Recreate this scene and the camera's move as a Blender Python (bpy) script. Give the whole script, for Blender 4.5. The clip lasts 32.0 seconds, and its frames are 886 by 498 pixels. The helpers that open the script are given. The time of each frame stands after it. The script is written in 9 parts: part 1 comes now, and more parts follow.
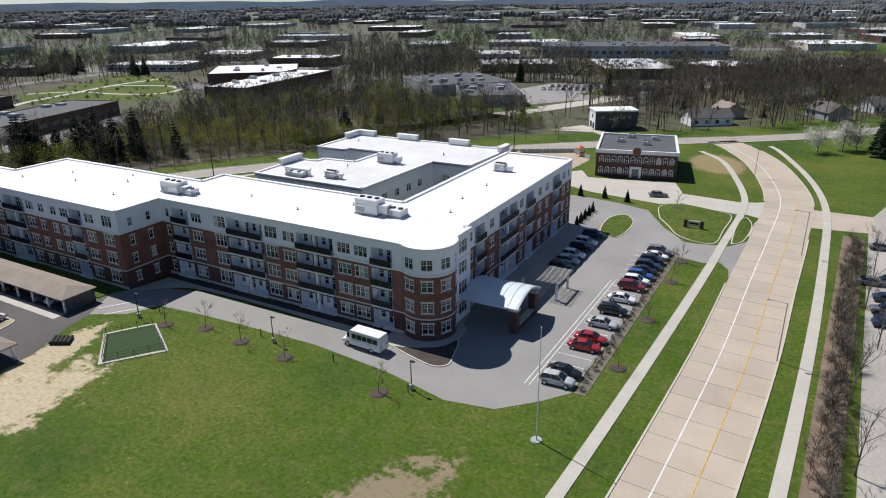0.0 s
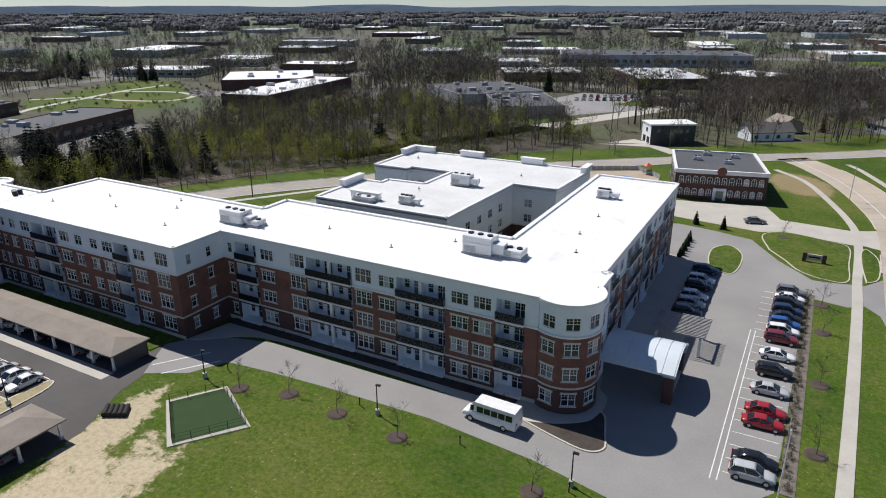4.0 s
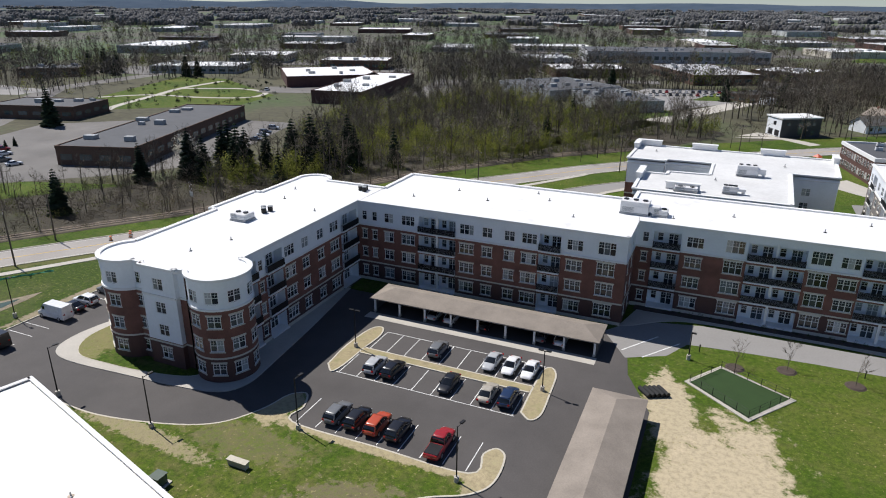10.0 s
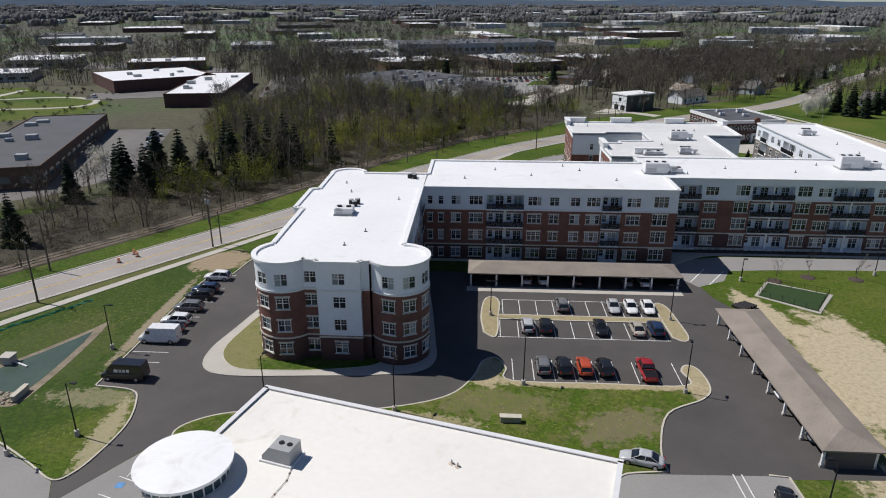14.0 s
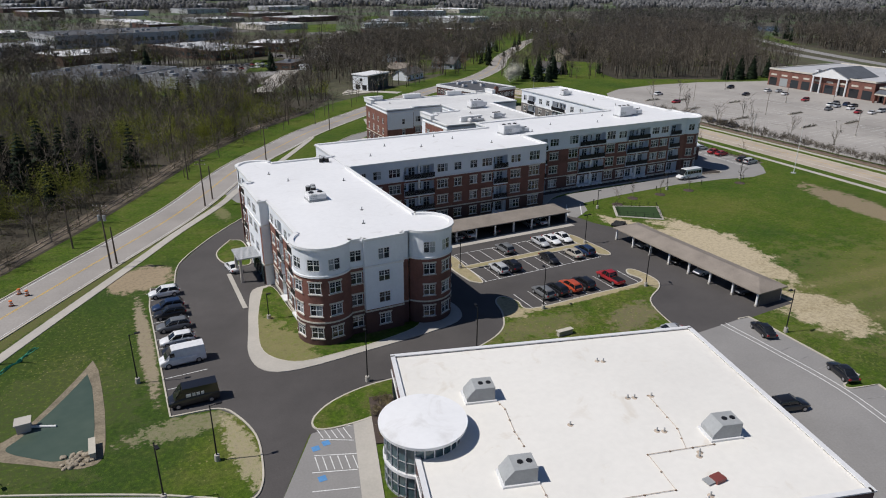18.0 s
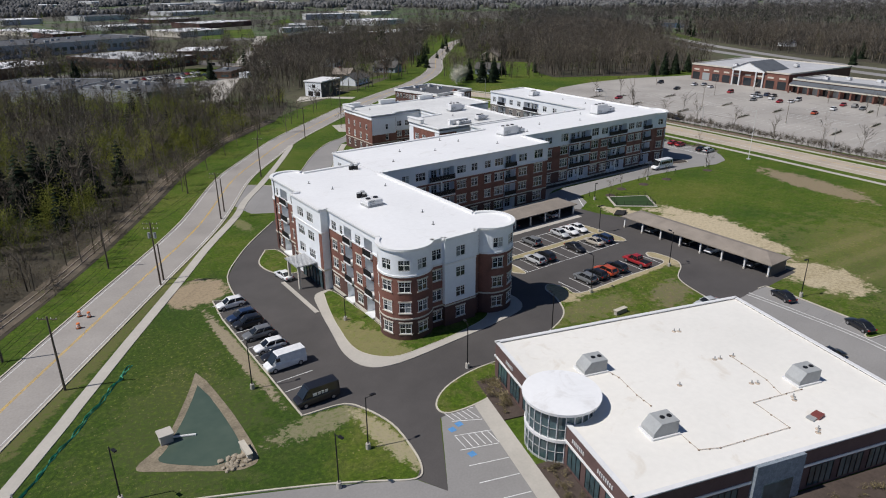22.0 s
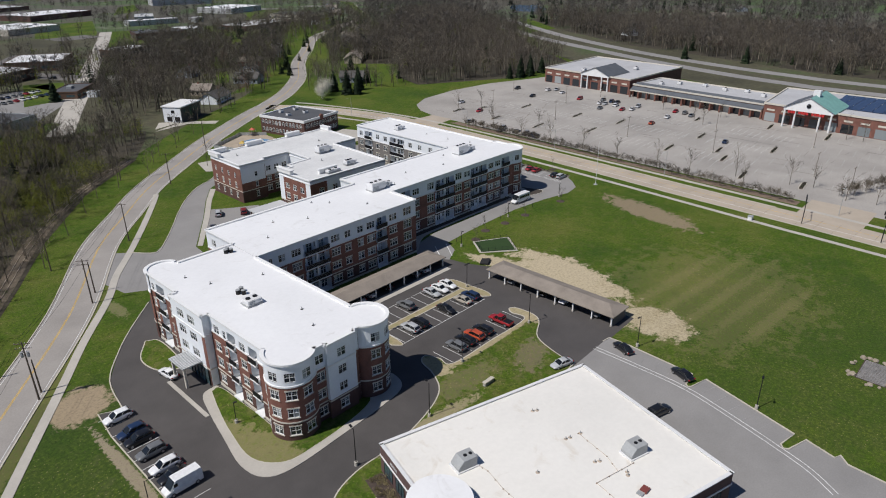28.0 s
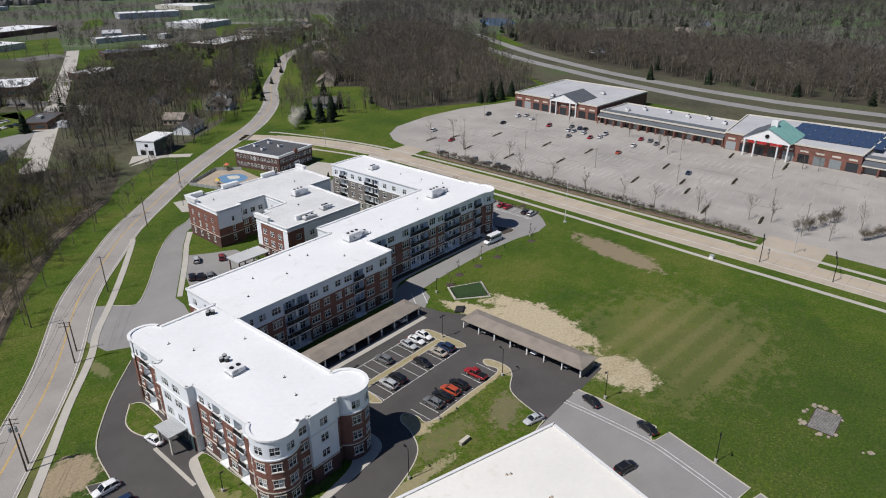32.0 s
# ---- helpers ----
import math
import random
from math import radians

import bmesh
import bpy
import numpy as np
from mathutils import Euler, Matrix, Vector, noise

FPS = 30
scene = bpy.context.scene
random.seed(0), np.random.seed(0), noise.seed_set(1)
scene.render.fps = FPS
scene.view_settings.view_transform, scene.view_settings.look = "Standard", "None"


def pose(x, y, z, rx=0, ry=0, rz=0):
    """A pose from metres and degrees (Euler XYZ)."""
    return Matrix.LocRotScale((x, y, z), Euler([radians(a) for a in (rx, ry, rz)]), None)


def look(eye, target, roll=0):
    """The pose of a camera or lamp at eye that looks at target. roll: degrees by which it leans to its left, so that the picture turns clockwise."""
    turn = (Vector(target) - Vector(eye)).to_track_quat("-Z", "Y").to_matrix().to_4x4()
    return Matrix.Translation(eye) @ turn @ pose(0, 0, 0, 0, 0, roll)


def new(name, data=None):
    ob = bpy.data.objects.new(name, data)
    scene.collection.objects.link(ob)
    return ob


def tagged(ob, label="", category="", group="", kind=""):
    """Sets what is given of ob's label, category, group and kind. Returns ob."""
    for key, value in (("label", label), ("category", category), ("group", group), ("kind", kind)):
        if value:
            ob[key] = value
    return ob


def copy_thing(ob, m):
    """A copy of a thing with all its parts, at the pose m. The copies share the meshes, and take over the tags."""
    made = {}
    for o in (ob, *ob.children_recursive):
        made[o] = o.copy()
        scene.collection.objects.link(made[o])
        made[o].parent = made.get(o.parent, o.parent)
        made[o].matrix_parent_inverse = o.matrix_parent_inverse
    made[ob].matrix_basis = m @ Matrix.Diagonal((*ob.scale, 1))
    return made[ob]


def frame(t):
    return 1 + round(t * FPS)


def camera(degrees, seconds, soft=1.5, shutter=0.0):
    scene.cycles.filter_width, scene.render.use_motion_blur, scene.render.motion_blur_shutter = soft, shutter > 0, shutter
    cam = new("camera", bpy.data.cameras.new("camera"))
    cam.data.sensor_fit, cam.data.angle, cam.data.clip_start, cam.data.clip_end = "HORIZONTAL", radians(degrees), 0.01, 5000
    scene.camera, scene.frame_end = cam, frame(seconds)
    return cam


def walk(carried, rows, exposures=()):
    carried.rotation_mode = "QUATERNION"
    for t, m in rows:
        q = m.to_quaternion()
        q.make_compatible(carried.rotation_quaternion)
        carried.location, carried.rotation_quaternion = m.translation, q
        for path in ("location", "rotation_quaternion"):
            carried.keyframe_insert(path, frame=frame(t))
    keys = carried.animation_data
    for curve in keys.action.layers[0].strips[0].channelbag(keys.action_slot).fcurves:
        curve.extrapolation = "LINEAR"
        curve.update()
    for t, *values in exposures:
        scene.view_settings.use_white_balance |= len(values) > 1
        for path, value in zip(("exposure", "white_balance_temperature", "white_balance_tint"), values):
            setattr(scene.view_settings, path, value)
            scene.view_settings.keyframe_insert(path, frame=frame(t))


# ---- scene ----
cam = camera(67.7, 32.0, 1.05)
PATH = [
    (0, (-0.524, -0.347, 48.024), (-1.442, 1.282, 47.314), -0.7),
    (0.5, (-3.702, 4.119, 47.967), (-4.621, 5.749, 47.261), -0.6),
    (1, (-6.348, 7.733, 48.08), (-7.267, 9.362, 47.373), -0.5),
    (1.5, (-8.666, 10.116, 47.967), (-9.583, 11.749, 47.263), -0.5),
    (2, (-11.293, 11.212, 47.819), (-12.208, 12.847, 47.118), -0.4),
    (2.5, (-14.433, 11.374, 47.653), (-15.343, 13.012, 46.953), -0.3),
    (4.5, (-30.119, 4.394, 47.143), (-31.019, 6.041, 46.451), -0.1),
    (5, (-34.822, 1.767, 47.201), (-35.722, 3.413, 46.507), -0.1),
    (5.5, (-39.709, -1.188, 47.437), (-40.608, 0.458, 46.742), -0.1),
    (6, (-44.983, -4.224, 47.499), (-45.878, -2.577, 46.803), -0.0),
    (6.5, (-50.87, -7.089, 47.298), (-51.758, -5.438, 46.601), 0.2),
    (7, (-56.343, -10.233, 47.254), (-57.23, -8.581, 46.557), 0.2),
    (7.5, (-61.909, -13.539, 47.275), (-62.794, -11.887, 46.578), 0.4),
    (8, (-67.535, -16.638, 47.185), (-68.42, -14.984, 46.489), 0.4),
    (8.5, (-73.308, -19.94, 47.361), (-74.189, -18.286, 46.661), 0.5),
    (9, (-78.988, -23.305, 47.511), (-79.867, -21.652, 46.809), 0.4),
    (9.5, (-84.64, -26.526, 47.518), (-85.474, -24.85, 46.816), 0.5),
    (10, (-90.399, -29.809, 47.387), (-91.147, -28.092, 46.685), 0.4),
    (10.5, (-96.228, -33.094, 47.438), (-96.899, -31.345, 46.735), 0.3),
    (11, (-102.153, -36.147, 47.422), (-102.749, -34.373, 46.717), 0.3),
    (11.5, (-108.031, -39.123, 47.219), (-108.555, -37.325, 46.517), 0.4),
    (12, (-113.955, -41.887, 47.208), (-114.403, -40.069, 46.504), 0.4),
    (12.5, (-119.955, -44.464, 47.155), (-120.321, -42.629, 46.45), 0.4),
    (13, (-126.148, -46.948, 47.094), (-126.43, -45.098, 46.388), 0.3),
    (13.5, (-132.373, -49.075, 46.863), (-132.573, -47.214, 46.158), 0.2),
    (14, (-138.454, -51.2, 47.084), (-138.555, -49.333, 46.374), 0.1),
    (14.5, (-144.753, -52.764, 46.997), (-144.707, -50.895, 46.287), 0.1),
    (15, (-151.068, -54.115, 47.053), (-150.873, -52.257, 46.34), 0.0),
    (15.5, (-157.779, -54.96, 47.01), (-157.429, -53.126, 46.293), 0.3),
    (17.5, (-182.611, -53.196, 47.358), (-181.768, -51.541, 46.617), 0.3),
    (18, (-188.842, -51.841, 47.306), (-187.987, -50.193, 46.563), 0.4),
    (18.5, (-194.947, -50.474, 47.26), (-194.044, -48.851, 46.517), 0.4),
    (19, (-200.756, -48.98, 47.258), (-199.832, -47.369, 46.514), 0.3),
    (19.5, (-205.309, -47.728, 47.248), (-204.354, -46.136, 46.505), 0.2),
    (20, (-208.728, -46.902, 47.193), (-207.741, -45.328, 46.452), -0.0),
    (20.5, (-211.206, -46.148, 47.137), (-210.186, -44.595, 46.395), -0.1),
    (21, (-212.717, -45.857, 47.144), (-211.693, -44.307, 46.402), -0.2),
    (21.5, (-213.084, -45.768, 47.895), (-212.037, -44.234, 47.152), -0.3),
    (22, (-212.84, -46.024, 49.653), (-211.762, -44.511, 48.911), -0.3),
    (22.5, (-212.522, -46.259, 51.491), (-211.411, -44.769, 50.752), -0.4),
    (23, (-212.338, -46.287, 53.203), (-211.194, -44.821, 52.468), -0.4),
    (23.5, (-212.177, -46.064, 55.115), (-211.0, -44.626, 54.377), -0.2),
    (24, (-212.091, -46.158, 56.792), (-210.878, -44.748, 56.056), -0.2),
    (24.5, (-211.944, -46.134, 58.461), (-210.7, -44.75, 57.729), -0.3),
    (25, (-211.916, -46.258, 60.279), (-210.657, -44.886, 59.549), -0.2),
    (25.5, (-211.983, -46.583, 62.193), (-210.708, -45.226, 61.464), -0.4),
    (27.5, (-212.25, -47.38, 70.506), (-210.939, -46.115, 69.68), -0.4),
    (28, (-212.3, -47.358, 72.393), (-210.973, -46.109, 71.568), -0.4),
    (28.5, (-212.455, -47.392, 74.148), (-211.113, -46.16, 73.323), -0.4),
    (29, (-212.467, -47.386, 75.908), (-211.108, -46.17, 75.086), -0.4),
    (29.5, (-212.52, -47.286, 77.553), (-211.147, -46.086, 76.732), -0.3),
    (30, (-212.495, -47.199, 78.913), (-211.117, -46.003, 78.095), -0.4),
    (30.5, (-212.344, -47.247, 80.353), (-210.966, -46.051, 79.534), -0.4),
    (31, (-212.458, -47.219, 82.112), (-211.078, -46.025, 81.294), -0.4),
    (31.5, (-212.49, -47.435, 83.965), (-211.11, -46.24, 83.147), -0.4),
    (32, (-212.636, -47.489, 85.703), (-211.254, -46.296, 84.886), -0.3),
]
walk(cam, [(t, look(eye, target, roll)) for t, eye, target, roll in PATH],
     [(0, 0.29), (5, 0.22), (9, 0.31), (13, 0.08), (17, -0.14), (19, -0.14), (21, -0.09), (25, -0.10), (28, -0.13), (30, -0.08), (32, -0.05)])

# ---------------------------------------------------------------- sky and sun
SUN_AZ = Vector((-0.956, 0.292, 0.0))
SUN_EL = radians(54)
world = bpy.data.worlds.new("sky")
scene.world = world
world.use_nodes = True
wn = world.node_tree.nodes
sky = wn.new("ShaderNodeTexSky")
sky.sky_type = "NISHITA"
sky.sun_disc = False
sky.sun_elevation = SUN_EL
sky.sun_rotation = math.atan2(SUN_AZ.x, SUN_AZ.y)
sky.air_density, sky.dust_density, sky.ozone_density = 0.7, 0.1, 2.0
wn["Background"].inputs["Strength"].default_value = 0.060
tint = wn.new("ShaderNodeMix")
tint.data_type = "RGBA"
tint.blend_type = "MULTIPLY"
tint.inputs[0].default_value = 1.0
tint.inputs[7].default_value = (0.91, 0.98, 1.12, 1.0)
world.node_tree.links.new(sky.outputs[0], tint.inputs[6])
world.node_tree.links.new(tint.outputs[2], wn["Background"].inputs["Color"])
sun = new("sun", bpy.data.lights.new("sun", "SUN"))
sun.data.energy = 4.3
sun.data.angle = radians(0.53)
sun.data.color = (1.0, 0.965, 0.93)
sun.matrix_world = look((0, 0, 200), Vector((0, 0, 200)) - (SUN_AZ * math.cos(SUN_EL) + Vector((0, 0, math.sin(SUN_EL)))))
scene.view_settings.exposure = 0.0


# ---------------------------------------------------------------- materials
from mathutils.geometry import tessellate_polygon


def nodes_of(name):
    m = bpy.data.materials.new(name)
    m.use_nodes = True
    t = m.node_tree
    return m, t, t.nodes["Principled BSDF"]


def noise_of(t, scale, detail=4.0, rough=0.6, coords="Position"):
    if coords == "Position":
        src = t.nodes.new("ShaderNodeNewGeometry").outputs["Position"]
    else:
        src = t.nodes.new("ShaderNodeTexCoord").outputs["Object"]
    n = t.nodes.new("ShaderNodeTexNoise")
    n.inputs["Scale"].default_value = scale
    n.inputs["Detail"].default_value = detail
    n.inputs["Roughness"].default_value = rough
    t.links.new(src, n.inputs["Vector"])
    return n.outputs["Fac"]


def ramp_of(t, fac, stops):
    r = t.nodes.new("ShaderNodeValToRGB")
    e = r.color_ramp.elements
    while len(e) < len(stops):
        e.new(0.5)
    for k, (p, c) in enumerate(stops):
        e[k].position = p
        e[k].color = (*c, 1)
    t.links.new(fac, r.inputs["Fac"])
    return r.outputs["Color"]


def mix_of(t, fac, a, b, mode="MIX"):
    m = t.nodes.new("ShaderNodeMix")
    m.data_type = "RGBA"
    m.blend_type = mode
    for key, v in ((0, fac), (6, a), (7, b)):
        if hasattr(v, "default_value") or hasattr(v, "is_linked"):
            t.links.new(v, m.inputs[key])
        else:
            m.inputs[key].default_value = v if key == 0 else (*v, 1)
    return m.outputs[2]


def shade(c, k):
    return tuple(min(1.0, v * k) for v in c)


def mat(name, col, rough=0.8, metal=0.0, var=0.18, big=0.15, small=3.0, bump=0.0, col2=None, spec=0.5, per_object=0.0):
    """A surface with stains at one scale and grain at another, both in metres."""
    m, t, b = nodes_of(name)
    n1 = noise_of(t, big, 5, 0.65)
    n2 = noise_of(t, small, 3, 0.6)
    base = ramp_of(t, n1, [(0.3, shade(col, 1 - var)), (0.52, col), (0.75, col2 or shade(col, 1 + var))])
    grain = ramp_of(t, n2, [(0.25, (1 - var * 0.8,) * 3), (0.75, (1 + var * 0.5,) * 3)])
    out = mix_of(t, 1.0, base, grain, "MULTIPLY")
    if per_object:
        o = t.nodes.new("ShaderNodeObjectInfo")
        pr = ramp_of(t, o.outputs["Random"], [(0.0, (1 - per_object,) * 3), (1.0, (1 + per_object * 0.6,) * 3)])
        out = mix_of(t, 1.0, out, pr, "MULTIPLY")
    t.links.new(out, b.inputs["Base Color"])
    b.inputs["Roughness"].default_value = rough
    b.inputs["Metallic"].default_value = metal
    b.inputs["Specular IOR Level"].default_value = spec
    if bump:
        bp = t.nodes.new("ShaderNodeBump")
        bp.inputs["Strength"].default_value = bump
        bp.inputs["Distance"].default_value = 0.05
        t.links.new(n2, bp.inputs["Height"])
        t.links.new(bp.outputs["Normal"], b.inputs["Normal"])
    return m


def blob_of(t, cx, cy, rx, ry, turn=0.0, ragged=0.5, grain=None):
    """A ragged patch on the ground: 1 inside, 0 outside."""
    geo = t.nodes.new("ShaderNodeNewGeometry").outputs["Position"]
    mp = t.nodes.new("ShaderNodeMapping")
    mp.vector_type = "TEXTURE"
    mp.inputs["Location"].default_value = (cx, cy, 0)
    mp.inputs["Rotation"].default_value = (0, 0, radians(turn))
    mp.inputs["Scale"].default_value = (rx, ry, 1000)
    t.links.new(geo, mp.inputs["Vector"])
    ln = t.nodes.new("ShaderNodeVectorMath")
    ln.operation = "LENGTH"
    t.links.new(mp.outputs[0], ln.inputs[0])
    ragged *= 1.7
    n = noise_of(t, grain or min(1.2, max(0.15, 2.0 / min(rx, ry))), 6, 0.75)
    a = t.nodes.new("ShaderNodeMath")
    a.operation = "MULTIPLY_ADD"
    t.links.new(n, a.inputs[0])
    a.inputs[1].default_value = ragged * 2
    a.inputs[2].default_value = -ragged
    s = t.nodes.new("ShaderNodeMath")
    t.links.new(ln.outputs["Value"], s.inputs[0])
    t.links.new(a.outputs[0], s.inputs[1])
    r = t.nodes.new("ShaderNodeMapRange")
    r.interpolation_type = "SMOOTHSTEP"
    r.inputs["From Min"].default_value = 1.12
    r.inputs["From Max"].default_value = 0.82
    t.links.new(s.outputs[0], r.inputs["Value"])
    return r.outputs[0]


def grass_mat(name, patches=(), dry=0.38):
    m, t, b = nodes_of(name)
    n1 = noise_of(t, 0.035, 6, 0.65)
    n2 = noise_of(t, 0.45, 5, 0.7)
    n3 = noise_of(t, 9.0, 2, 0.6)
    n4 = noise_of(t, 1.7, 4, 0.75)
    col = ramp_of(t, n1, [(0.34, (0.038, 0.080, 0.010)), (0.5, (0.062, 0.106, 0.011)), (0.66, (0.102, 0.126, 0.024))])
    straw = ramp_of(t, n2, [(0.46, (0.0, 0.0, 0.0)), (0.72, (1.0, 1.0, 1.0))])
    col = mix_of(t, 1.0, col, ramp_of(t, n4, [(0.3, (0.5, 0.55, 0.5)), (0.5, (1.0, 1.0, 1.0)), (0.7, (1.6, 1.45, 1.3))]), "MULTIPLY")
    sc = t.nodes.new("ShaderNodeMath")
    sc.operation = "MULTIPLY"
    t.links.new(straw, sc.inputs[0])
    sc.inputs[1].default_value = dry
    col = mix_of(t, sc.outputs[0], col, (0.16, 0.14, 0.06))
    gr = ramp_of(t, n3, [(0.25, (0.62, 0.66, 0.6)), (0.75, (1.4, 1.34, 1.3))])
    col = mix_of(t, 1.0, col, gr, "MULTIPLY")
    for args, c, k in patches:
        f = blob_of(t, *args)
        q = t.nodes.new("ShaderNodeMath")
        q.operation = "MULTIPLY"
        t.links.new(f, q.inputs[0])
        q.inputs[1].default_value = k
        soil = ramp_of(t, n4, [(0.3, shade(c, 0.7)), (0.7, shade(c, 1.25))])
        tuft = t.nodes.new("ShaderNodeMath")
        tuft.operation = "MULTIPLY"
        t.links.new(q.outputs[0], tuft.inputs[0])
        t.links.new(ramp_of(t, n4, [(0.56 - 0.3 * (1 - k), (1, 1, 1)), (0.78 - 0.2 * (1 - k), (0.15, 0.15, 0.15) if k < 0.9 else (0.7, 0.7, 0.7))]), tuft.inputs[1])
        col = mix_of(t, tuft.outputs[0], col, soil)
    speck = noise_of(t, 2.6, 2, 0.5)
    sp = ramp_of(t, speck, [(0.66, (0, 0, 0)), (0.70, (1, 1, 1))])
    sk = t.nodes.new("ShaderNodeMath")
    sk.operation = "MULTIPLY"
    t.links.new(sp, sk.inputs[0])
    t.links.new(ramp_of(t, n1, [(0.42, (0, 0, 0)), (0.6, (0.8, 0.8, 0.8))]), sk.inputs[1])
    col = mix_of(t, sk.outputs[0], col, (0.34, 0.29, 0.14))
    t.links.new(col, b.inputs["Base Color"])
    b.inputs["Roughness"].default_value = 0.9
    b.inputs["Specular IOR Level"].default_value = 0.15
    bp = t.nodes.new("ShaderNodeBump")
    bp.inputs["Strength"].default_value = 0.6
    bp.inputs["Distance"].default_value = 0.12
    t.links.new(n3, bp.inputs["Height"])
    t.links.new(bp.outputs["Normal"], b.inputs["Normal"])
    return m


SAND = (0.50, 0.42, 0.29)
SOIL = (0.30, 0.235, 0.15)
STRAW = (0.27, 0.22, 0.11)
M_GRASS = grass_mat("grass", [
    ((-203, 32, 26, 44, -32, 0.4), (0.036, 0.066, 0.013), 0.75), ((-78, -28, 36, 30, 14, 0.5), (0.042, 0.072, 0.014), 0.6),
    ((-86.5, 29, 7, 18, -10, 0.7), SAND, 0.97), ((-93, 3, 6, 7.5, 0, 0.7), SAND, 0.95), ((-92.5, 46, 3, 9, 10, 0.6), SAND, 0.92),
    ((-34.5, 35, 5.0, 17, -13, 0.7), (0.30, 0.23, 0.16), 0.85),
    ((-72, 9, 24, 1.5, -5, 1.8), STRAW, 0.4), ((-72, 3, 26, 1.3, -5, 1.8), STRAW, 0.4), ((-72, -3, 24, 1.3, -5, 1.8), STRAW, 0.4), ((-72, -9, 22, 1.3, -5, 1.8), STRAW, 0.36), ((-73, -15, 20, 1.4, -5, 1.2), STRAW, 0.4), ((-73, 0, 26, 22, -5, 1.0, 0.25), STRAW, 0.35),
    ((-187.3, 63.5, 5, 6, -40, 0.6), (0.36, 0.28, 0.19), 0.92), ((-188.5, 40, 1.0, 15, 0, 0.7), (0.34, 0.28, 0.2), 0.88), ((-181.0, 10, 1.4, 7, 5, 0.9), SAND, 0.7), ((-186, 17.5, 6, 2, 0, 1.0), SAND, 0.5), ((-200, 26, 9, 15, -25, 1.2), SOIL, 0.16),
    ((-168.9, 40.6, 4, 5, 0, 0.8), (0.30, 0.26, 0.15), 0.75), ((-168.7, 71.2, 3, 4, 0, 0.8), (0.30, 0.26, 0.15), 0.7), ((-168.5, 93.9, 1.5, 5, 0, 0.8), (0.30, 0.26, 0.15), 0.6), ((-158.1, 106.8, 1.4, 4, 0, 0.8), (0.30, 0.26, 0.15), 0.55), ((-169.3, 28.9, 4, 4, 0, 0.8), (0.30, 0.26, 0.15), 0.8), ((-172.5, 13.5, 3, 3, 0, 0.8), (0.30, 0.26, 0.15), 0.7),
    ((-24, 212, 8, 13, 15, 0.35), (0.34, 0.25, 0.15), 0.8), ((-200, 60, 3, 60, -37, 0.7), STRAW, 0.45)])
M_ROUGH = mat("rough_ground", (0.085, 0.08, 0.044), 0.95, var=0.45, big=0.014, small=0.35, col2=(0.05, 0.10, 0.018))
M_WILD = mat("woodland_floor", (0.055, 0.046, 0.03), 0.95, var=0.4, big=0.03, small=0.8, bump=0.4, col2=(0.05, 0.065, 0.022))
M_ASPHALT = mat("asphalt_new", (0.080, 0.073, 0.070), 0.85, var=0.22, big=0.08, small=6)
M_ASPHALT_OLD = mat("asphalt_old", (0.27, 0.26, 0.25), 0.88, var=0.14, big=0.06, small=4)
M_ASPHALT_MID = mat("asphalt_worn", (0.165, 0.155, 0.145), 0.88, var=0.25, big=0.05, small=4)
M_ROAD_N = mat("road_concrete_grey", (0.33, 0.305, 0.28), 0.85, var=0.16, big=0.07, small=3)
M_CONC_TAN = mat("road_concrete_tan", (0.44, 0.375, 0.30), 0.85, var=0.10, big=0.1, small=3, per_object=0.07)
M_JOINT = mat("joint_dark", (0.14, 0.125, 0.11), 0.9)
M_WALK = mat("pavement_concrete", (0.46, 0.43, 0.38), 0.85, var=0.10, big=0.2, small=4)
M_KERB = mat("kerb_concrete", (0.52, 0.48, 0.40), 0.85, var=0.12, big=0.3, small=4)
M_WHITEP = mat("white_paint", (0.72, 0.72, 0.70), 0.7, var=0.2, big=0.5, small=8)
M_YELLOWP = mat("yellow_paint", (0.62, 0.40, 0.08), 0.7, var=0.25, big=0.5, small=8)


def roof_mat(name, col, stain, amount):
    """A welded roof membrane: broad soiling, scuffs and a few long drying marks."""
    m, t, b = nodes_of(name)
    base = ramp_of(t, noise_of(t, 0.06, 5, 0.6), [(0.3, shade(col, 0.93)), (0.6, col)])
    n = noise_of(t, 0.11, 5, 0.6)
    t.nodes[-1].inputs["Distortion"].default_value = 2.2
    mark = ramp_of(t, n, [(0.59, (0, 0, 0)), (0.69, (1, 1, 1))])
    k = t.nodes.new("ShaderNodeMath")
    k.operation = "MULTIPLY"
    t.links.new(mark, k.inputs[0])
    k.inputs[1].default_value = amount
    out = mix_of(t, k.outputs[0], base, stain)
    out = mix_of(t, 1.0, out, ramp_of(t, noise_of(t, 1.4, 3, 0.6), [(0.3, (0.97, 0.97, 0.97)), (0.7, (1.02, 1.02, 1.02))]), "MULTIPLY")
    t.links.new(out, b.inputs["Base Color"])
    b.inputs["Roughness"].default_value = 0.55
    return m


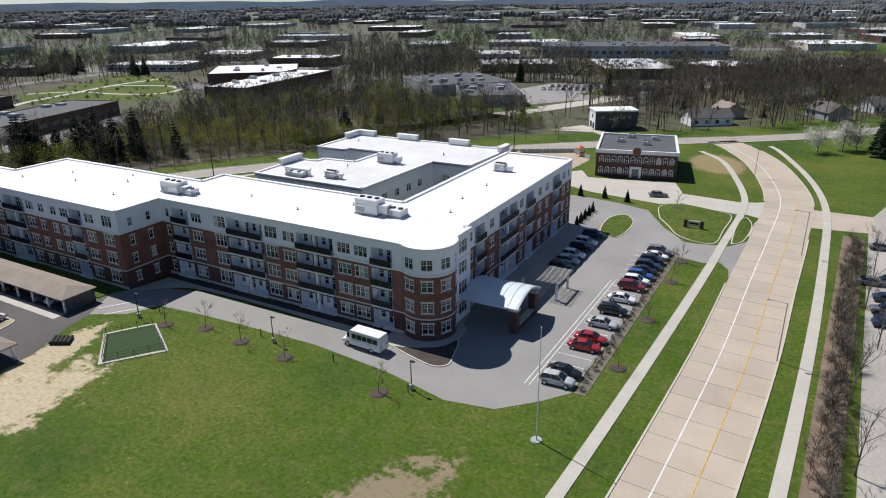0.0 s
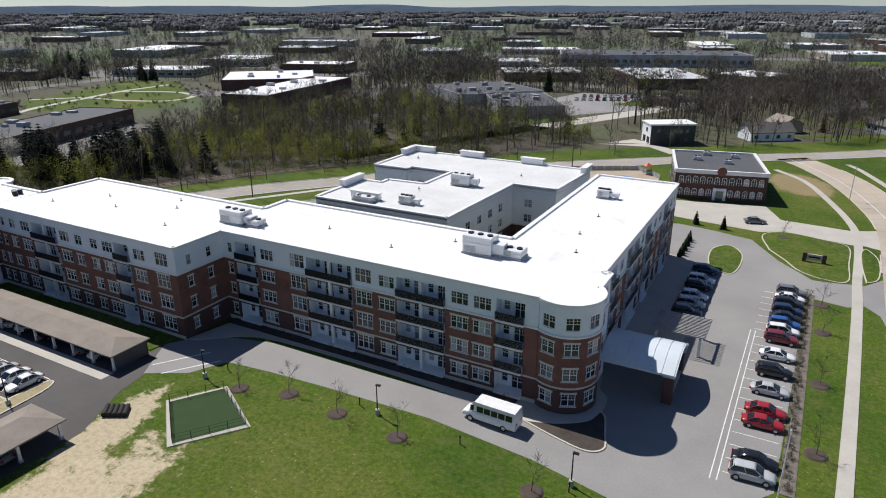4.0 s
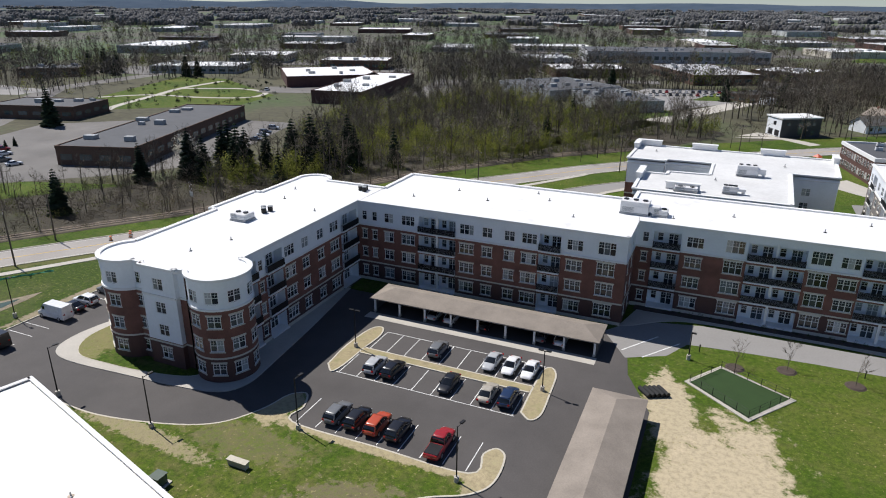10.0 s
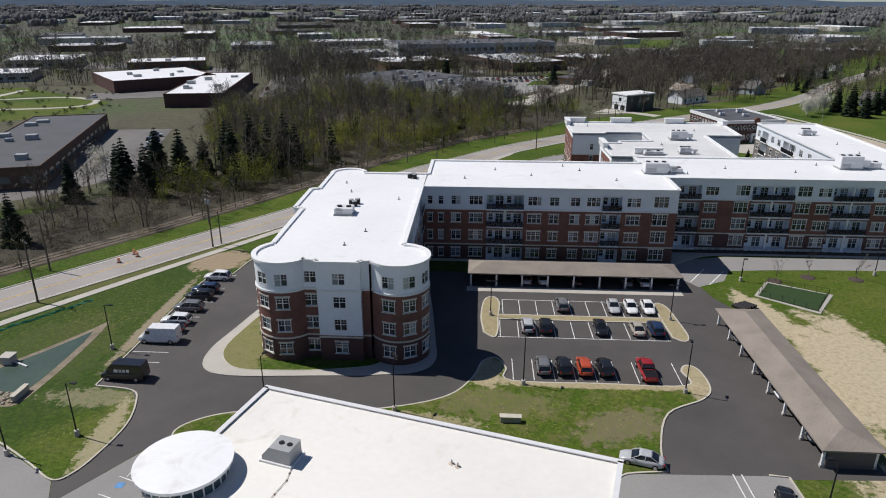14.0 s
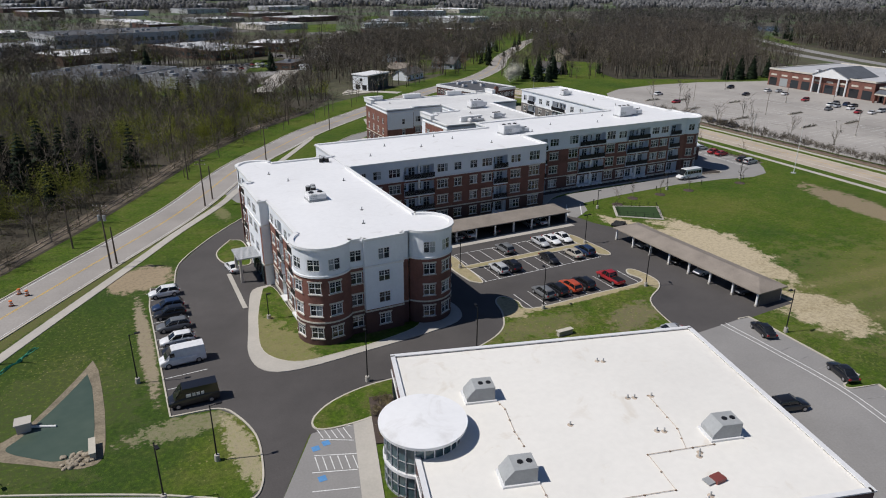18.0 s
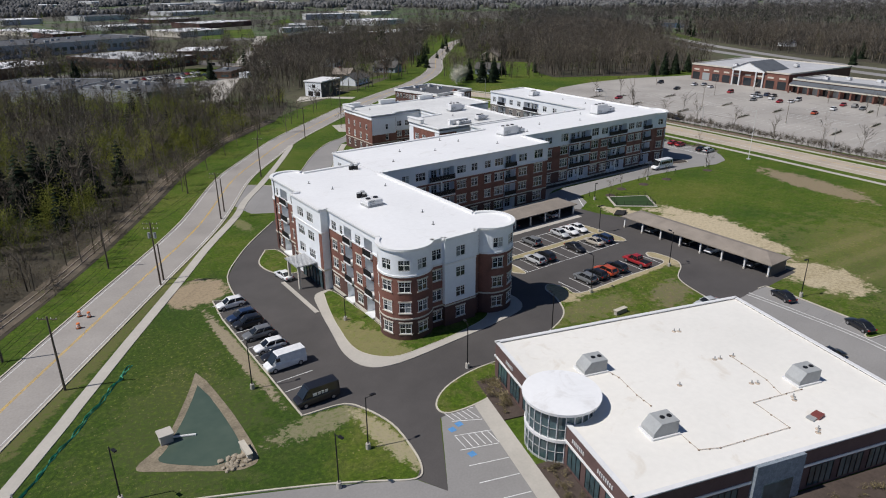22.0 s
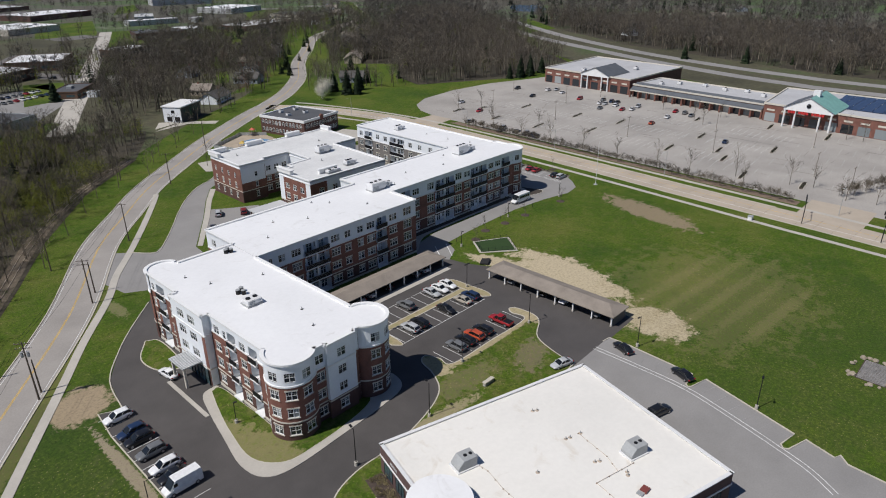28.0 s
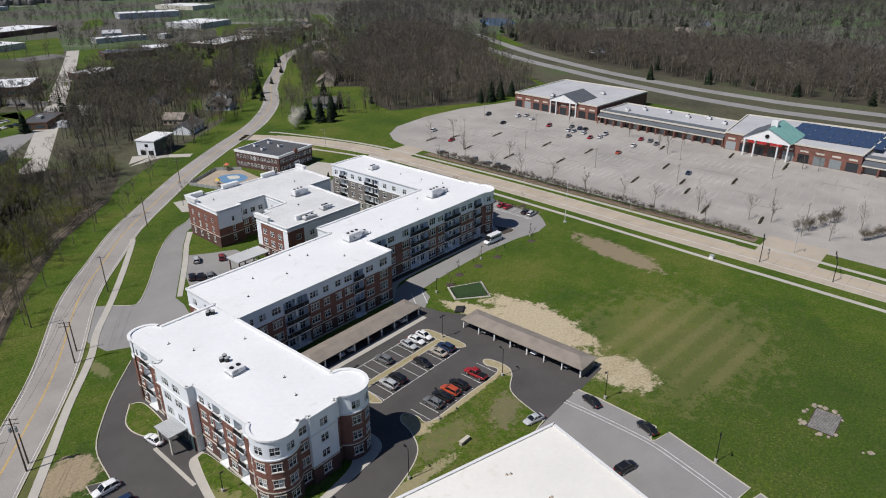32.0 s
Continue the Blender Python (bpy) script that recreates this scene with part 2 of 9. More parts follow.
M_ROOF = roof_mat("white_membrane_roof", (0.82, 0.82, 0.82), (0.55, 0.53, 0.50), 0.42)
M_ROOF_GREY = mat("grey_membrane_roof", (0.50, 0.505, 0.51), 0.7, var=0.07, big=0.12, small=1.5)
M_BRICK = mat("red_brick", (0.205, 0.09, 0.067), 0.85, var=0.26, big=0.5, small=7, bump=0.25)
M_BRICK_DK = mat("dark_red_brick", (0.105, 0.052, 0.043), 0.85, var=0.20, big=0.5, small=7, bump=0.25)
M_SIDING = mat("white_siding", (0.82, 0.845, 0.875), 0.6, var=0.05, big=0.3, small=3)
M_STONE = mat("cast_stone", (0.60, 0.56, 0.48), 0.8, var=0.1, big=0.6, small=5)
M_TRIM = mat("white_trim", (0.80, 0.80, 0.79), 0.5, var=0.04, big=0.5, small=4)
M_SHINGLE = mat("brown_shingles", (0.265, 0.228, 0.192), 0.9, var=0.18, big=0.3, small=6, bump=0.3)
M_METAL_WH = mat("white_painted_metal", (0.72, 0.72, 0.72), 0.4, var=0.06, big=0.6, small=3)
M_METAL_GR = mat("grey_painted_metal", (0.36, 0.37, 0.37), 0.45, var=0.1, big=0.8, small=4)
M_DARK = mat("black_painted_metal", (0.013, 0.013, 0.015), 0.5, var=0.2, big=1.0, small=5, spec=0.3)


def glass_mat(name, col, rough=0.08):
    m, t, b = nodes_of(name)
    n = noise_of(t, 0.35, 3, 0.6)
    t.links.new(ramp_of(t, n, [(0.35, shade(col, 0.6)), (0.7, shade(col, 1.6))]), b.inputs["Base Color"])
    b.inputs["Roughness"].default_value = rough
    b.inputs["Specular IOR Level"].default_value = 0.8
    return m


def pane_mat():
    """Window glass: mostly dark rooms, some with pale blinds behind."""
    m, t, b = nodes_of("window_glass")
    o = t.nodes.new("ShaderNodeObjectInfo")
    c = ramp_of(t, o.outputs["Random"], [(0.0, (0.010, 0.013, 0.017)), (0.55, (0.025, 0.032, 0.04)), (0.74, (0.07, 0.085, 0.095)), (0.88, (0.26, 0.29, 0.30)), (1.0, (0.46, 0.47, 0.46))])
    t.links.new(c, b.inputs["Base Color"])
    b.inputs["Roughness"].default_value = 0.12
    b.inputs["Specular IOR Level"].default_value = 0.7
    return m


M_GLASS = pane_mat()
M_GLASS_T = glass_mat("tinted_glass", (0.05, 0.085, 0.095))


# ---------------------------------------------------------------- mesh helpers
def link(name, bm, material, parent=None, label="", smooth=False):
    me = bpy.data.meshes.new(name)
    bm.normal_update()
    bm.to_mesh(me)
    bm.free()
    if smooth:
        me.shade_smooth()
    for mm in (material if isinstance(material, (list, tuple)) else [material]):
        me.materials.append(mm)
    ob = new(name, me)
    if parent is not None:
        under(ob, parent)
    if label:
        ob["label"] = label
    return ob


def under(ob, parent):
    """Hangs ob under parent where it stands."""
    ob.parent = parent
    ob.matrix_parent_inverse = parent.matrix_basis.inverted()
    return ob


def thing(name, label, category, at=(0, 0, 0), group=""):
    e = new(name)
    e.empty_display_size = 0.5
    e.location = at
    e.matrix_basis = Matrix.Translation(at)
    return tagged(e, label, category, group)


def part(name, bm, material, parent, label="", smooth=False):
    return link(name, bm, material, parent, label, smooth)


def again(ob, parent, m):
    """Another part on the same mesh."""
    o = bpy.data.objects.new(ob.name.split(".")[0], ob.data)
    scene.collection.objects.link(o)
    o.matrix_basis = m
    return under(o, parent)


def box(bm, x0, y0, z0, x1, y1, z1, mi=0, m=None):
    vs = [bm.verts.new(v) for v in ((x0, y0, z0), (x1, y0, z0), (x1, y1, z0), (x0, y1, z0), (x0, y0, z1), (x1, y0, z1), (x1, y1, z1), (x0, y1, z1))]
    if m is not None:
        for v in vs:
            v.co = m @ v.co
    for q in ((0, 3, 2, 1), (4, 5, 6, 7), (0, 1, 5, 4), (1, 2, 6, 5), (2, 3, 7, 6), (3, 0, 4, 7)):
        bm.faces.new([vs[i] for i in q]).material_index = mi
    return vs


def prism(bm, pts, z0, z1, mi=0, bottom=False):
    """An upright prism over a polygon, of either winding."""
    a = sum(p[0] * q[1] - q[0] * p[1] for p, q in zip(pts, pts[1:] + pts[:1]))
    if a < 0:
        pts = pts[::-1]
    lo = [bm.verts.new((p[0], p[1], z0)) for p in pts]
    hi = [bm.verts.new((p[0], p[1], z1)) for p in pts]
    bm.faces.new(hi).material_index = mi
    if bottom:
        bm.faces.new(lo[::-1]).material_index = mi
    n = len(pts)
    for i in range(n):
        bm.faces.new((lo[i], lo[(i + 1) % n], hi[(i + 1) % n], hi[i])).material_index = mi


def tube(bm, a, b, r0, r1, n=8, mi=0, caps=True):
    a, b = Vector(a), Vector(b)
    q = (b - a).to_track_quat("Z", "Y")
    ra = [bm.verts.new(a + q @ Vector((r0 * math.cos(k * math.tau / n), r0 * math.sin(k * math.tau / n), 0))) for k in range(n)]
    rb = [bm.verts.new(b + q @ Vector((r1 * math.cos(k * math.tau / n), r1 * math.sin(k * math.tau / n), 0))) for k in range(n)]
    for k in range(n):
        bm.faces.new((ra[k], ra[(k + 1) % n], rb[(k + 1) % n], rb[k])).material_index = mi
    if caps:
        bm.faces.new(rb).material_index = mi
        bm.faces.new(ra[::-1]).material_index = mi


def smooth_line(pts, per=8):
    """A Catmull-Rom line through the points."""
    out = []
    P = [Vector(p).to_2d() if len(p) > 2 else Vector(p) for p in pts]
    P = [2 * P[0] - P[1]] + P + [2 * P[-1] - P[-2]]
    for i in range(1, len(P) - 2):
        for k in range(per):
            u = k / per
            a, b, c, d = P[i - 1:i + 3]
            out.append(0.5 * (2 * b + (c - a) * u + (2 * a - 5 * b + 4 * c - d) * u * u + (3 * b - a - 3 * c + d) * u ** 3))
    out.append(P[-2])
    return out


def side_line(line, off):
    res = []
    for i, p in enumerate(line):
        d = (line[min(i + 1, len(line) - 1)] - line[max(i - 1, 0)]).normalized()
        res.append(p + Vector((-d.y, d.x)) * off)
    return res


def ribbon(bm, line, o0, o1, z0, z1, mi=0):
    """A strip with thickness along a line, from one offset to another (left is plus)."""
    A, B = side_line(line, o0), side_line(line, o1)
    rows = [[bm.verts.new((p.x, p.y, z)) for p, z in ((a, z0), (a, z1), (b, z1), (b, z0))] for a, b in zip(A, B)]
    for r, s in zip(rows, rows[1:]):
        for i in range(3):
            bm.faces.new((r[i], r[i + 1], s[i + 1], s[i])).material_index = mi
    bm.faces.new(rows[0]).material_index = mi
    bm.faces.new(rows[-1][::-1]).material_index = mi


def flat_area(bm, pts, z, skirt=0.3):
    """A level area of any outline, with a skirt below its rim."""
    a = sum(p[0] * q[1] - q[0] * p[1] for p, q in zip(pts, pts[1:] + pts[:1]))
    pts = list(pts) if a > 0 else list(pts)[::-1]
    hi = [bm.verts.new((p[0], p[1], z)) for p in pts]
    for tri in tessellate_polygon([[Vector((p[0], p[1], 0)) for p in pts]]):
        try:
            f = bm.faces.new([hi[i] for i in tri])
        except ValueError:
            continue
        f.normal_update()
        if f.normal.z < 0:
            f.normal_flip()
    if skirt:
        lo = [bm.verts.new((p[0], p[1], z - skirt)) for p in pts]
        n = len(pts)
        for i in range(n):
            bm.faces.new((lo[i], lo[(i + 1) % n], hi[(i + 1) % n], hi[i]))


def surface(name, pts, z, material, label="", curve=False, parent=None):
    bm = bmesh.new()
    if curve:
        pts = [tuple(p) for p in smooth_line(list(pts) + [pts[0]], 5)[:-1]]
    flat_area(bm, pts, z)
    ob = link(name, bm, material, parent, label)
    if parent is None:
        tagged(ob, kind="structure", label=label)
    return ob


# ---------------------------------------------------------------- ground, roads, pavements
bm = bmesh.new()
bmesh.ops.create_circle(bm, cap_ends=True, segments=96, radius=4700)
ground = tagged(link("ground", bm, M_GRASS), "mown spring grass with bare sandy patches", kind="structure")

NORTH_LINE = smooth_line([(-420, -229), (-320, -96), (-261, -15), (-224, 35), (-199.6, 67.8), (-176.8, 98.6), (-157.6, 131.2), (-141, 152), (-125.4, 170.4), (-101, 193), (-79, 212.5), (-46, 238), (-18, 257.5), (5, 277), (34.5, 309), (69, 357), (110, 404), (166, 468), (250, 532), (335, 595), (372, 632), (459, 752), (578, 921)], 8)
EAST_LINE = smooth_line([(-36, -500), (-20, -220), (-13.6, -60), (-10.6, -2), (-9.0, 32), (-6.9, 60), (-4.9, 92), (-4.0, 121), (-3.1, 146), (-2.6, 176), (-6.3, 199), (-13, 222), (-22, 240), (-28, 248)], 8)
FAR_LINE = smooth_line([(-160, 180), (-108, 295), (-36, 453), (70, 690), (417, 1496)], 8)
surface("rough_ground_north", [tuple(p) for p in side_line(NORTH_LINE, 21)[40:120]] + [(-60, 420), (80, 700), (-60, 760), (-420, 640), (-700, 300), (-720, -60)], 0.004, M_ROUGH, "rough olive ground under woods and works")
surface("rough_ground_houses", [(-30, 290), (10, 316), (110, 440), (240, 560), (350, 640), (420, 640), (330, 480), (230, 300), (170, 215), (66, 228), (30, 246), (0, 262), (34, 300), (20, 300)], 0.006, M_GRASS, "garden lawns among houses")
bm = bmesh.new()
ribbon(bm, NORTH_LINE, -4.85, 4.85, -0.3, 0.02)
road_north = tagged(link("road_north", bm, M_ROAD_N), "worn grey concrete two-lane road", kind="structure")
bm = bmesh.new()
ribbon(bm, EAST_LINE, -5.4, 5.4, -0.3, 0.02)
road_east = tagged(link("road_east", bm, M_JOINT), "tan concrete slab road with a turning lane", kind="structure")
bm = bmesh.new()
ribbon(bm, FAR_LINE, -5.5, 5.5, -0.3, 0.03)
tagged(link("road_far", bm, M_WALK), "pale straight road through the woods", kind="structure")
bm = bmesh.new()
ribbon(bm, smooth_line([(240, -420), (236, 0), (240, 80), (257, 155), (286, 230), (350, 345), (486, 530), (770, 860)], 8), -5.5, 5.5, -0.3, 0.02)
ribbon(bm, smooth_line([(212, -420), (208, 0), (211, 75), (227, 140), (254, 212), (318, 345), (456, 540), (742, 880)], 8), -5.5, 5.5, -0.3, 0.02)
surface("highway_verge", [(158, -300), (262, -260), (260, 10), (259, 68), (284, 150), (306, 233), (372, 345), (330, 345), (232, 262), (204, 216), (190, 190), (184, 120), (158, 40)], 0.006, M_ROUGH, "dull olive verge and bank beside the highway")
tagged(link("highway", bm, M_ASPHALT_OLD), "dual carriageway beyond the shops", kind="structure")


def paint(name, rows, z, material):
    """Painted lines: each (x0, y0, x1, y1, width)."""
    bm = bmesh.new()
    for x0, y0, x1, y1, w in rows:
        d = Vector((x1 - x0, y1 - y0)).normalized() * 0.5 * w
        n = Vector((-d.y, d.x))
        q = [(x0 - n.x, y0 - n.y), (x1 - n.x, y1 - n.y), (x1 + n.x, y1 + n.y), (x0 + n.x, y0 + n.y)]
        prism(bm, q, z - 0.01, z)
    return tagged(link(name, bm, material), name.replace("_", " ") + " on the asphalt", kind="structure")


def line_paint(name, line, offs, z, material, dash=None):
    bm = bmesh.new()
    for o, w in offs:
        pts = line
        if dash:
            k = 0
            while k + 1 < len(pts):
                if (k // dash) % 2 == 0:
                    ribbon(bm, pts[k:k + 2], o - w / 2, o + w / 2, z - 0.01, z)
                k += 1
        else:
            ribbon(bm, pts, o - w / 2, o + w / 2, z - 0.01, z)
    return tagged(link(name, bm, material), name.replace("_", " ") + " on the road", kind="structure")


line_paint("yellow_lines_north", NORTH_LINE, [(0.12, 0.12), (-0.12, 0.12)], 0.03, M_YELLOWP)
line_paint("white_edge_north", NORTH_LINE, [(4.3, 0.1), (-4.3, 0.1)], 0.03, M_WHITEP)
line_paint("yellow_line_east", EAST_LINE, [(-1.75, 0.13)], 0.058, M_YELLOWP)
line_paint("white_lane_line_east", EAST_LINE, [(1.85, 0.16)], 0.058, M_WHITEP)

# kerbs
bm = bmesh.new()
for line, o in ((NORTH_LINE, 4.95), (NORTH_LINE, -4.95)):
    ribbon(bm, line, o - 0.12, o + 0.12, -0.3, 0.13)
tagged(link("kerb_north", bm, M_KERB), "concrete kerb along the road", kind="structure")
bm = bmesh.new()
for o in (5.5, -5.5):
    for lo_, hi_ in ((-500, 118), (143, 158), (175, 236)) if o > 0 else ((-500, -18), (5, 150), (173, 236)):
        ribbon(bm, [p for p in EAST_LINE if lo_ <= p.y <= hi_], o - 0.12, o + 0.12, -0.3, 0.13)
tagged(link("kerb_east", bm, M_KERB), "concrete kerb along the slab road", kind="structure")

bm = bmesh.new()
ribbon(bm, smooth_line([(-218.5, 21.7), (-213.6, 18.8), (-209.4, 16.5), (-199, 11.6), (-190.5, 7.3), (-185.8, 4.5), (-182.1, 2.3), (-180.5, 3.7), (-179.6, 7.3), (-179.2, 12.1), (-180.3, 16.6), (-182.1, 19.2), (-187.3, 20.0)], 4), -0.1, 0.1, -0.2, 0.14)
ribbon(bm, [Vector(p) for p in ((-187.4, 20.0), (-187.0, 51.4), (-186.2, 58.9), (-182.8, 57.1))], -0.1, 0.1, -0.2, 0.14)
ribbon(bm, smooth_line([(-182.7, 57), (-180.8, 67.3), (-175.5, 76), (-170.2, 82.8), (-162.2, 91.6)], 4), -0.1, 0.1, -0.2, 0.14)
tagged(link("kerb_west_lot", bm, M_KERB), "pale concrete kerb round the west lot", kind="structure")

# pavements
bm = bmesh.new()
ribbon(bm, smooth_line([(-260, -34), (-217, 28), (-209.7, 38.9), (-200.2, 53.2), (-187.4, 72), (-179, 84.6), (-168, 99.6), (-161.6, 110.5), (-152.8, 122.6), (-141.2, 139.6), (-130, 157), (-127.6, 161.4)], 6), -0.85, 0.85, -0.2, 0.1)
tagged(link("pavement_north", bm, M_WALK), "concrete pavement beside the road", kind="structure")
bm = bmesh.new()
ribbon(bm, smooth_line([(-31, -150), (-22.7, -20), (-21.6, 0), (-19.6, 25), (-16.9, 60), (-14.6, 98), (-13.2, 126), (-12.8, 139), (-11.9, 160), (-12.6, 176), (-17, 196), (-23.2, 216), (-31.4, 228)], 6), -0.8, 0.8, -0.2, 0.09)
ribbon(bm, smooth_line([(-8, -120), (-1.0, 0), (0.8, 32), (2.5, 63), (3.5, 81), (4.7, 108), (5.5, 140), (5.7, 167), (4.1, 187), (-0.1, 209), (-8.1, 237), (-12, 246)], 6), -0.8, 0.8, -0.2, 0.09)
tagged(link("pavement_east", bm, M_WALK), "concrete pavements along the slab road", kind="structure")

W_LOT = [(-104.5, 65), (-99.5, 58), (-98.5, 52), (-94.6, 44), (-94.6, 7.2), (-104, 6.8), (-112, 6.2), (-128, 8), (-165, 8), (-173.8, 9.6), (-180.4, -1.2), (-182.1, 2.3), (-180.5, 3.7), (-179.6, 7.3), (-179.2, 12.1), (-180.3, 16.6), (-182.1, 19.2), (-187.4, 20.0), (-187, 51.4), (-186.2, 58.8), (-182.7, 57), (-180.8, 67.3), (-175.5, 76), (-170.2, 82.8), (-162.2, 91.6), (-158.5, 96), (-150, 104), (-146, 90), (-147, 61), (-103.5, 61)]
surface("parking_lot_west", W_LOT, 0.012, M_ASPHALT, "fresh black asphalt parking lot")
DRIVE = [(-105, 65.4), (-99.6, 56.5), (-94.2, 59.5), (-91.8, 64.2), (-84.7, 65.0), (-75, 65.6), (-60, 66), (-46, 64.6), (-36, 62.4), (-29.5, 63.6), (-25, 68), (-22.3, 71.5), (-20.6, 127.6), (-14.6, 126.2), (-12, 128), (-10.0, 124.8), (-9.0, 118), (-7.0, 118), (-7.0, 144), (-8.6, 142.5), (-11.6, 138), (-17.7, 136.6), (-20, 136.6), (-26, 144.5), (-31.7, 155.3), (-39.8, 158), (-50, 160), (-60, 158), (-60, 120), (-50, 72), (-70, 71.5), (-90, 71.5), (-98, 69.5)]
surface("drive", DRIVE, 0.016, M_ASPHALT_OLD, "grey asphalt drive and front parking")
surface("pavement_carport", [(-140, 52.6), (-103.2, 52.6), (-103.2, 54.6), (-140, 54.6)], 0.03, M_WALK, "pale concrete strip before the carport")
surface("drive_north", [(-164, 100), (-150, 92), (-143, 97), (-140.1, 107), (-139.6, 112.4), (-127.8, 130.2), (-119.8, 143.4), (-112.7, 153.5), (-106, 158), (-98, 164), (-96, 172), (-100, 170), (-107.3, 162.6), (-114.6, 158.2), (-122.7, 150.3), (-130.6, 140.2), (-137.2, 130.6), (-144.6, 120.6), (-148.7, 116.8), (-153.2, 121.7), (-158, 126), (-166, 112)], 0.018, M_ASPHALT_OLD, "grey asphalt drive behind the building")
surface("parking_north", [(-128.7, 127.9), (-123.0, 135.6), (-117, 131.5), (-110.5, 128), (-110.5, 104), (-138, 104)], 0.02, M_ASPHALT_OLD, "small grey parking bay behind the building")
surface("patio_north", [(-100.8, 183.9), (-104, 172), (-97, 166), (-92, 172), (-90, 182)], 0.05, M_WALK, "pale concrete apron beside the road")
surface("pavement_north_drive", [(-139.0, 112.6), (-138.0, 111.6), (-126.0, 129.6), (-118.2, 142.4), (-111.6, 151.6), (-112.8, 153.0), (-119.2, 143.8), (-127.2, 130.8)], 0.1, M_WALK, "concrete pavement beside the rear drive")
bm = bmesh.new()
ribbon(bm, smooth_line([(-153.4, 121.9), (-148.7, 116.8), (-144.6, 120.6), (-137.2, 130.6), (-130.6, 140.2), (-122.7, 150.3), (-114.6, 158.2), (-107.3, 162.4), (-100, 170)], 4), -0.1, 0.1, -0.2, 0.14)
tagged(link("kerb_north_drive", bm, M_KERB), "pale concrete kerb of the rear drive", kind="structure")

surface("office_lot_west", [(-180.4, -1.2), (-173.6, 9.6), (-167.0, 10.4), (-178, -26), (-196, -60), (-250, -60), (-236, 12), (-226, 17.5), (-218.5, 21.2), (-213.6, 18.6), (-209.4, 16.3), (-190.5, 7.1), (-185.8, 4.3), (-182.1, 2.1)], 0.02, M_ASPHALT_OLD, "grey parking lot beside the office building")
ELOT = [(-107.1, 7.2), (-105.2, 7.0), (-105.1, 2.5), (-106.0, -10.9), (-109.8, -11.3), (-110.3, -11.9), (-109.8, -12.5), (-105.9, -13.4), (-110.9, -30.3), (-114.8, -29.4), (-115.7, -30.1), (-115.2, -30.9), (-111.1, -32.2), (-112.5, -36.7), (-111.3, -37.2), (-112.8, -38.6), (-113.4, -46), (-117, -62)]
surface("office_lot_east", [(-126.5, 6.6)] + ELOT + [(-176, -62), (-166, -24), (-132, -28)], 0.02, M_ASPHALT_OLD, "grey parking lot behind the office building")
bm = bmesh.new()
ribbon(bm, [Vector(p) for p in ELOT], -0.02, 0.2, -0.2, 0.14)
tagged(link("kerb_office_east", bm, M_KERB), "pale kerb with notched islands along the lot", kind="structure")
surface("brick_office_drive", [(-56, 168), (-48.6, 164.7), (-30.5, 161.8), (-25.8, 164.8), (-13.2, 161.4), (-10.6, 162), (-7, 160), (-6, 176), (-9.5, 173.6), (-13.2, 172), (-27, 173.6), (-31, 184), (-54, 179), (-58, 186), (-66, 178)], 0.02, M_WALK, "pale concrete forecourt of the brick office")
MALL_LOT = [(-6, -300), (140, -300), (140, 192), (124, 196), (97, 205), (66.8, 207), (40, 203), (26, 195), (18, 184), (14, 170), (9.5, 67)]
surface("parking_lot_mall", MALL_LOT, 0.014, mat("mall_lot_concrete", (0.37, 0.345, 0.315), 0.88, var=0.2, big=0.04, small=2), "wide pale concrete shopping parking lot")
r_ = random.Random(17)
paint("lot_tar_seams", [(x, y, x + r_.uniform(-0.8, 0.8), y + r_.uniform(3, 14), r_.uniform(0.12, 0.4)) for x, y in [(r_.uniform(18, 96), r_.uniform(-20, 176)) for _ in range(70)]] + [(x, y, x + r_.uniform(3, 10), y + r_.uniform(-0.6, 0.6), 0.14) for x, y in [(r_.uniform(18, 90), r_.uniform(-20, 176)) for _ in range(30)]], 0.024, mat("tar_seam", (0.2, 0.185, 0.17), 0.9))
paint("lot_stall_lines", [(x, y0 + 2.75 * j, x + 5.2, y0 + 2.75 * j + 0.3, 0.1) for x in (30, 35.4, 52, 57.4, 74, 79.4) for y0, n in ((30, 10), (66, 11), (104, 11), (140, 9)) for j in range(n)], 0.028, M_WHITEP)
for k, pts in enumerate(([(-6.5, -16), (10, -16), (10, 2), (-5.5, 2)], [(1, 158), (15, 160), (15, 173), (1, 173)])):
    surface("mall_entrance", pts, 0.022, M_CONC_TAN, "concrete entrance to the shopping lot")
surface("mulch_bed", [(1.2, 4), (5.4, 4), (7.9, 67), (12.7, 154), (8.8, 156), (4.4, 65)], 0.05, mat("bark_mulch", (0.20, 0.145, 0.105), 0.95, var=0.3, big=0.6, small=5, bump=0.4), "brown mulch bed under the bare hedge")

# parking stall lines
SY = [(-133.2 + 2.74 * k, 24.6, -133.2 + 2.74 * k, 30.0, 0.11) for k in range(9)]
D1 = [(-134.6 + 2.74 * k, 36.4, -134.6 + 2.74 * k, 41.8, 0.11) for k in range(10)]
D2 = [(-134.0 + 2.74 * k, 44.0, -134.0 + 2.74 * k, 49.4, 0.11) for k in range(10)]
WR = [(-187.0, 23.4 + 2.78 * k, -181.8, 23.4 + 2.78 * k, 0.11) for k in range(13)]
paint("stall_lines_west", SY + D1 + D2 + WR + [(-135, 36.4, -109.6, 36.4, 0.11), (-134, 49.4, -109.4, 49.4, 0.11)], 0.03, M_WHITEP)
FR = [(-27.4, 72.6 + 2.72 * k, -22.4, 72.6 + 2.72 * k, 0.11) for k in range(21)]
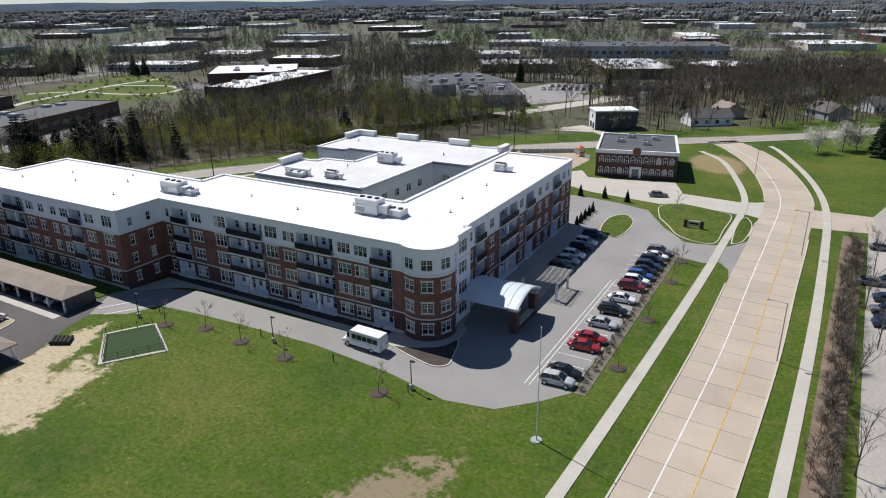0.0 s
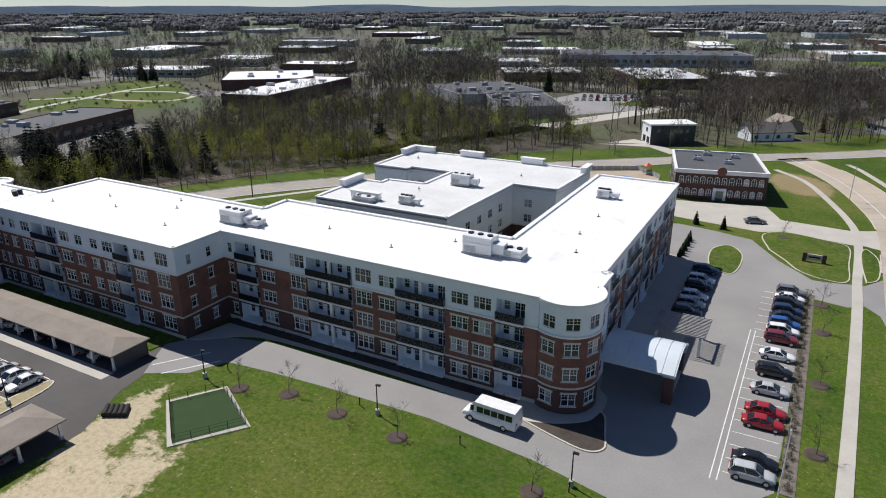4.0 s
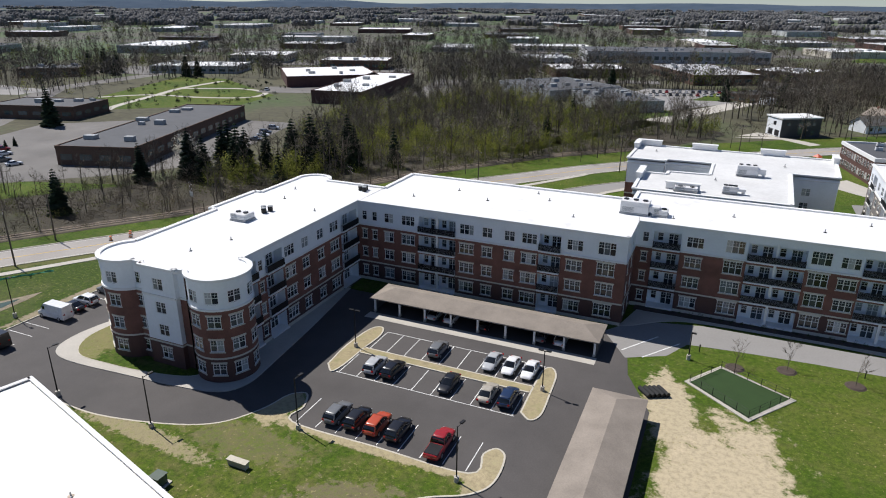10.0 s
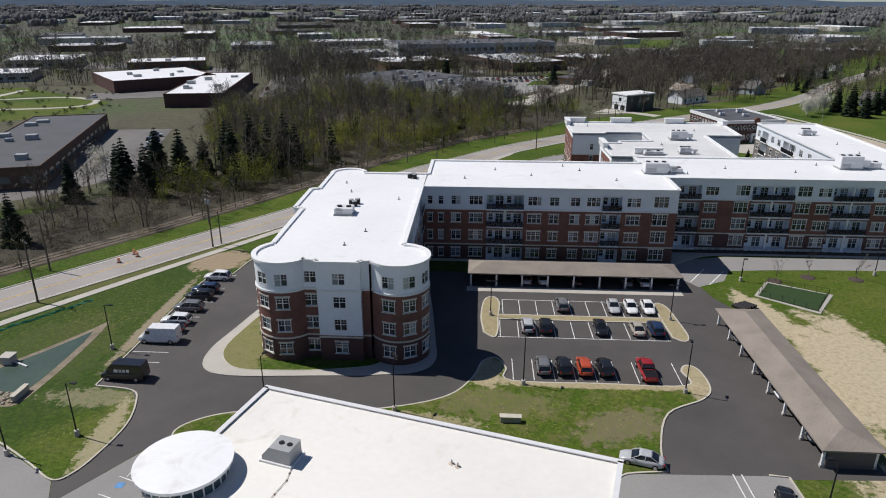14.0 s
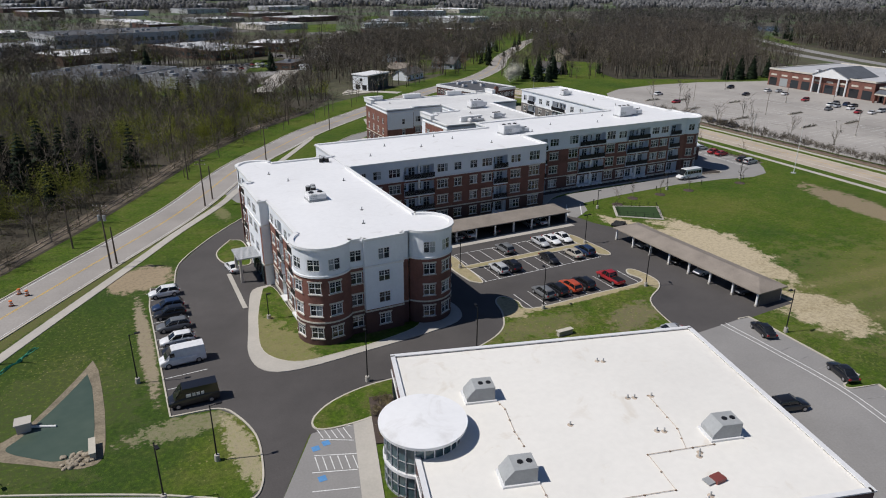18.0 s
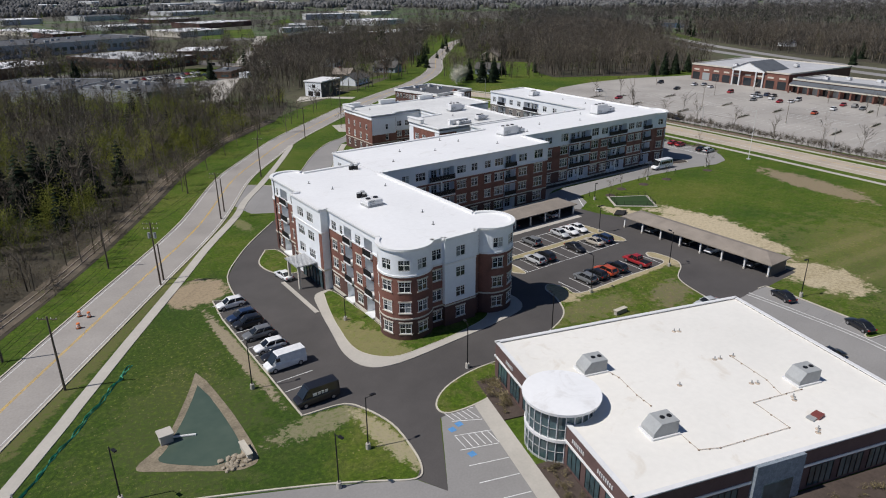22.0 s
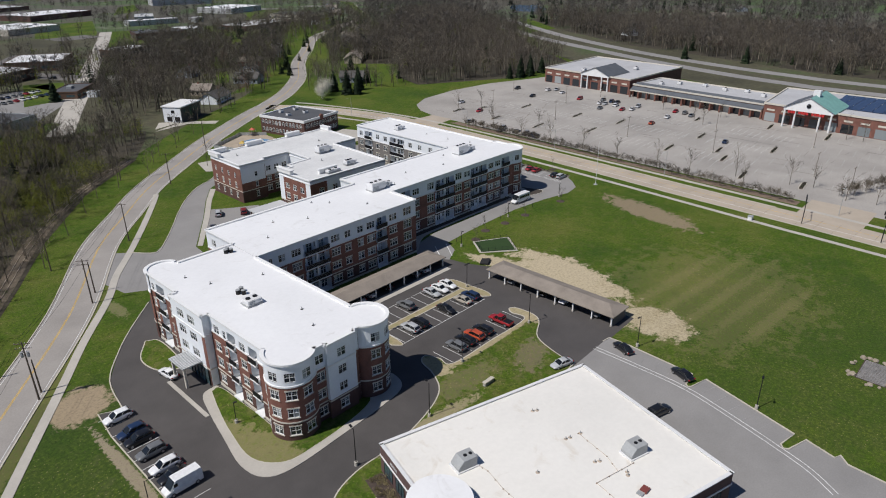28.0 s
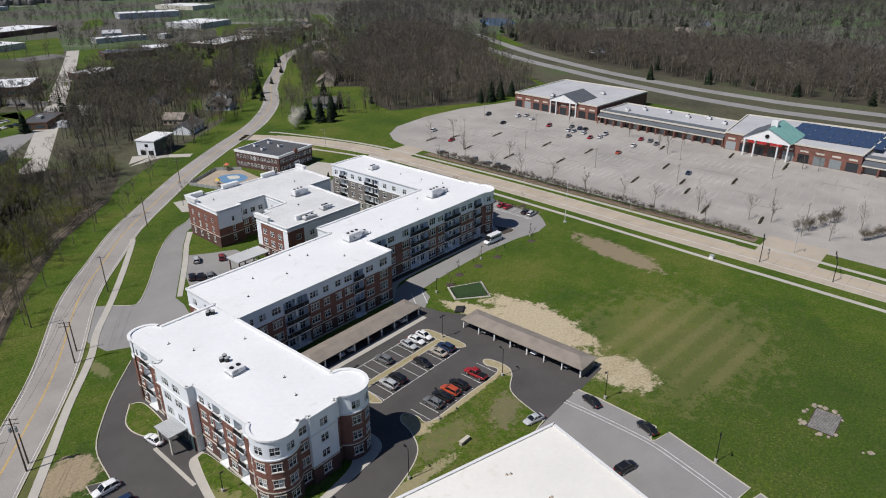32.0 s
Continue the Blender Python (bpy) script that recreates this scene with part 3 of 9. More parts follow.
paint("stall_lines_front", FR + [(-27.8, 70.8, -27.2, 110, 0.12), (-28.5, 70.8, -27.9, 110, 0.12)], 0.03, M_WHITEP)
paint("crosswalk_lines", [(-100.4, 58.6, -96, 65, 0.2), (-97.4, 57.6, -92.8, 64, 0.2)], 0.032, M_WHITEP)
hatch = [(-173.4 + 0.45 * k - 1.1, 8.6 - 1.1 * k, -168.4 + 0.1 * k, 9.4 - 1.3 * k, 0.11) for k in range(3)]
hc = [(-172.6, 10.4, -169.1, 9.0, 0.11), (-173.0, 8.2, -169.7, 6.4, 0.11), (-174.4, 5.8, -169.9, 4.0, 0.11), (-175.4, 3.3, -171.0, 1.7, 0.11), (-176.2, 0.6, -171.7, -0.9, 0.11), (-177.0, -2.2, -172.5, -3.6, 0.11), (-177.8, -5.0, -173.3, -6.4, 0.11), (-178.6, -7.8, -174.1, -9.2, 0.11)]
paint("stall_lines_office", hc + [(-174.4 + 0.75 * k, 5.6 - 0.3 * k, -174.6 + 0.75 * k, 3.3 - 0.28 * k, 0.1) for k in range(6)] + [(-172.8 + 0.7 * k, 10.3 - 0.3 * k, -172.6 + 0.7 * k, 8.2 - 0.34 * k, 0.1) for k in range(5)], 0.04, M_WHITEP)
M_BLUEP = mat("blue_paint", (0.10, 0.28, 0.55), 0.7)
bm = bmesh.new()
for x, y in ((-172.6, 7.3), (-173.9, 6.9), (-174.7, 2.0)):
    box(bm, x - 0.42, y - 0.42, 0.03, x + 0.42, y + 0.42, 0.04)
tagged(link("blue_stall_symbols", bm, M_BLUEP), "blue painted symbols on the stalls", kind="structure")
LANE_E = smooth_line([(-110.4, 7.3), (-110.4, -0.9), (-110.9, -11.4), (-112.9, -19.6), (-116.0, -29.6), (-118.0, -34.9), (-120.6, -39)], 5)
line_paint("lane_lines_office_east", LANE_E, [(0.45, 0.13), (-0.45, 0.13)], 0.04, M_WHITEP)
paint("stall_lines_office_east", [(-106.0 - 0.02 * k, 3.6 - 2.74 * k, -109.6 - 0.02 * k, 3.4 - 2.74 * k, 0.1) for k in range(5)] + [(-106.9 - 0.82 * k, -15.6 - 2.74 * k, -110.6 - 0.82 * k, -14.5 - 2.74 * k, 0.1) for k in range(5)], 0.04, mat("faded_white_paint", (0.32, 0.31, 0.30), 0.8, var=0.3, big=0.2, small=6))
rows = []
for gx in (22, 38, 54, 70, 86):
    for k in range(52):
        rows.append((gx, -80 + 5.0 * k, gx + 9.5, -78.8 + 5.0 * k, 0.12))
paint("stall_lines_mall", rows, 0.03, mat("worn_white_paint", (0.48, 0.47, 0.44), 0.8, var=0.3, big=0.2, small=6))


# ---------------------------------------------------------------- kerbed islands and lawns
def island(name, pts, top_mat, label, curve=True, kerb=0.22, z=0.13):
    if curve:
        line = smooth_line(list(pts) + [pts[0]], 5)[:-1]
    else:
        line = [Vector(p) for p in pts]
    a = sum(p.x * q.y - q.x * p.y for p, q in zip(line, line[1:] + line[:1]))
    if a < 0:
        line = line[::-1]
    inner = []
    n = len(line)
    for i, p in enumerate(line):
        d = (line[(i + 1) % n] - line[i - 1]).normalized()
        inner.append(p + Vector((-d.y, d.x)) * kerb)
    bm = bmesh.new()
    lo = [bm.verts.new((p.x, p.y, -0.2)) for p in line]
    hi = [bm.verts.new((p.x, p.y, z)) for p in line]
    ih = [bm.verts.new((p.x, p.y, z)) for p in inner]
    for i in range(n):
        j = (i + 1) % n
        bm.faces.new((lo[i], lo[j], hi[j], hi[i]))
        bm.faces.new((hi[i], hi[j], ih[j], ih[i]))
    k = tagged(link(name, bm, M_KERB), label, kind="structure")
    bm = bmesh.new()
    flat_area(bm, [(p.x, p.y) for p in inner], z - 0.005, 0)
    part("island_top", bm, top_mat, k)
    return k


M_STRAW = mat("dry_grass_straw", (0.36, 0.30, 0.175), 0.95, var=0.25, big=0.5, small=4, bump=0.3, col2=(0.22, 0.22, 0.09))
M_LAWN = grass_mat("lawn", [((-172, 30, 4, 12, 10, 0.9), (0.30, 0.26, 0.13), 0.7), ((-136, 19, 8, 3, 0, 1.0), (0.26, 0.21, 0.13), 0.5), ((-121, 15, 6, 3, 20, 0.9), (0.24, 0.19, 0.13), 0.65), ((-150, 15.5, 12, 1.4, -5, 0.8), (0.38, 0.32, 0.2), 0.8), ((-122, 24.0, 16, 1.2, 0, 0.5), (0.42, 0.35, 0.22), 0.9), ((-109, 22, 1.6, 8, 25, 0.6), (0.42, 0.35, 0.22), 0.85), ((-109, 26.5, 2.4, 4.5, 0, 0.5), (0.42, 0.35, 0.22), 0.9), ((-137, 27, 2.6, 4.5, 0, 0.5), (0.42, 0.35, 0.22), 0.9)], dry=0.75)
M_TURF = mat("artificial_turf", (0.024, 0.055, 0.012), 0.95, var=0.1, big=0.5, small=9)
island("island_median", [(-134.8, 42.1), (-122, 42.0), (-109.5, 42.0), (-109.2, 43.8), (-122, 43.8), (-134.8, 43.8)], M_STRAW, "kerbed strawy island between parking rows", curve=False)
island("island_nose", [(-137.2, 37.6), (-135.6, 36.0), (-134.9, 38), (-134.7, 43), (-134.4, 48), (-135.4, 50.4), (-137.0, 49), (-137.6, 43)], M_STRAW, "kerbed strawy island at the row's end")
island("island_nose_east", [(-109.2, 37.4), (-107.6, 36.2), (-106.6, 38), (-106.8, 43), (-107.2, 47.6), (-108.4, 49.4), (-109.4, 48), (-109.4, 43)], M_STRAW, "kerbed strawy island at the row's end")
island("lawn_south_lot", [(-117.5, 7.2), (-117.3, 11), (-114.8, 17.8), (-109.6, 21.2), (-107.8, 24), (-108.0, 28.4), (-109.4, 29.6), (-110.6, 28), (-110.9, 24.4), (-122, 24.3), (-133.5, 24.4), (-134.0, 27.5), (-135.4, 30.2), (-137.4, 29), (-138.6, 25), (-141.5, 20.6), (-147, 17.9), (-156, 15.9), (-164, 15.9), (-169.5, 14.6), (-172.8, 12), (-172.2, 9.6), (-166, 9.4), (-160, 12), (-128, 5), (-122, 6.6)], M_LAWN, "kerbed rough lawn between the lots")
island("lawn_west_wing", [(-170.2, 76), (-173.8, 70), (-173.2, 64), (-169.5, 61.6), (-168.2, 66), (-168, 74)], M_LAWN, "small kerbed lawn by the entrance")
island("lawn_west_front", [(-169.6, 50.5), (-171.4, 45), (-173.2, 38), (-174.2, 30), (-171, 25.4), (-165, 25.0), (-158, 25.6), (-152, 27.2), (-152, 30), (-166, 30), (-167.4, 40), (-167.8, 50)], M_LAWN, "kerbed lawn along the west wing", kerb=0.1, z=0.14)
M_MULCH0 = mat("dark_bed_soil", (0.06, 0.048, 0.04), 0.95, var=0.3, big=0.6, small=5)
M_PAD = M_WALK
surface("pavement_west_wing", [tuple(p) for p in smooth_line([(-168, 51.5), (-171.2, 50.6), (-173.0, 45), (-174.8, 37), (-176.2, 30), (-175.2, 25.2), (-171, 23.4), (-160.8, 23.9), (-152, 24.6), (-146, 25.8), (-143.8, 29), (-144.2, 35), (-145.2, 44), (-146, 50), (-147.2, 58), (-148.2, 62), (-150, 50), (-152, 34), (-160, 30), (-167, 33), (-168, 45)], 4)], 0.11, M_PAD, "curving concrete pavement round the west wing")
surface("lawn_middle", [(-148, 61.2), (-104.2, 61.2), (-103.6, 64), (-102, 66.2), (-148, 66.2)], 0.12, M_LAWN, "narrow lawn behind the carport")
surface("pavement_entry", [tuple(p) for p in smooth_line([(-102.2, 66), (-100, 67.2), (-96, 70.4), (-90, 72.2), (-72, 72.4), (-56, 71.6), (-48, 71.2), (-42.6, 74), (-42, 80), (-43.6, 82.4), (-44.4, 86), (-46, 84), (-50, 75.2), (-100, 75.2)], 4)], 0.11, M_PAD, "concrete pavement along the front")
M_MULCH = mat("dark_mulch", (0.075, 0.055, 0.045), 0.95, var=0.3, big=0.6, small=5)
surface("planting_bed", [(-101, 73.2), (-52, 73.2), (-52, 75.1), (-101, 75.1)], 0.14, M_MULCH, "dark mulch bed at the foot of the facade")
island("island_entrance", [(-50, 71), (-45.5, 69.6), (-41.4, 68.8), (-39.6, 70.2), (-40.2, 73), (-41.2, 76.4), (-42.2, 77), (-43, 74.6), (-46, 72.4)], M_MULCH0, "small kerbed bed at the entrance drive")
surface("pavement_east_front", [(-45.5, 92), (-40.6, 94), (-36.4, 97), (-36.4, 108.6), (-39.4, 109), (-40.4, 136), (-45.4, 138)], 0.11, M_PAD, "concrete terrace and pavement by the east front")
island("island_east_end", [(-37.4, 134), (-33.4, 132.4), (-32.2, 138), (-32.6, 145), (-35.4, 149.2), (-38.2, 146), (-38.4, 140)], M_LAWN, "kerbed lawn island at the end of the row")
island("lawn_corner", [(-11.4, 139.2), (-9.2, 142.6), (-8.6, 153.4), (-10.4, 159.6), (-11.6, 157), (-11.8, 148)], M_LAWN, "small kerbed lawn between pavement and road")
island("lawn_sign", [(-28.1, 150.4), (-25.1, 145.5), (-22.2, 140.2), (-17.7, 137.5), (-14.2, 138.6), (-13.8, 148), (-13.6, 159.4), (-17.9, 162.2), (-25.8, 164), (-30, 159.6)], M_LAWN, "kerbed lawn with a low sign")
# hedge strip and lawn beside the front row
surface("mulch_strip", [(-22.0, 71.6), (-20.4, 71.6), (-19.4, 129), (-20.9, 129.4)], 0.06, mat("grey_mulch", (0.17, 0.145, 0.12), 0.95, var=0.3, big=0.8, small=5), "mulch strip with low shrubs")
# small fenced dog run
PEN = [(-90.6, 53.3), (-86.9, 58.8), (-78.6, 54.3), (-83.4, 47.6)]
surface("dog_run_border", [(-91.3, 53.3), (-87.0, 59.5), (-77.8, 54.3), (-83.4, 46.8)], 0.1, M_WALK, "concrete border of the fenced turf")
surface("dog_run_turf", PEN, 0.13, M_TURF, "dark artificial turf in a fenced pen")
# pond in the western lawn
surface("pond_bank", [tuple(p) for p in smooth_line([(-195.2, 38), (-197.4, 33.6), (-202.3, 25.4), (-206.4, 22), (-204.6, 20.0), (-201.7, 18.0), (-198.6, 15.8), (-196.4, 14.8), (-194.6, 16), (-194.2, 23.4), (-194.3, 29.3), (-194.6, 35)], 5)], 0.03, mat("bare_bank_soil", (0.24, 0.20, 0.14), 0.95, var=0.35, big=0.5, small=4), "bare soil bank of a small pond")
m, t, b = nodes_of("pond_water")
t.links.new(ramp_of(t, noise_of(t, 0.2, 3), [(0.3, (0.055, 0.085, 0.066)), (0.7, (0.085, 0.115, 0.088))]), b.inputs["Base Color"])
b.inputs["Roughness"].default_value = 0.25
b.inputs["Specular IOR Level"].default_value = 0.3
M_WATER = m
surface("pond_water", [tuple(p) for p in smooth_line([(-195.9, 34.6), (-197.6, 31.4), (-199.8, 27.7), (-202.6, 23.6), (-204.0, 21.6), (-201.0, 18.6), (-198.9, 17.2), (-196.4, 17.4), (-195.5, 19.5), (-195.3, 24.8), (-195.4, 31.0)], 5)], 0.045, M_WATER, "shallow green pond water")
surface("traffic_strip", [(-174.0, 44.4), (-173.3, 44.4), (-173.1, 59.0), (-173.8, 59.0)], 0.16, M_WALK, "long narrow concrete kerb strip in the drive")
# ---------------------------------------------------------------- windows, balconies, facades
LIB = {}
TOP = 14.8
FLOORS = (0.45, 3.9, 7.25, 10.65)


def library(key, make):
    if key not in LIB:
        LIB[key] = make()
    return LIB[key]


def mesh_only(name, bm, mats):
    me = bpy.data.meshes.new(name)
    bm.normal_update()
    bm.to_mesh(me)
    bm.free()
    for m in mats:
        me.materials.append(m)
    return me


def place(name, me, m, parent, label=""):
    o = new(name, me)
    o.matrix_basis = m
    if label:
        o["label"] = label
    return under(o, parent)


def frame_mesh(cols, w, h, stone, dark=False):
    """A window frame of some sashes; local x along the wall, y outwards, z up from the sill."""
    bm = bmesh.new()
    t = 0.08
    for x in (-w / 2, w / 2 - t):
        box(bm, x, -0.14, 0, x + t, -0.02, h)
    for z in (0, h - t):
        box(bm, -w / 2, -0.14, z, w / 2, -0.02, z + t)
    for k in range(1, cols):
        x = -w / 2 + k * w / cols
        box(bm, x - 0.055, -0.13, t, x + 0.055, -0.03, h - t)
    for k in range(cols):
        x0 = -w / 2 + k * w / cols
        box(bm, x0 + 0.06, -0.12, h * 0.52 - 0.035, x0 + w / cols - 0.06, -0.05, h * 0.52 + 0.035)
        xm = x0 + w / cols / 2
        box(bm, xm - 0.014, -0.115, h * 0.52, xm + 0.014, -0.07, h - t)
        box(bm, x0 + 0.06, -0.115, h * 0.76 - 0.013, x0 + w / cols - 0.06, -0.07, h * 0.76 + 0.013)
    if stone:
        box(bm, -w / 2 - 0.16, -0.05, -0.14, w / 2 + 0.16, 0.09, 0.0, 1)
        box(bm, -w / 2 - 0.16, -0.05, h, w / 2 + 0.16, 0.06, h + 0.24, 1)
    return mesh_only("window_frame", bm, [M_DARK if dark else M_TRIM, M_STONE])


def pane_mesh(w, h):
    bm = bmesh.new()
    box(bm, -w / 2, -0.115, 0, w / 2, -0.095, h)
    return mesh_only("pane", bm, [M_GLASS])


def window(parent, m, cols, w, h, stone, dark=False):
    f = place("window", library(("f", cols, w, h, stone, dark), lambda: frame_mesh(cols, w, h, stone, dark)), m, parent)
    pw = w / cols - 0.06
    pm = library(("p", round(pw, 2), h), lambda: pane_mesh(pw, h - 0.06))
    for k in range(cols):
        place("pane", pm, m @ Matrix.Translation((-w / 2 + (k + 0.5) * w / cols, 0, 0.03)), f)
    return f


def railing_mesh(w, d):
    bm = bmesh.new()
    for z in (0.12, 1.05):
        box(bm, -w / 2, d - 0.05, z, w / 2, d, z + 0.05)
        for s in (-w / 2, w / 2 - 0.05):
            box(bm, s, 0, z, s + 0.05, d, z + 0.05)
    return mesh_only("railing", bm, [M_DARK])


def bars_mesh(w, d):
    bm = bmesh.new()
    n = int(w / 0.125)
    for k in range(n + 1):
        x = -w / 2 + k * w / n
        box(bm, x - 0.052, d - 0.04, 0.12, x + 0.052, d - 0.015, 1.08)
    for k in range(1, n + 1):
        if k % int(max(2, 2.0 / 0.125)) == 0:
            x = -w / 2 + k * w / n
            box(bm, x - 0.03, d - 0.055, 0.0, x + 0.03, d + 0.002, 1.14)
    return mesh_only("baluster_infill", bm, [M_DARK])


def slab_mesh(w, d):
    bm = bmesh.new()
    box(bm, -w / 2, -1.6, -0.2, w / 2, d, 0.04)
    return mesh_only("balcony", bm, [M_TRIM])


def balcony(parent, m, w, bays, ground):
    """A recessed balcony: slab, railing, posts and the glazed doors behind."""
    s = place("balcony", library(("s", w), lambda: slab_mesh(w, 0.45)), m, parent)
    if not ground:
        place("railing", library(("r", w), lambda: railing_mesh(w - 0.06, 0.42)), m, s)
        tagged(place("baluster_infill", library(("rb", w), lambda: bars_mesh(w - 0.06, 0.42)), m, s), kind="stuff")
    bw = w / bays
    for k in range(bays):
        x = -w / 2 + (k + 0.5) * bw
        q = m @ Matrix.Translation((x - bw * 0.2, -1.42, 0.05))
        dm = library(("door", ground), lambda: frame_mesh(2, 1.7 if ground else 1.5, 2.1, False))
        place("balcony_door", dm, q, s)
        pm = library(("pd", ground), lambda: pane_mesh(1.6 if ground else 1.4, 2.05))
        place("pane", pm, q @ Matrix.Translation((0, 0, 0.03)), s)
        q2 = m @ Matrix.Translation((x + bw * 0.28, -1.42, 0.75))
        place("window_frame", library(("bw",), lambda: frame_mesh(1, 0.9, 1.4, False)), q2, s)
        place("pane", library(("pb",), lambda: pane_mesh(0.84, 1.34)), q2 @ Matrix.Translation((0, 0, 0.03)), s)
        if k:
            bm_key = ("post", ground)

            def post():
                b = bmesh.new()
                box(b, -0.2, -0.35, 0, 0.2, 0.05, 3.1)
                return mesh_only("post", b, [M_TRIM])
            place("post", library(bm_key, post), m @ Matrix.Translation((x - bw / 2, 0, 0.04)), s)
    return s


def straight(p0, p1):
    p0, p1 = Vector(p0), Vector(p1)
    d = (p1 - p0).normalized()
    n = Vector((d.y, -d.x))

    def P(u, off, z):
        q = p0 + d * u + n * off
        return Vector((q.x, q.y, z))

    def M(u, z):
        q = P(u, 0, z)
        return Matrix(((d.x, n.x, 0, q.x), (d.y, n.y, 0, q.y), (0, 0, 1, q.z), (0, 0, 0, 1)))
    # local y is outwards: mirror-free because x, y, z stay right-handed with x reversed
    def M2(u, z):
        q = P(u, 0, z)
        return Matrix(((-d.x, n.x, 0, q.x), (-d.y, n.y, 0, q.y), (0, 0, 1, q.z), (0, 0, 0, 1)))
    return P, M2, (p1 - p0).length


def bent(c, r, a0, a1):
    """A round wall from angle a0 to a1 (degrees, anticlockwise), outwards from the centre."""
    a0, a1 = radians(a0), radians(a1)

    def P(u, off, z):
        a = a0 + u / r
        return Vector((c[0] + (r + off) * math.cos(a), c[1] + (r + off) * math.sin(a), z))

    def M2(u, z):
        a = a0 + u / r
        q = P(u, -0.06, z)
        n = (math.cos(a), math.sin(a))
        d = (-n[1], n[0])
        return Matrix(((-d[0], n[0], 0, q.x), (-d[1], n[1], 0, q.y), (0, 0, 1, q.z), (0, 0, 0, 1)))
    return P, M2, r * (a1 - a0)


KIND = {"W1": (1, 0.95, 1.65), "W2": (2, 1.75, 1.7), "W3": (3, 2.5, 1.75), "W3b": (3, 2.7, 2.1)}


def strip(parent, P, L, us, d0, d1, z0, z1, material, name):
    bm = bmesh.new()
    rows = [[bm.verts.new(P(u, d, z)) for d, z in ((d0, z0), (d1, z0), (d1, z1), (d0, z1))] for u in us]
    for a, b in zip(rows, rows[1:]):
        for i in range(4):
            bm.faces.new((a[i], b[i], b[(i + 1) % 4], a[(i + 1) % 4]))
    bm.faces.new(rows[0][::-1])
    bm.faces.new(rows[-1])
    bmesh.ops.recalc_face_normals(bm, faces=bm.faces[:])
    return part(name, bm, material, parent)


def facade(parent, shape, holes=(), white=(), top=TOP, floors=FLOORS, curved=False, brick=0, bands=True, cap=True, sill=0.75, white_from=10.55, extra=()):
    """A wall with real openings. holes: (kind, u) or ("B", u0, u1, bays) on every floor; white: (u0, u1, z0) pale bays."""
    P, M, L = shape
    opens, wins, balcs = [], [], []
    for h in holes:
        for k, fz in enumerate(floors):
            if h[0] == "B":
                z0 = fz - (0.0 if k else 0.35)
                opens.append((h[1], h[2], max(0.1, z0), fz + 2.75, True))
                balcs.append((h[1], h[2], fz, h[3], k == 0))
            else:
                if len(h) > 2 and k not in h[2]:
                    continue
                c, w, hh = KIND[h[0]]
                z0 = fz + sill
                opens.append((h[1] - w / 2, h[1] + w / 2, z0, z0 + hh, False))
                wins.append((h[0], h[1], z0, k))
    us = {0.0, L} | {o[0] for o in opens} | {o[1] for o in opens} | {w[0] for w in white} | {w[1] for w in white}
    if curved:
        us |= {L * k / 24 for k in range(25)}
    us = sorted(u for u in us if 0 <= u <= L)
    zs = sorted({-0.2, top, white_from, 3.75} | {o[2] for o in opens} | {o[3] for o in opens} | {w[2] for w in white})
    bm = bmesh.new()
    for u0, u1 in zip(us, us[1:]):
        if u1 - u0 < 1e-4:
            continue
        um = (u0 + u1) / 2
        for z0, z1 in zip(zs, zs[1:]):
            if z1 - z0 < 1e-4 or z0 >= top:
                continue
            zm = (z0 + z1) / 2
            if any(o[0] < um < o[1] and o[2] < zm < o[3] for o in opens):
                continue
            mi = 2 if zm > white_from or any(w[0] < um < w[1] and zm > w[2] for w in white) else (1 if zm < 3.75 else 0)
            bm.faces.new([bm.verts.new(P(u, 0, z)) for u, z in ((u0, z0), (u1, z0), (u1, z1), (u0, z1))]).material_index = mi
    for o in opens:
        deep = -1.55 if o[4] else -0.2
        c = [(o[0], o[2]), (o[1], o[2]), (o[1], o[3]), (o[0], o[3])]
        for (ua, za), (ub, zb) in zip(c, c[1:] + c[:1]):
            bm.faces.new([bm.verts.new(P(u, d, z)) for u, d, z in ((ua, 0, za), (ua, deep, za), (ub, deep, zb), (ub, 0, zb))]).material_index = 2
        if o[4]:
            bm.faces.new([bm.verts.new(P(u, deep, z)) for u, z in c]).material_index = 2
    bmesh.ops.remove_doubles(bm, verts=bm.verts[:], dist=1e-4)
    bk = [(M_BRICK, M_BRICK_DK), (M_GREYBRICK, M_GREYBRICK)][brick]
    part("wall", bm, [bk[0], bk[1], M_SIDING], parent)
    su = [u for u in us] if curved else [0, L]
    if bands:
        strip(parent, P, L, su, 0.0, 0.12, white_from - 0.12, white_from + 0.16, M_TRIM, "cornice")
        if not any(h[0] == "B" for h in holes) or curved:
            strip(parent, P, L, su, 0.0, 0.07, 3.55, 3.78, M_STONE, "stone_band")
        else:
            cuts = sorted([(h[1], h[2]) for h in holes if h[0] == "B"])
            a = 0.0
            for c0, c1 in cuts + [(L, L)]:
                if c0 - a > 0.3:
                    strip(parent, P, L, [a, c0], 0.0, 0.07, 3.55, 3.78, M_STONE, "stone_band")
                    strip(parent, P, L, [a, c0], 0.0, 0.06, -0.1, 0.62, M_STONE, "plinth")
                a = c1
    if cap:
        strip(parent, P, L, su, -0.4, 0.28, top - 0.28, top + 0.06, M_TRIM, "parapet")
    for kind, u, z0, k in wins:
        c, w, hh = KIND[kind]
        whitish = k == len(floors) - 1 or any(a < u < b and z0 > z for a, b, z in white)
        window(parent, M(u, z0), c, w, hh, not whitish)
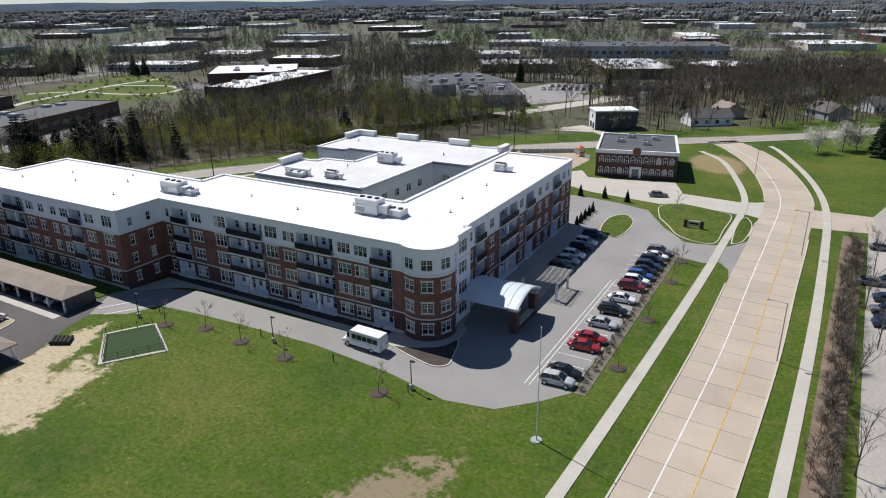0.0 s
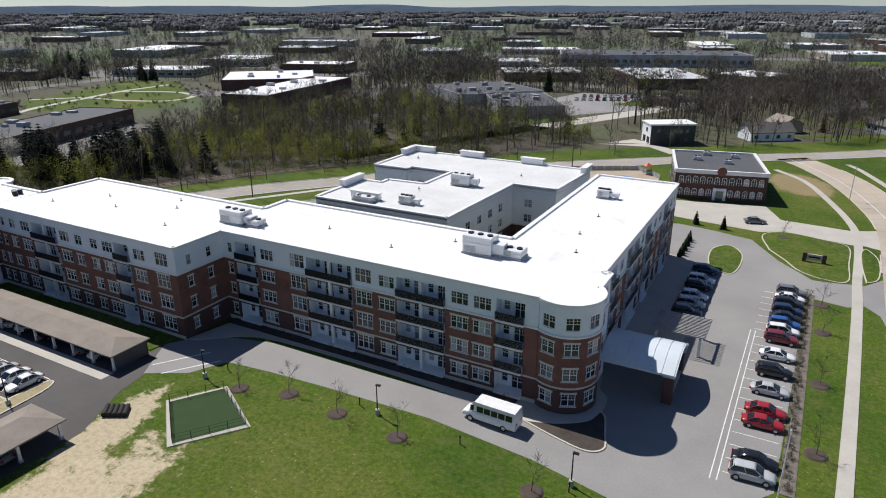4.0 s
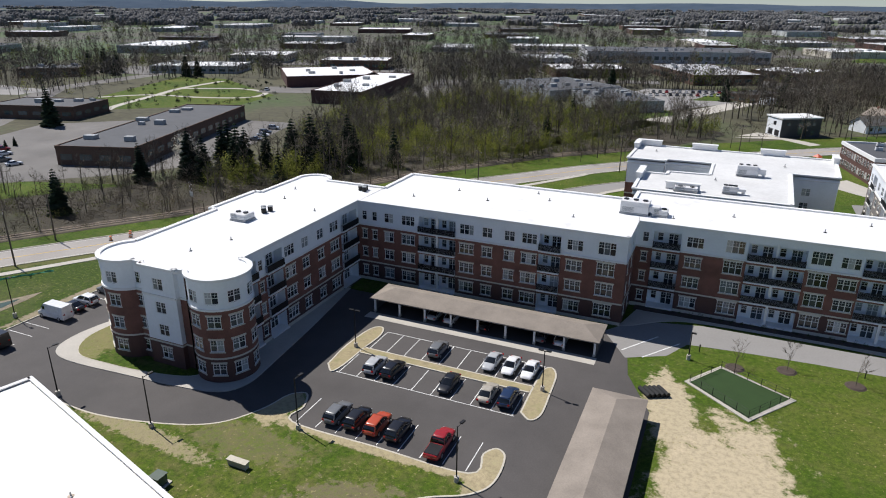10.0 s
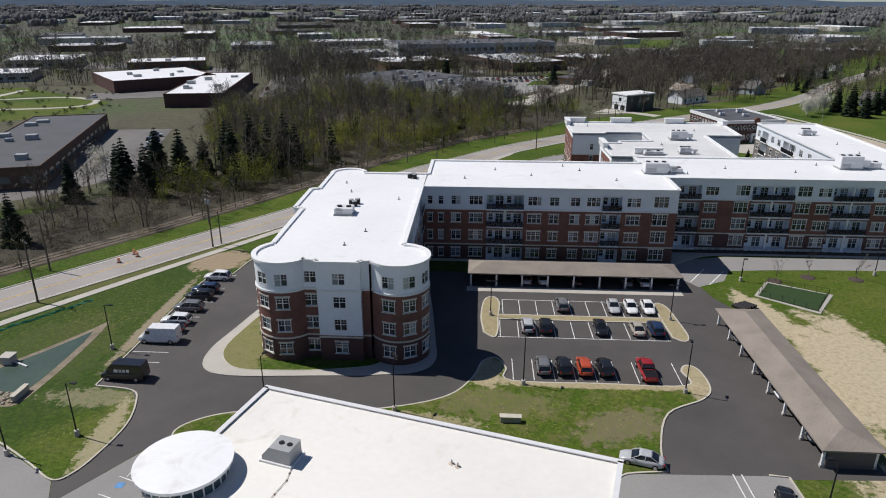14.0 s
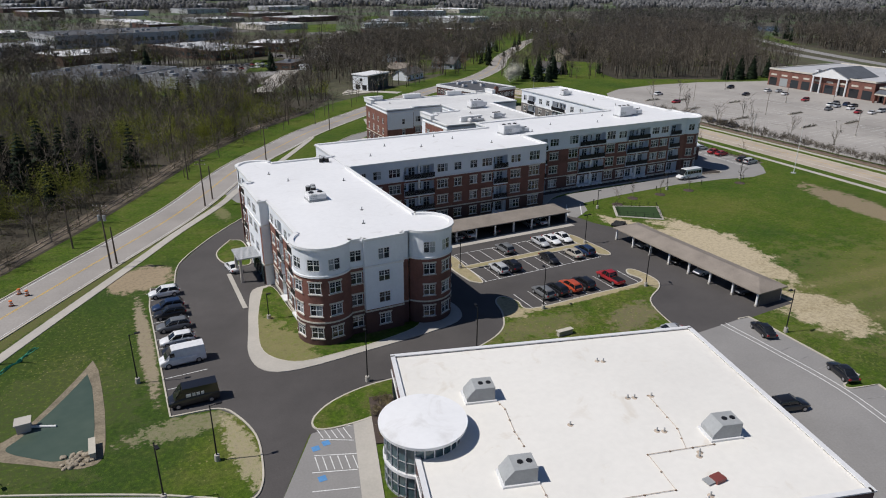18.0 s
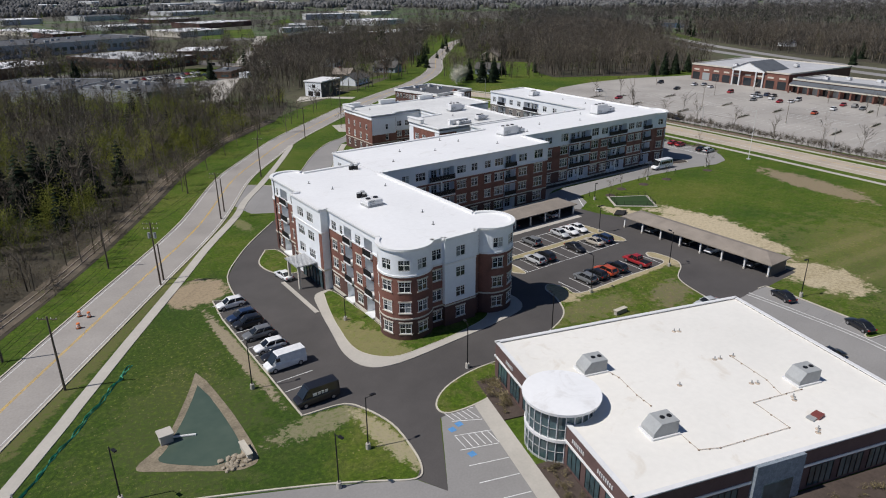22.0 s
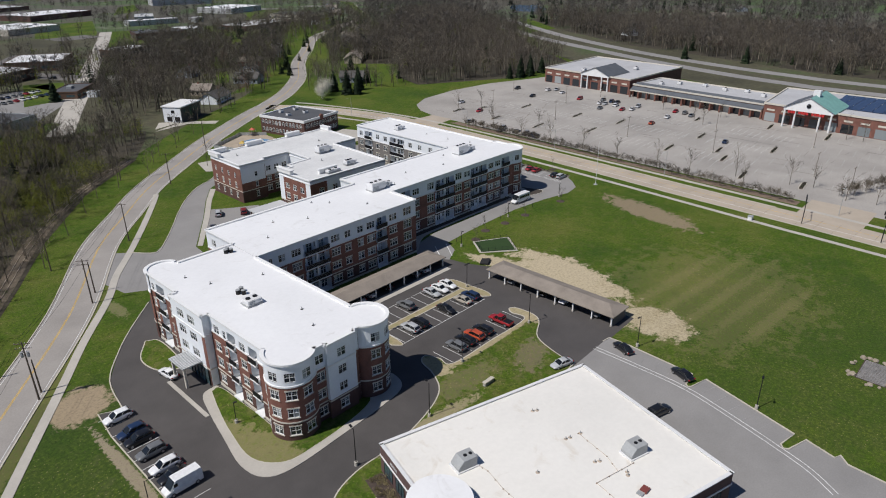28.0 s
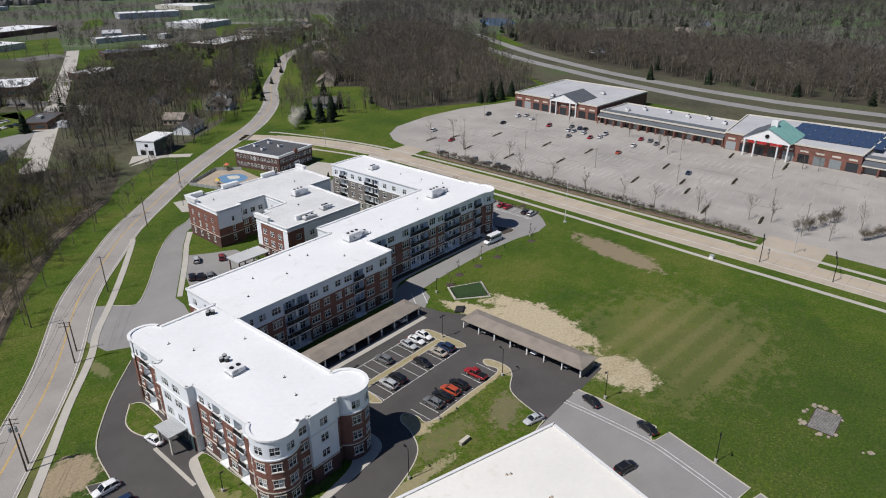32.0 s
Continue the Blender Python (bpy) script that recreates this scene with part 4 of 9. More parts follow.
    for u0, u1, fz, bays, ground in balcs:
        balcony(parent, M((u0 + u1) / 2, fz), round(u1 - u0 - 0.04, 2), bays, ground)


def roof_deck(parent, pts, z, material, name="roof"):
    bm = bmesh.new()
    flat_area(bm, pts, z, 0.4)
    return part(name, bm, material, parent)


M_GREYBRICK = mat("grey_brick", (0.20, 0.185, 0.175), 0.85, var=0.16, big=0.5, small=7)


def xs(x0, *items):
    """Positions along the wall from places on the plan: x0 is where the wall starts."""
    out = []
    for it in items:
        if it[0] == "B":
            a, b = sorted((abs(it[1] - x0), abs(it[2] - x0)))
            out.append(("B", a, b, it[3]))
        else:
            out.append((it[0], abs(it[1] - x0)) + tuple(it[2:]))
    return out


apartments = thing("apartment_building", "four-storey red brick apartment building with white top floor", "building", (-100, 75, 0))
AP = apartments
# south front of the east part
facade(AP, straight((-102, 75), (-49.9, 75)), xs(-102, ("W1", -100.5), ("B", -99.3, -95.1, 1), ("W3", -93.0), ("W3b", -87.2), ("B", -85.4, -77.4, 2), ("W3b", -75.5), ("W3", -71.7), ("B", -70.1, -62.7, 2), ("W3", -60.6), ("W3", -57.4), ("B", -55.5, -51.7, 1)))
facade(AP, straight((-102, 66), (-102, 75)), [("W1", 2.4), ("W1", 6.2)])
facade(AP, straight((-148.6, 66), (-102, 66)), xs(-148.6, ("W1", -147.2), ("W1", -145.2), ("W2", -142.4), ("W3", -138.7), ("B", -136.7, -129.9, 2), ("W3", -127.9), ("W2", -124.3), ("W2", -120.5), ("W3", -117.2), ("B", -115.6, -112.1, 1), ("W3", -109.9), ("W3b", -105.0)))
facade(AP, straight((-148.6, 35.35), (-148.6, 66)), xs(35.35, ("B", 35.5, 38.3, 1), ("W1", 39.2), ("B", 40.2, 44.2, 1), ("W3", 46.0), ("W2", 50.0), ("W2", 54.2), ("W3", 58.3), ("B", 60.4, 65.6, 1)))
# south end of the west wing, with its two round corners
facade(AP, straight((-161.6, 28.9), (-159.6, 28.9)), [("W2", 0.95)])
facade(AP, straight((-159.6, 28.2), (-153.7, 28.2)), [("W2", 2.95)], white=[(0, 5.9, 3.9)])
facade(AP, straight((-159.6, 28.95), (-159.6, 28.2)), [], white=[(0, 0.75, 3.9)])
facade(AP, straight((-153.7, 28.2), (-153.7, 28.95)), [], white=[(0, 0.75, 3.9)])
facade(AP, straight((-44.4, 86.3), (-45.5, 86.3)), [], white=[(0, 1.1, 0.2)])
facade(AP, straight((-153.7, 28.9), (-152.6, 28.9)), [])
facade(AP, bent((-148.9, 31.3), 4.1, -148, 86), [("W2", 3.1), ("W2", 6.0), ("W2", 8.9), ("W2", 11.9), ("W1", 14.9)], curved=True)
facade(AP, bent((-164.6, 31.5), 4.1, 128, 326), [("W1", 2.2), ("W2", 4.8), ("W2", 7.7), ("W2", 10.6)], curved=True)
# west side
facade(AP, straight((-167.2, 51.6), (-167.2, 34.8)), xs(51.6, ("W2", 49.6), ("W1", 47.0, (1, 2, 3)), ("B", 43.4, 45.9, 1), ("W2", 41.3), ("B", 36.7, 39.2, 1)), white_from=11.5)
facade(AP, straight((-168.6, 63.4), (-168.6, 51.6)), [("W3", 3.4), ("W3", 7.4)], white=[(1.0, 10.6, 0.2)])
facade(AP, straight((-168.6, 51.6), (-167.2, 51.6)), [], white=[(0, 1.4, 0)])
facade(AP, straight((-167.2, 63.4), (-168.6, 63.4)), [], white=[(0, 1.4, 0)])
facade(AP, straight((-167.2, 75), (-167.2, 63.4)), xs(75, ("W1", 73.8), ("B", 69.0, 72.2, 1), ("W2", 66.6)), white_from=11.5)
facade(AP, bent((-164, 75.2), 3.4, 20, 185), [("W2", 2.4), ("W2", 6.0)], curved=True)
# north sides
facade(AP, straight((-148.2, 75.5), (-160.8, 75.5)), [("W2", 4), ("W2", 9)])
facade(AP, straight((-148.2, 87.2), (-148.2, 75.5)), [("W2", 3), ("W2", 8)])
facade(AP, straight((-104.5, 87.2), (-148.2, 87.2)), [("W2", 4 + 5.2 * k) for k in range(8)])
facade(AP, straight((-104.5, 93), (-104.5, 87.2)), [])
facade(AP, straight((-61, 93), (-104.5, 93)), [("W2", 4 + 5.0 * k) for k in range(8)])
facade(AP, straight((-61, 137.5), (-61, 93)), [("W2", 2.2), ("B", 4.2, 8.2, 1), ("W2", 11), ("W2", 15), ("B", 17.5, 24.5, 2), ("W2", 27.5), ("W2", 32), ("W2", 37)], brick=1)
facade(AP, straight((-45.4, 137.5), (-61, 137.5)), [("W2", 3), ("W2", 7.5), ("W2", 12)])
# east side and its round corner
facade(AP, straight((-45.4, 86.3), (-45.4, 137.5)), xs(86.3, ("W2", 88.2), ("B", 90.0, 93.6, 1), ("W2", 96.4), ("B", 99.4, 107.2, 2), ("W2", 109.4), ("B", 111.4, 115.4, 1), ("W2", 118.6), ("W2", 122.6), ("B", 125.8, 130.0, 1), ("W2", 132.5), ("W1", 135.5)))
facade(AP, straight((-44.4, 81.2), (-44.4, 86.3)), [("W3b", 2.6)], white=[(0, 5.1, 0.2)])
facade(AP, bent((-47.4, 78.4), 4.2, -126, 42), [("W2", 1.6), ("W2", 4.6), ("W2", 7.6), ("W1", 10.5)], curved=True)


def disc_pts(c, r, a0, a1, n=16):
    return [(c[0] + r * math.cos(radians(a0 + (a1 - a0) * k / n)), c[1] + r * math.sin(radians(a0 + (a1 - a0) * k / n))) for k in range(n + 1)]


ZR = TOP - 0.22
roof_deck(AP, [(-102, 75.1), (-49.9, 75.1)] + disc_pts((-47.4, 78.4), 4.1, -126, 42) + [(-44.5, 81.3), (-44.5, 86.3), (-45.5, 86.3), (-45.5, 137.4), (-60.9, 137.4), (-60.9, 93), (-104.4, 92.9), (-104.4, 87.1), (-102.1, 87.1)], ZR, M_ROOF)
roof_deck(AP, [(-148.4, 66.1), (-102.1, 66.1), (-102.1, 87.1), (-148.1, 87.1)], ZR - 0.01, M_ROOF)
roof_deck(AP, [(-148.5, 66.1), (-148.5, 75.4), (-160.8, 75.4)] + disc_pts((-164, 75.2), 3.3, 20, 185) + [(-167.1, 63.4), (-168.5, 63.4), (-168.5, 51.7), (-167.1, 51.7)] + disc_pts((-164.6, 31.5), 4.0, 128, 326) + [(-161.3, 29), (-159.5, 28.3), (-153.8, 28.3), (-152.5, 29)] + disc_pts((-148.9, 31.3), 4.0, -148, 86), ZR + 0.01, M_ROOF)

# lower wing round the court
court = thing("court_wing", "lower brick wing with a grey flat roof around a court", "building", (-90, 125, 0))
CF = (0.4, 3.7, 6.9)
COURT = [(-107, 104), (-78, 104), (-77, 131), (-67.5, 131), (-66.5, 150.5), (-112.2, 150.5), (-112.5, 132.4), (-103.7, 132.4), (-103.7, 134.4), (-93.2, 134.4), (-93.4, 122.6), (-102, 122), (-102, 119.4), (-107.2, 119.2)]
for k, (hs, wh) in enumerate((([("W2", 4), ("W2", 9)], [(6, 29, 0)]), ([("W2", 3 + 4.6 * j) for j in range(5)], [(0, 27, 3.6)]), ([("W2", 3.5)], [(0, 9.5, 3.6)]), ([("W2", 4 + 5 * j) for j in range(3)], [(0, 19.6, 6.7)]),
                              ([("W2", 4 + 5 * j) for j in range(8)], []), ([("W1", 2.6), ("W1", 6.6), ("W1", 10.6), ("W1", 14.6)], []), ([("W1", 5.4)], [(0.1, 8.7, 6.3)]), ([], [(0, 2, 6.3)]),
                              ([("W2", 2.4), ("W2", 5.4), ("W2", 8.4)], [(0, 10.5, 6.3)]), ([("W2", 4), ("W2", 8)], [(0, 11.8, 6.3)]), ([("W1", 4.4)], [(0, 8.6, 6.3)]), ([], [(0, 2.6, 6.3)]), ([], [(0, 5.2, 6.3)]),
                              ([("W2", 4.0), ("W2", 7.6), ("W2", 11.2)], [(0, 2.2, 3.4), (13.0, 15.2, 0)]))):
    facade(court, straight(COURT[k], COURT[(k + 1) % 14]), hs, white=wh, top=12.4, floors=CF, white_from=11.2, sill=0.8)
roof_deck(court, COURT, 12.2, mat("pale_membrane_roof", (0.66, 0.66, 0.65), 0.7, var=0.1, big=0.12, small=1.5))


for x0_, y0_, x1_, y1_ in ((-112.6, 149.8, -106.6, 151.0), (-112.8, 144.5, -111.7, 149.8), (-99.0, 149.8, -93.0, 151.0), (-83.0, 149.8, -77.5, 151.0), (-107.6, 112.5, -106.5, 119.4), (-67.4, 146.2, -66.2, 151.0), (-101.0, 107.2, -94.5, 108.2)):
    bm = bmesh.new()
    box(bm, x0_, y0_, 12.3, x1_, y1_, 13.5)
    box(bm, x0_ - 0.15, y0_ - 0.15, 13.5, x1_ + 0.15, y1_ + 0.15, 13.7)
    part("raised_parapet", bm, M_TRIM, court)
# low canopy roof beside the court wing
nc = thing("flat_canopy", "low grey flat canopy on slim posts by the rear entrance", "canopy", (-112, 114, 0))
bm = bmesh.new()
box(bm, -120.2, 110.8, 3.7, -109.2, 117.0, 4.05)
part("canopy_roof", bm, M_ROOF_GREY, nc)
for x_ in (-119.6, -114.6, -109.8):
    for y_ in (111.4, 116.4):
        bm = bmesh.new()
        box(bm, x_ - 0.15, y_ - 0.15, 0, x_ + 0.15, y_ + 0.15, 3.72)
        part("post", bm, M_BRICK_DK, nc)


# ---------------------------------------------------------------- things on the roofs
def rooftop_unit(at, w, d, h, big=False):
    th = thing("rooftop_unit", "white metal air handling unit on the roof", "roof unit", at)
    x, y, z = at
    bm = bmesh.new()
    box(bm, x - w / 2 - 0.1, y - d / 2 - 0.1, z, x + w / 2 + 0.1, y + d / 2 + 0.1, z + 0.3)
    part("kerb", bm, M_METAL_GR, th)
    bm = bmesh.new()
    box(bm, x - w / 2, y - d / 2, z + 0.3, x + w / 2, y + d / 2, z + h)
    bmesh.ops.bevel(bm, geom=bm.edges[:], offset=0.05, segments=1, affect="EDGES")
    box(bm, x - w / 2 - 0.06, y - d / 2 - 0.06, z + h * 0.62, x + w / 2 + 0.06, y + d / 2 + 0.06, z + h * 0.66)
    part("body", bm, M_METAL_WH, th)
    for k in range(3 if big else 2):
        bm = bmesh.new()
        c = x - w / 2 + (k + 0.5) * w / (3 if big else 2)
        tube(bm, (c, y, z + h), (c, y, z + h + 0.16), 0.42, 0.42, 14)
        part("fan_guard", bm, M_DARK, th)
    bm = bmesh.new()
    for k in range(7):
        box(bm, x - w / 2 + 0.3, y - d / 2 - 0.04, z + 0.5 + k * 0.12, x - 0.1, y - d / 2 - 0.005, z + 0.55 + k * 0.12)
    part("louvre", bm, M_METAL_GR, th)
    if big:
        bm = bmesh.new()
        box(bm, x + w / 2, y - d * 0.3, z + 0.5, x + w / 2 + 1.6, y + d * 0.3, z + h * 0.7)
        tube(bm, (x + w / 2 + 1.2, y, z), (x + w / 2 + 1.2, y, z + 0.6), 0.35, 0.35, 10)
        part("duct", bm, M_METAL_WH, th)
    return th


rooftop_unit((-62.8, 85.6, ZR), 4.4, 2.6, 2.7, True)
rooftop_unit((-57.9, 86.3, ZR), 2.8, 2.4, 1.3)
rooftop_unit((-103.2, 79.6, ZR), 4.6, 2.6, 2.2, True)
rooftop_unit((-99.2, 79.8, ZR), 2.4, 2.0, 1.1)
rooftop_unit((-55.4, 121.6, ZR), 2.2, 1.8, 1.6, True)
rooftop_unit((-159.8, 49.4, ZR), 2.9, 2.4, 1.2)
rooftop_unit((-86, 125.5, 12.4), 4.2, 2.4, 2.2, True)
rooftop_unit((-89, 108.5, 12.4), 2.6, 1.8, 1.4, True)
rooftop_unit((-97, 106, 12.4), 4.4, 1.6, 0.9)


def condenser(at):
    th = thing("condenser", "round black condenser on the white roof", "condenser", at, group="rooftop condensers")
    bm = bmesh.new()
    tube(bm, at, (at[0], at[1], at[2] + 0.85), 0.42, 0.42, 14)
    part("casing", bm, M_DARK, th)
    bm = bmesh.new()
    tube(bm, (at[0], at[1], at[2] + 0.85), (at[0], at[1], at[2] + 0.95), 0.46, 0.4, 14)
    part("grille", bm, M_METAL_GR, th)


for cx, cy in ((-159.6, 54.4), (-158.6, 54.9), (-158.9, 53.6), (-151.6, 72.4), (-150.6, 72.0), (-150.9, 73.1)):
    condenser((cx, cy, ZR))
for cx, cy in ((-128, 76), (-118, 80.5), (-141, 73), (-88, 84), (-75, 81.5), (-53, 100), (-53, 110), (-155, 41), (-161, 62), (-92, 118), (-78, 138), (-107, 143), (-135, 80), (-112, 73), (-97, 79), (-68, 88), (-51, 92), (-57, 130), (-163, 68), (-157, 35), (-152, 58), (-121, 84)):
    z = ZR if cy < 117 and cx > -160 or cx < -115 else 12.4
    th = thing("roof_vent", "small pipe vent through the roof membrane", "roof vent", (cx, cy, z), group="roof vents")
    bm = bmesh.new()
    tube(bm, (cx, cy, z), (cx, cy, z + 0.5), 0.09, 0.09, 8)
    part("pipe", bm, M_METAL_GR, th)
    bm = bmesh.new()
    tube(bm, (cx, cy, z), (cx, cy, z + 0.08), 0.3, 0.12, 10)
    part("flashing", bm, M_DARK, th)
# ---------------------------------------------------------------- entrance canopy, pergola, west canopy
M_CANOPY = mat("pale_blue_metal_roof", (0.62, 0.68, 0.72), 0.35, 0.0, var=0.05, big=0.4, small=2)
can = thing("entrance_canopy", "arched white metal canopy on brick piers over the drive", "canopy", (-40, 87, 0))
bm = bmesh.new()
N = 16
y0, y1, x0, x1 = 82.6, 92.2, -44.2, -34.6
prof = [(y0 + (y1 - y0) * k / N, 4.3 + 1.5 * math.sin(math.pi * k / N)) for k in range(N + 1)]
rows = [[bm.verts.new((x, y, z + dz)) for x, dz in ((x0, 0), (x1, 0), (x1, -0.3), (x0, -0.3))] for y, z in prof]
for a, b in zip(rows, rows[1:]):
    for i in range(4):
        bm.faces.new((a[i], a[(i + 1) % 4], b[(i + 1) % 4], b[i]))
bm.faces.new(rows[0])
bm.faces.new(rows[-1][::-1])
bmesh.ops.recalc_face_normals(bm, faces=bm.faces[:])
part("vault", bm, M_CANOPY, can)
for k in range(7):
    bm = bmesh.new()
    x = x0 + 0.2 + k * (x1 - x0 - 0.4) / 6
    for (ya, za), (yb, zb) in zip(prof, prof[1:]):
        tube(bm, (x, ya, za + 0.03), (x, yb, zb + 0.03), 0.04, 0.04, 4, caps=False)
    part("seam", bm, M_CANOPY, can)
for y in (83.2, 91.4):
    bm = bmesh.new()
    box(bm, x0, y - 0.15, 4.0, x1, y + 0.15, 4.35)
    part("beam", bm, M_TRIM, can)
for y in (83.4, 90.9):
    bm = bmesh.new()
    box(bm, -36.0, y - 0.55, 0, -34.8, y + 0.55, 3.8)
    p_ = part("pier", bm, M_BRICK_DK, can)
    bm = bmesh.new()
    box(bm, -36.15, y - 0.7, 3.8, -34.65, y + 0.7, 4.05)
    part("pier_cap", bm, M_STONE, p_)
bm = bmesh.new()
box(bm, -35.8, 84, 0, -35.0, 90.4, 0.9)
part("low_wall", bm, M_BRICK_DK, can)
bm = bmesh.new()
box(bm, -35.95, 84, 0.9, -34.85, 90.4, 1.02)
part("wall_cap", bm, M_STONE, can)

pg = thing("pergola", "grey slatted timber pergola on the terrace", "pergola", (-40, 105, 0))
M_PERG = mat("weathered_grey_timber", (0.42, 0.41, 0.40), 0.8, var=0.15, big=1.0, small=6)
for x in (-43.2, -37.1):
    for y in (101.8, 107.6):
        bm = bmesh.new()
        box(bm, x - 0.18, y - 0.18, 0.1, x + 0.18, y + 0.18, 3.0)
        part("post", bm, M_TRIM, pg)
    bm = bmesh.new()
    box(bm, x - 0.12, 101.2, 2.9, x + 0.12, 108.2, 3.2)
    part("beam", bm, M_PERG, pg)
for k in range(15):
    bm = bmesh.new()
    y = 101.3 + k * 0.48
    box(bm, -43.9, y - 0.06, 3.2, -36.4, y + 0.06, 3.42)
    part("slat", bm, M_PERG, pg)

pg.matrix_basis = Matrix.Translation((3.4, -4.6, 0)) @ pg.matrix_basis

wc = thing("west_canopy", "flat ribbed metal canopy over the west entrance", "canopy", (-171, 56.5, 0))
bm = bmesh.new()
box(bm, -172.5, 54.2, 4.2, -168.7, 59.6, 4.38)
part("deck", bm, M_METAL_GR, wc)
for k in range(12):
    bm = bmesh.new()
    y = 54.3 + k * 0.455
    box(bm, -172.5, y, 4.38, -168.7, y + 0.12, 4.47)
    part("rib", bm, M_METAL_WH, wc)
for x, y in ((-172.0, 54.7), (-172.0, 59.1)):
    bm = bmesh.new()
    box(bm, x - 0.22, y - 0.22, 0.0, x + 0.22, y + 0.22, 4.2)
    part("column", bm, M_STONE, wc)
bm = bmesh.new()
box(bm, -168.75, 52.2, 0.1, -168.66, 60.2, 3.3)
part("glazed_entrance", bm, M_GLASS_T, wc)
for k in range(7):
    bm = bmesh.new()
    y = 52.2 + k * 1.33
    box(bm, -168.85, y - 0.05, 0.1, -168.7, y + 0.05, 3.3)
    part("mullion", bm, M_DARK, wc)


# ---------------------------------------------------------------- carports
def carport(x0, y0, x1, y1, along, posts, label):
    """A long open shed with a hipped shingle roof; one along x has a back wall, one along y is open on both sides."""
    th = thing("carport", label, "carport", ((x0 + x1) / 2, (y0 + y1) / 2, 0), group="carports")
    e, top = 2.55, 3.55
    bm = bmesh.new()
    o = 0.35
    a = [(x0 - o, y0 - o), (x1 + o, y0 - o), (x1 + o, y1 + o), (x0 - o, y1 + o)]
    lo = [bm.verts.new((*p, e - 0.18)) for p in a]
    hi = [bm.verts.new((*p, e)) for p in a]
    if along == "x":
        ym = (y0 + y1) / 2
        r = [bm.verts.new((x0 + 2.6, ym, top)), bm.verts.new((x1 - 2.6, ym, top))]
        bm.faces.new((hi[0], hi[1], r[1], r[0]))
        bm.faces.new((hi[1], hi[2], r[1]))
        bm.faces.new((hi[2], hi[3], r[0], r[1]))
        bm.faces.new((hi[3], hi[0], r[0]))
    else:
        xm = (x0 + x1) / 2
        r = [bm.verts.new((xm, y0 + 2.6, top)), bm.verts.new((xm, y1 - 2.6, top))]
        bm.faces.new((hi[0], hi[1], r[0]))
        bm.faces.new((hi[1], hi[2], r[1], r[0]))
        bm.faces.new((hi[2], hi[3], r[1]))
        bm.faces.new((hi[3], hi[0], r[0], r[1]))
    for i in range(4):
        bm.faces.new((lo[i], lo[(i + 1) % 4], hi[(i + 1) % 4], hi[i]))
    bm.faces.new(lo[::-1])
    part("roof", bm, M_SHINGLE, th)
    for k in range(posts if along == "x" else 2 * posts):
        bm = bmesh.new()
        if along == "x":
            x, y = x0 + 0.3 + k * (x1 - x0 - 0.6) / (posts - 1), y0 + 0.25
            box(bm, x - 0.14, y - 0.14, 0, x + 0.14, y + 0.14, e - 0.1)
        else:
            x, y = (x0 + 0.25, x1 - 0.25)[k // posts], y0 + 0.3 + k % posts * (y1 - y0 - 0.6) / (posts - 1)
            box(bm, x - 0.14, y - 0.14, 0, x + 0.14, y + 0.14, e - 0.1)
        p_ = part("post", bm, M_TRIM, th)
        bm = bmesh.new()
        box(bm, x - 0.2, y - 0.2, 0, x + 0.2, y + 0.2, 0.35)
        part("post_base", bm, M_WALK, p_)
    walls = [(x0, y1 - 0.15, x1, y1)] if along == "x" else []
    walls += [(x0, y0 + 0.5, x0 + 0.15, y1), (x1 - 0.15, y0 + 0.5, x1, y1)] if along == "x" else [(x0 + 0.5, y0, x1 - 0.5, y0 + 0.15)]
    for w in walls:
        bm = bmesh.new()
        box(bm, w[0], w[1], 0, w[2], w[3], e - 0.12)
        part("side_wall", bm, M_CPWALL, th, "dark metal siding")
    return th


M_CPWALL = mat("dark_siding", (0.10, 0.095, 0.095), 0.7, var=0.12, big=0.5, small=4)
carport(-139.6, 54.8, -103.4, 60.4, "x", 9, "long open carport with a brown hipped shingle roof by the facade")
carport(-101.2, 8.8, -95.2, 42.4, "y", 8, "long open carport with a brown hipped shingle roof by sandy ground")

# ---------------------------------------------------------------- single-storey office with a glass rotunda
OC = Matrix.Translation((-162.2, 13.0, 0)) @ Matrix.Rotation(math.atan2(-11.0, 38.3), 4, "Z")
off = thing("office_building", "single-storey office with white roof and round glass entrance", "building", (-147, -8, 0))
OL, OW, OH = 39.8, 31.2, 5.3      # along the long side (local x) and back to the street side (local -y)


def opart(name, bm, material, parent=None, label=""):
    for v in bm.verts:
        v.co = OC @ v.co
    return part(name, bm, material, parent or off, label)


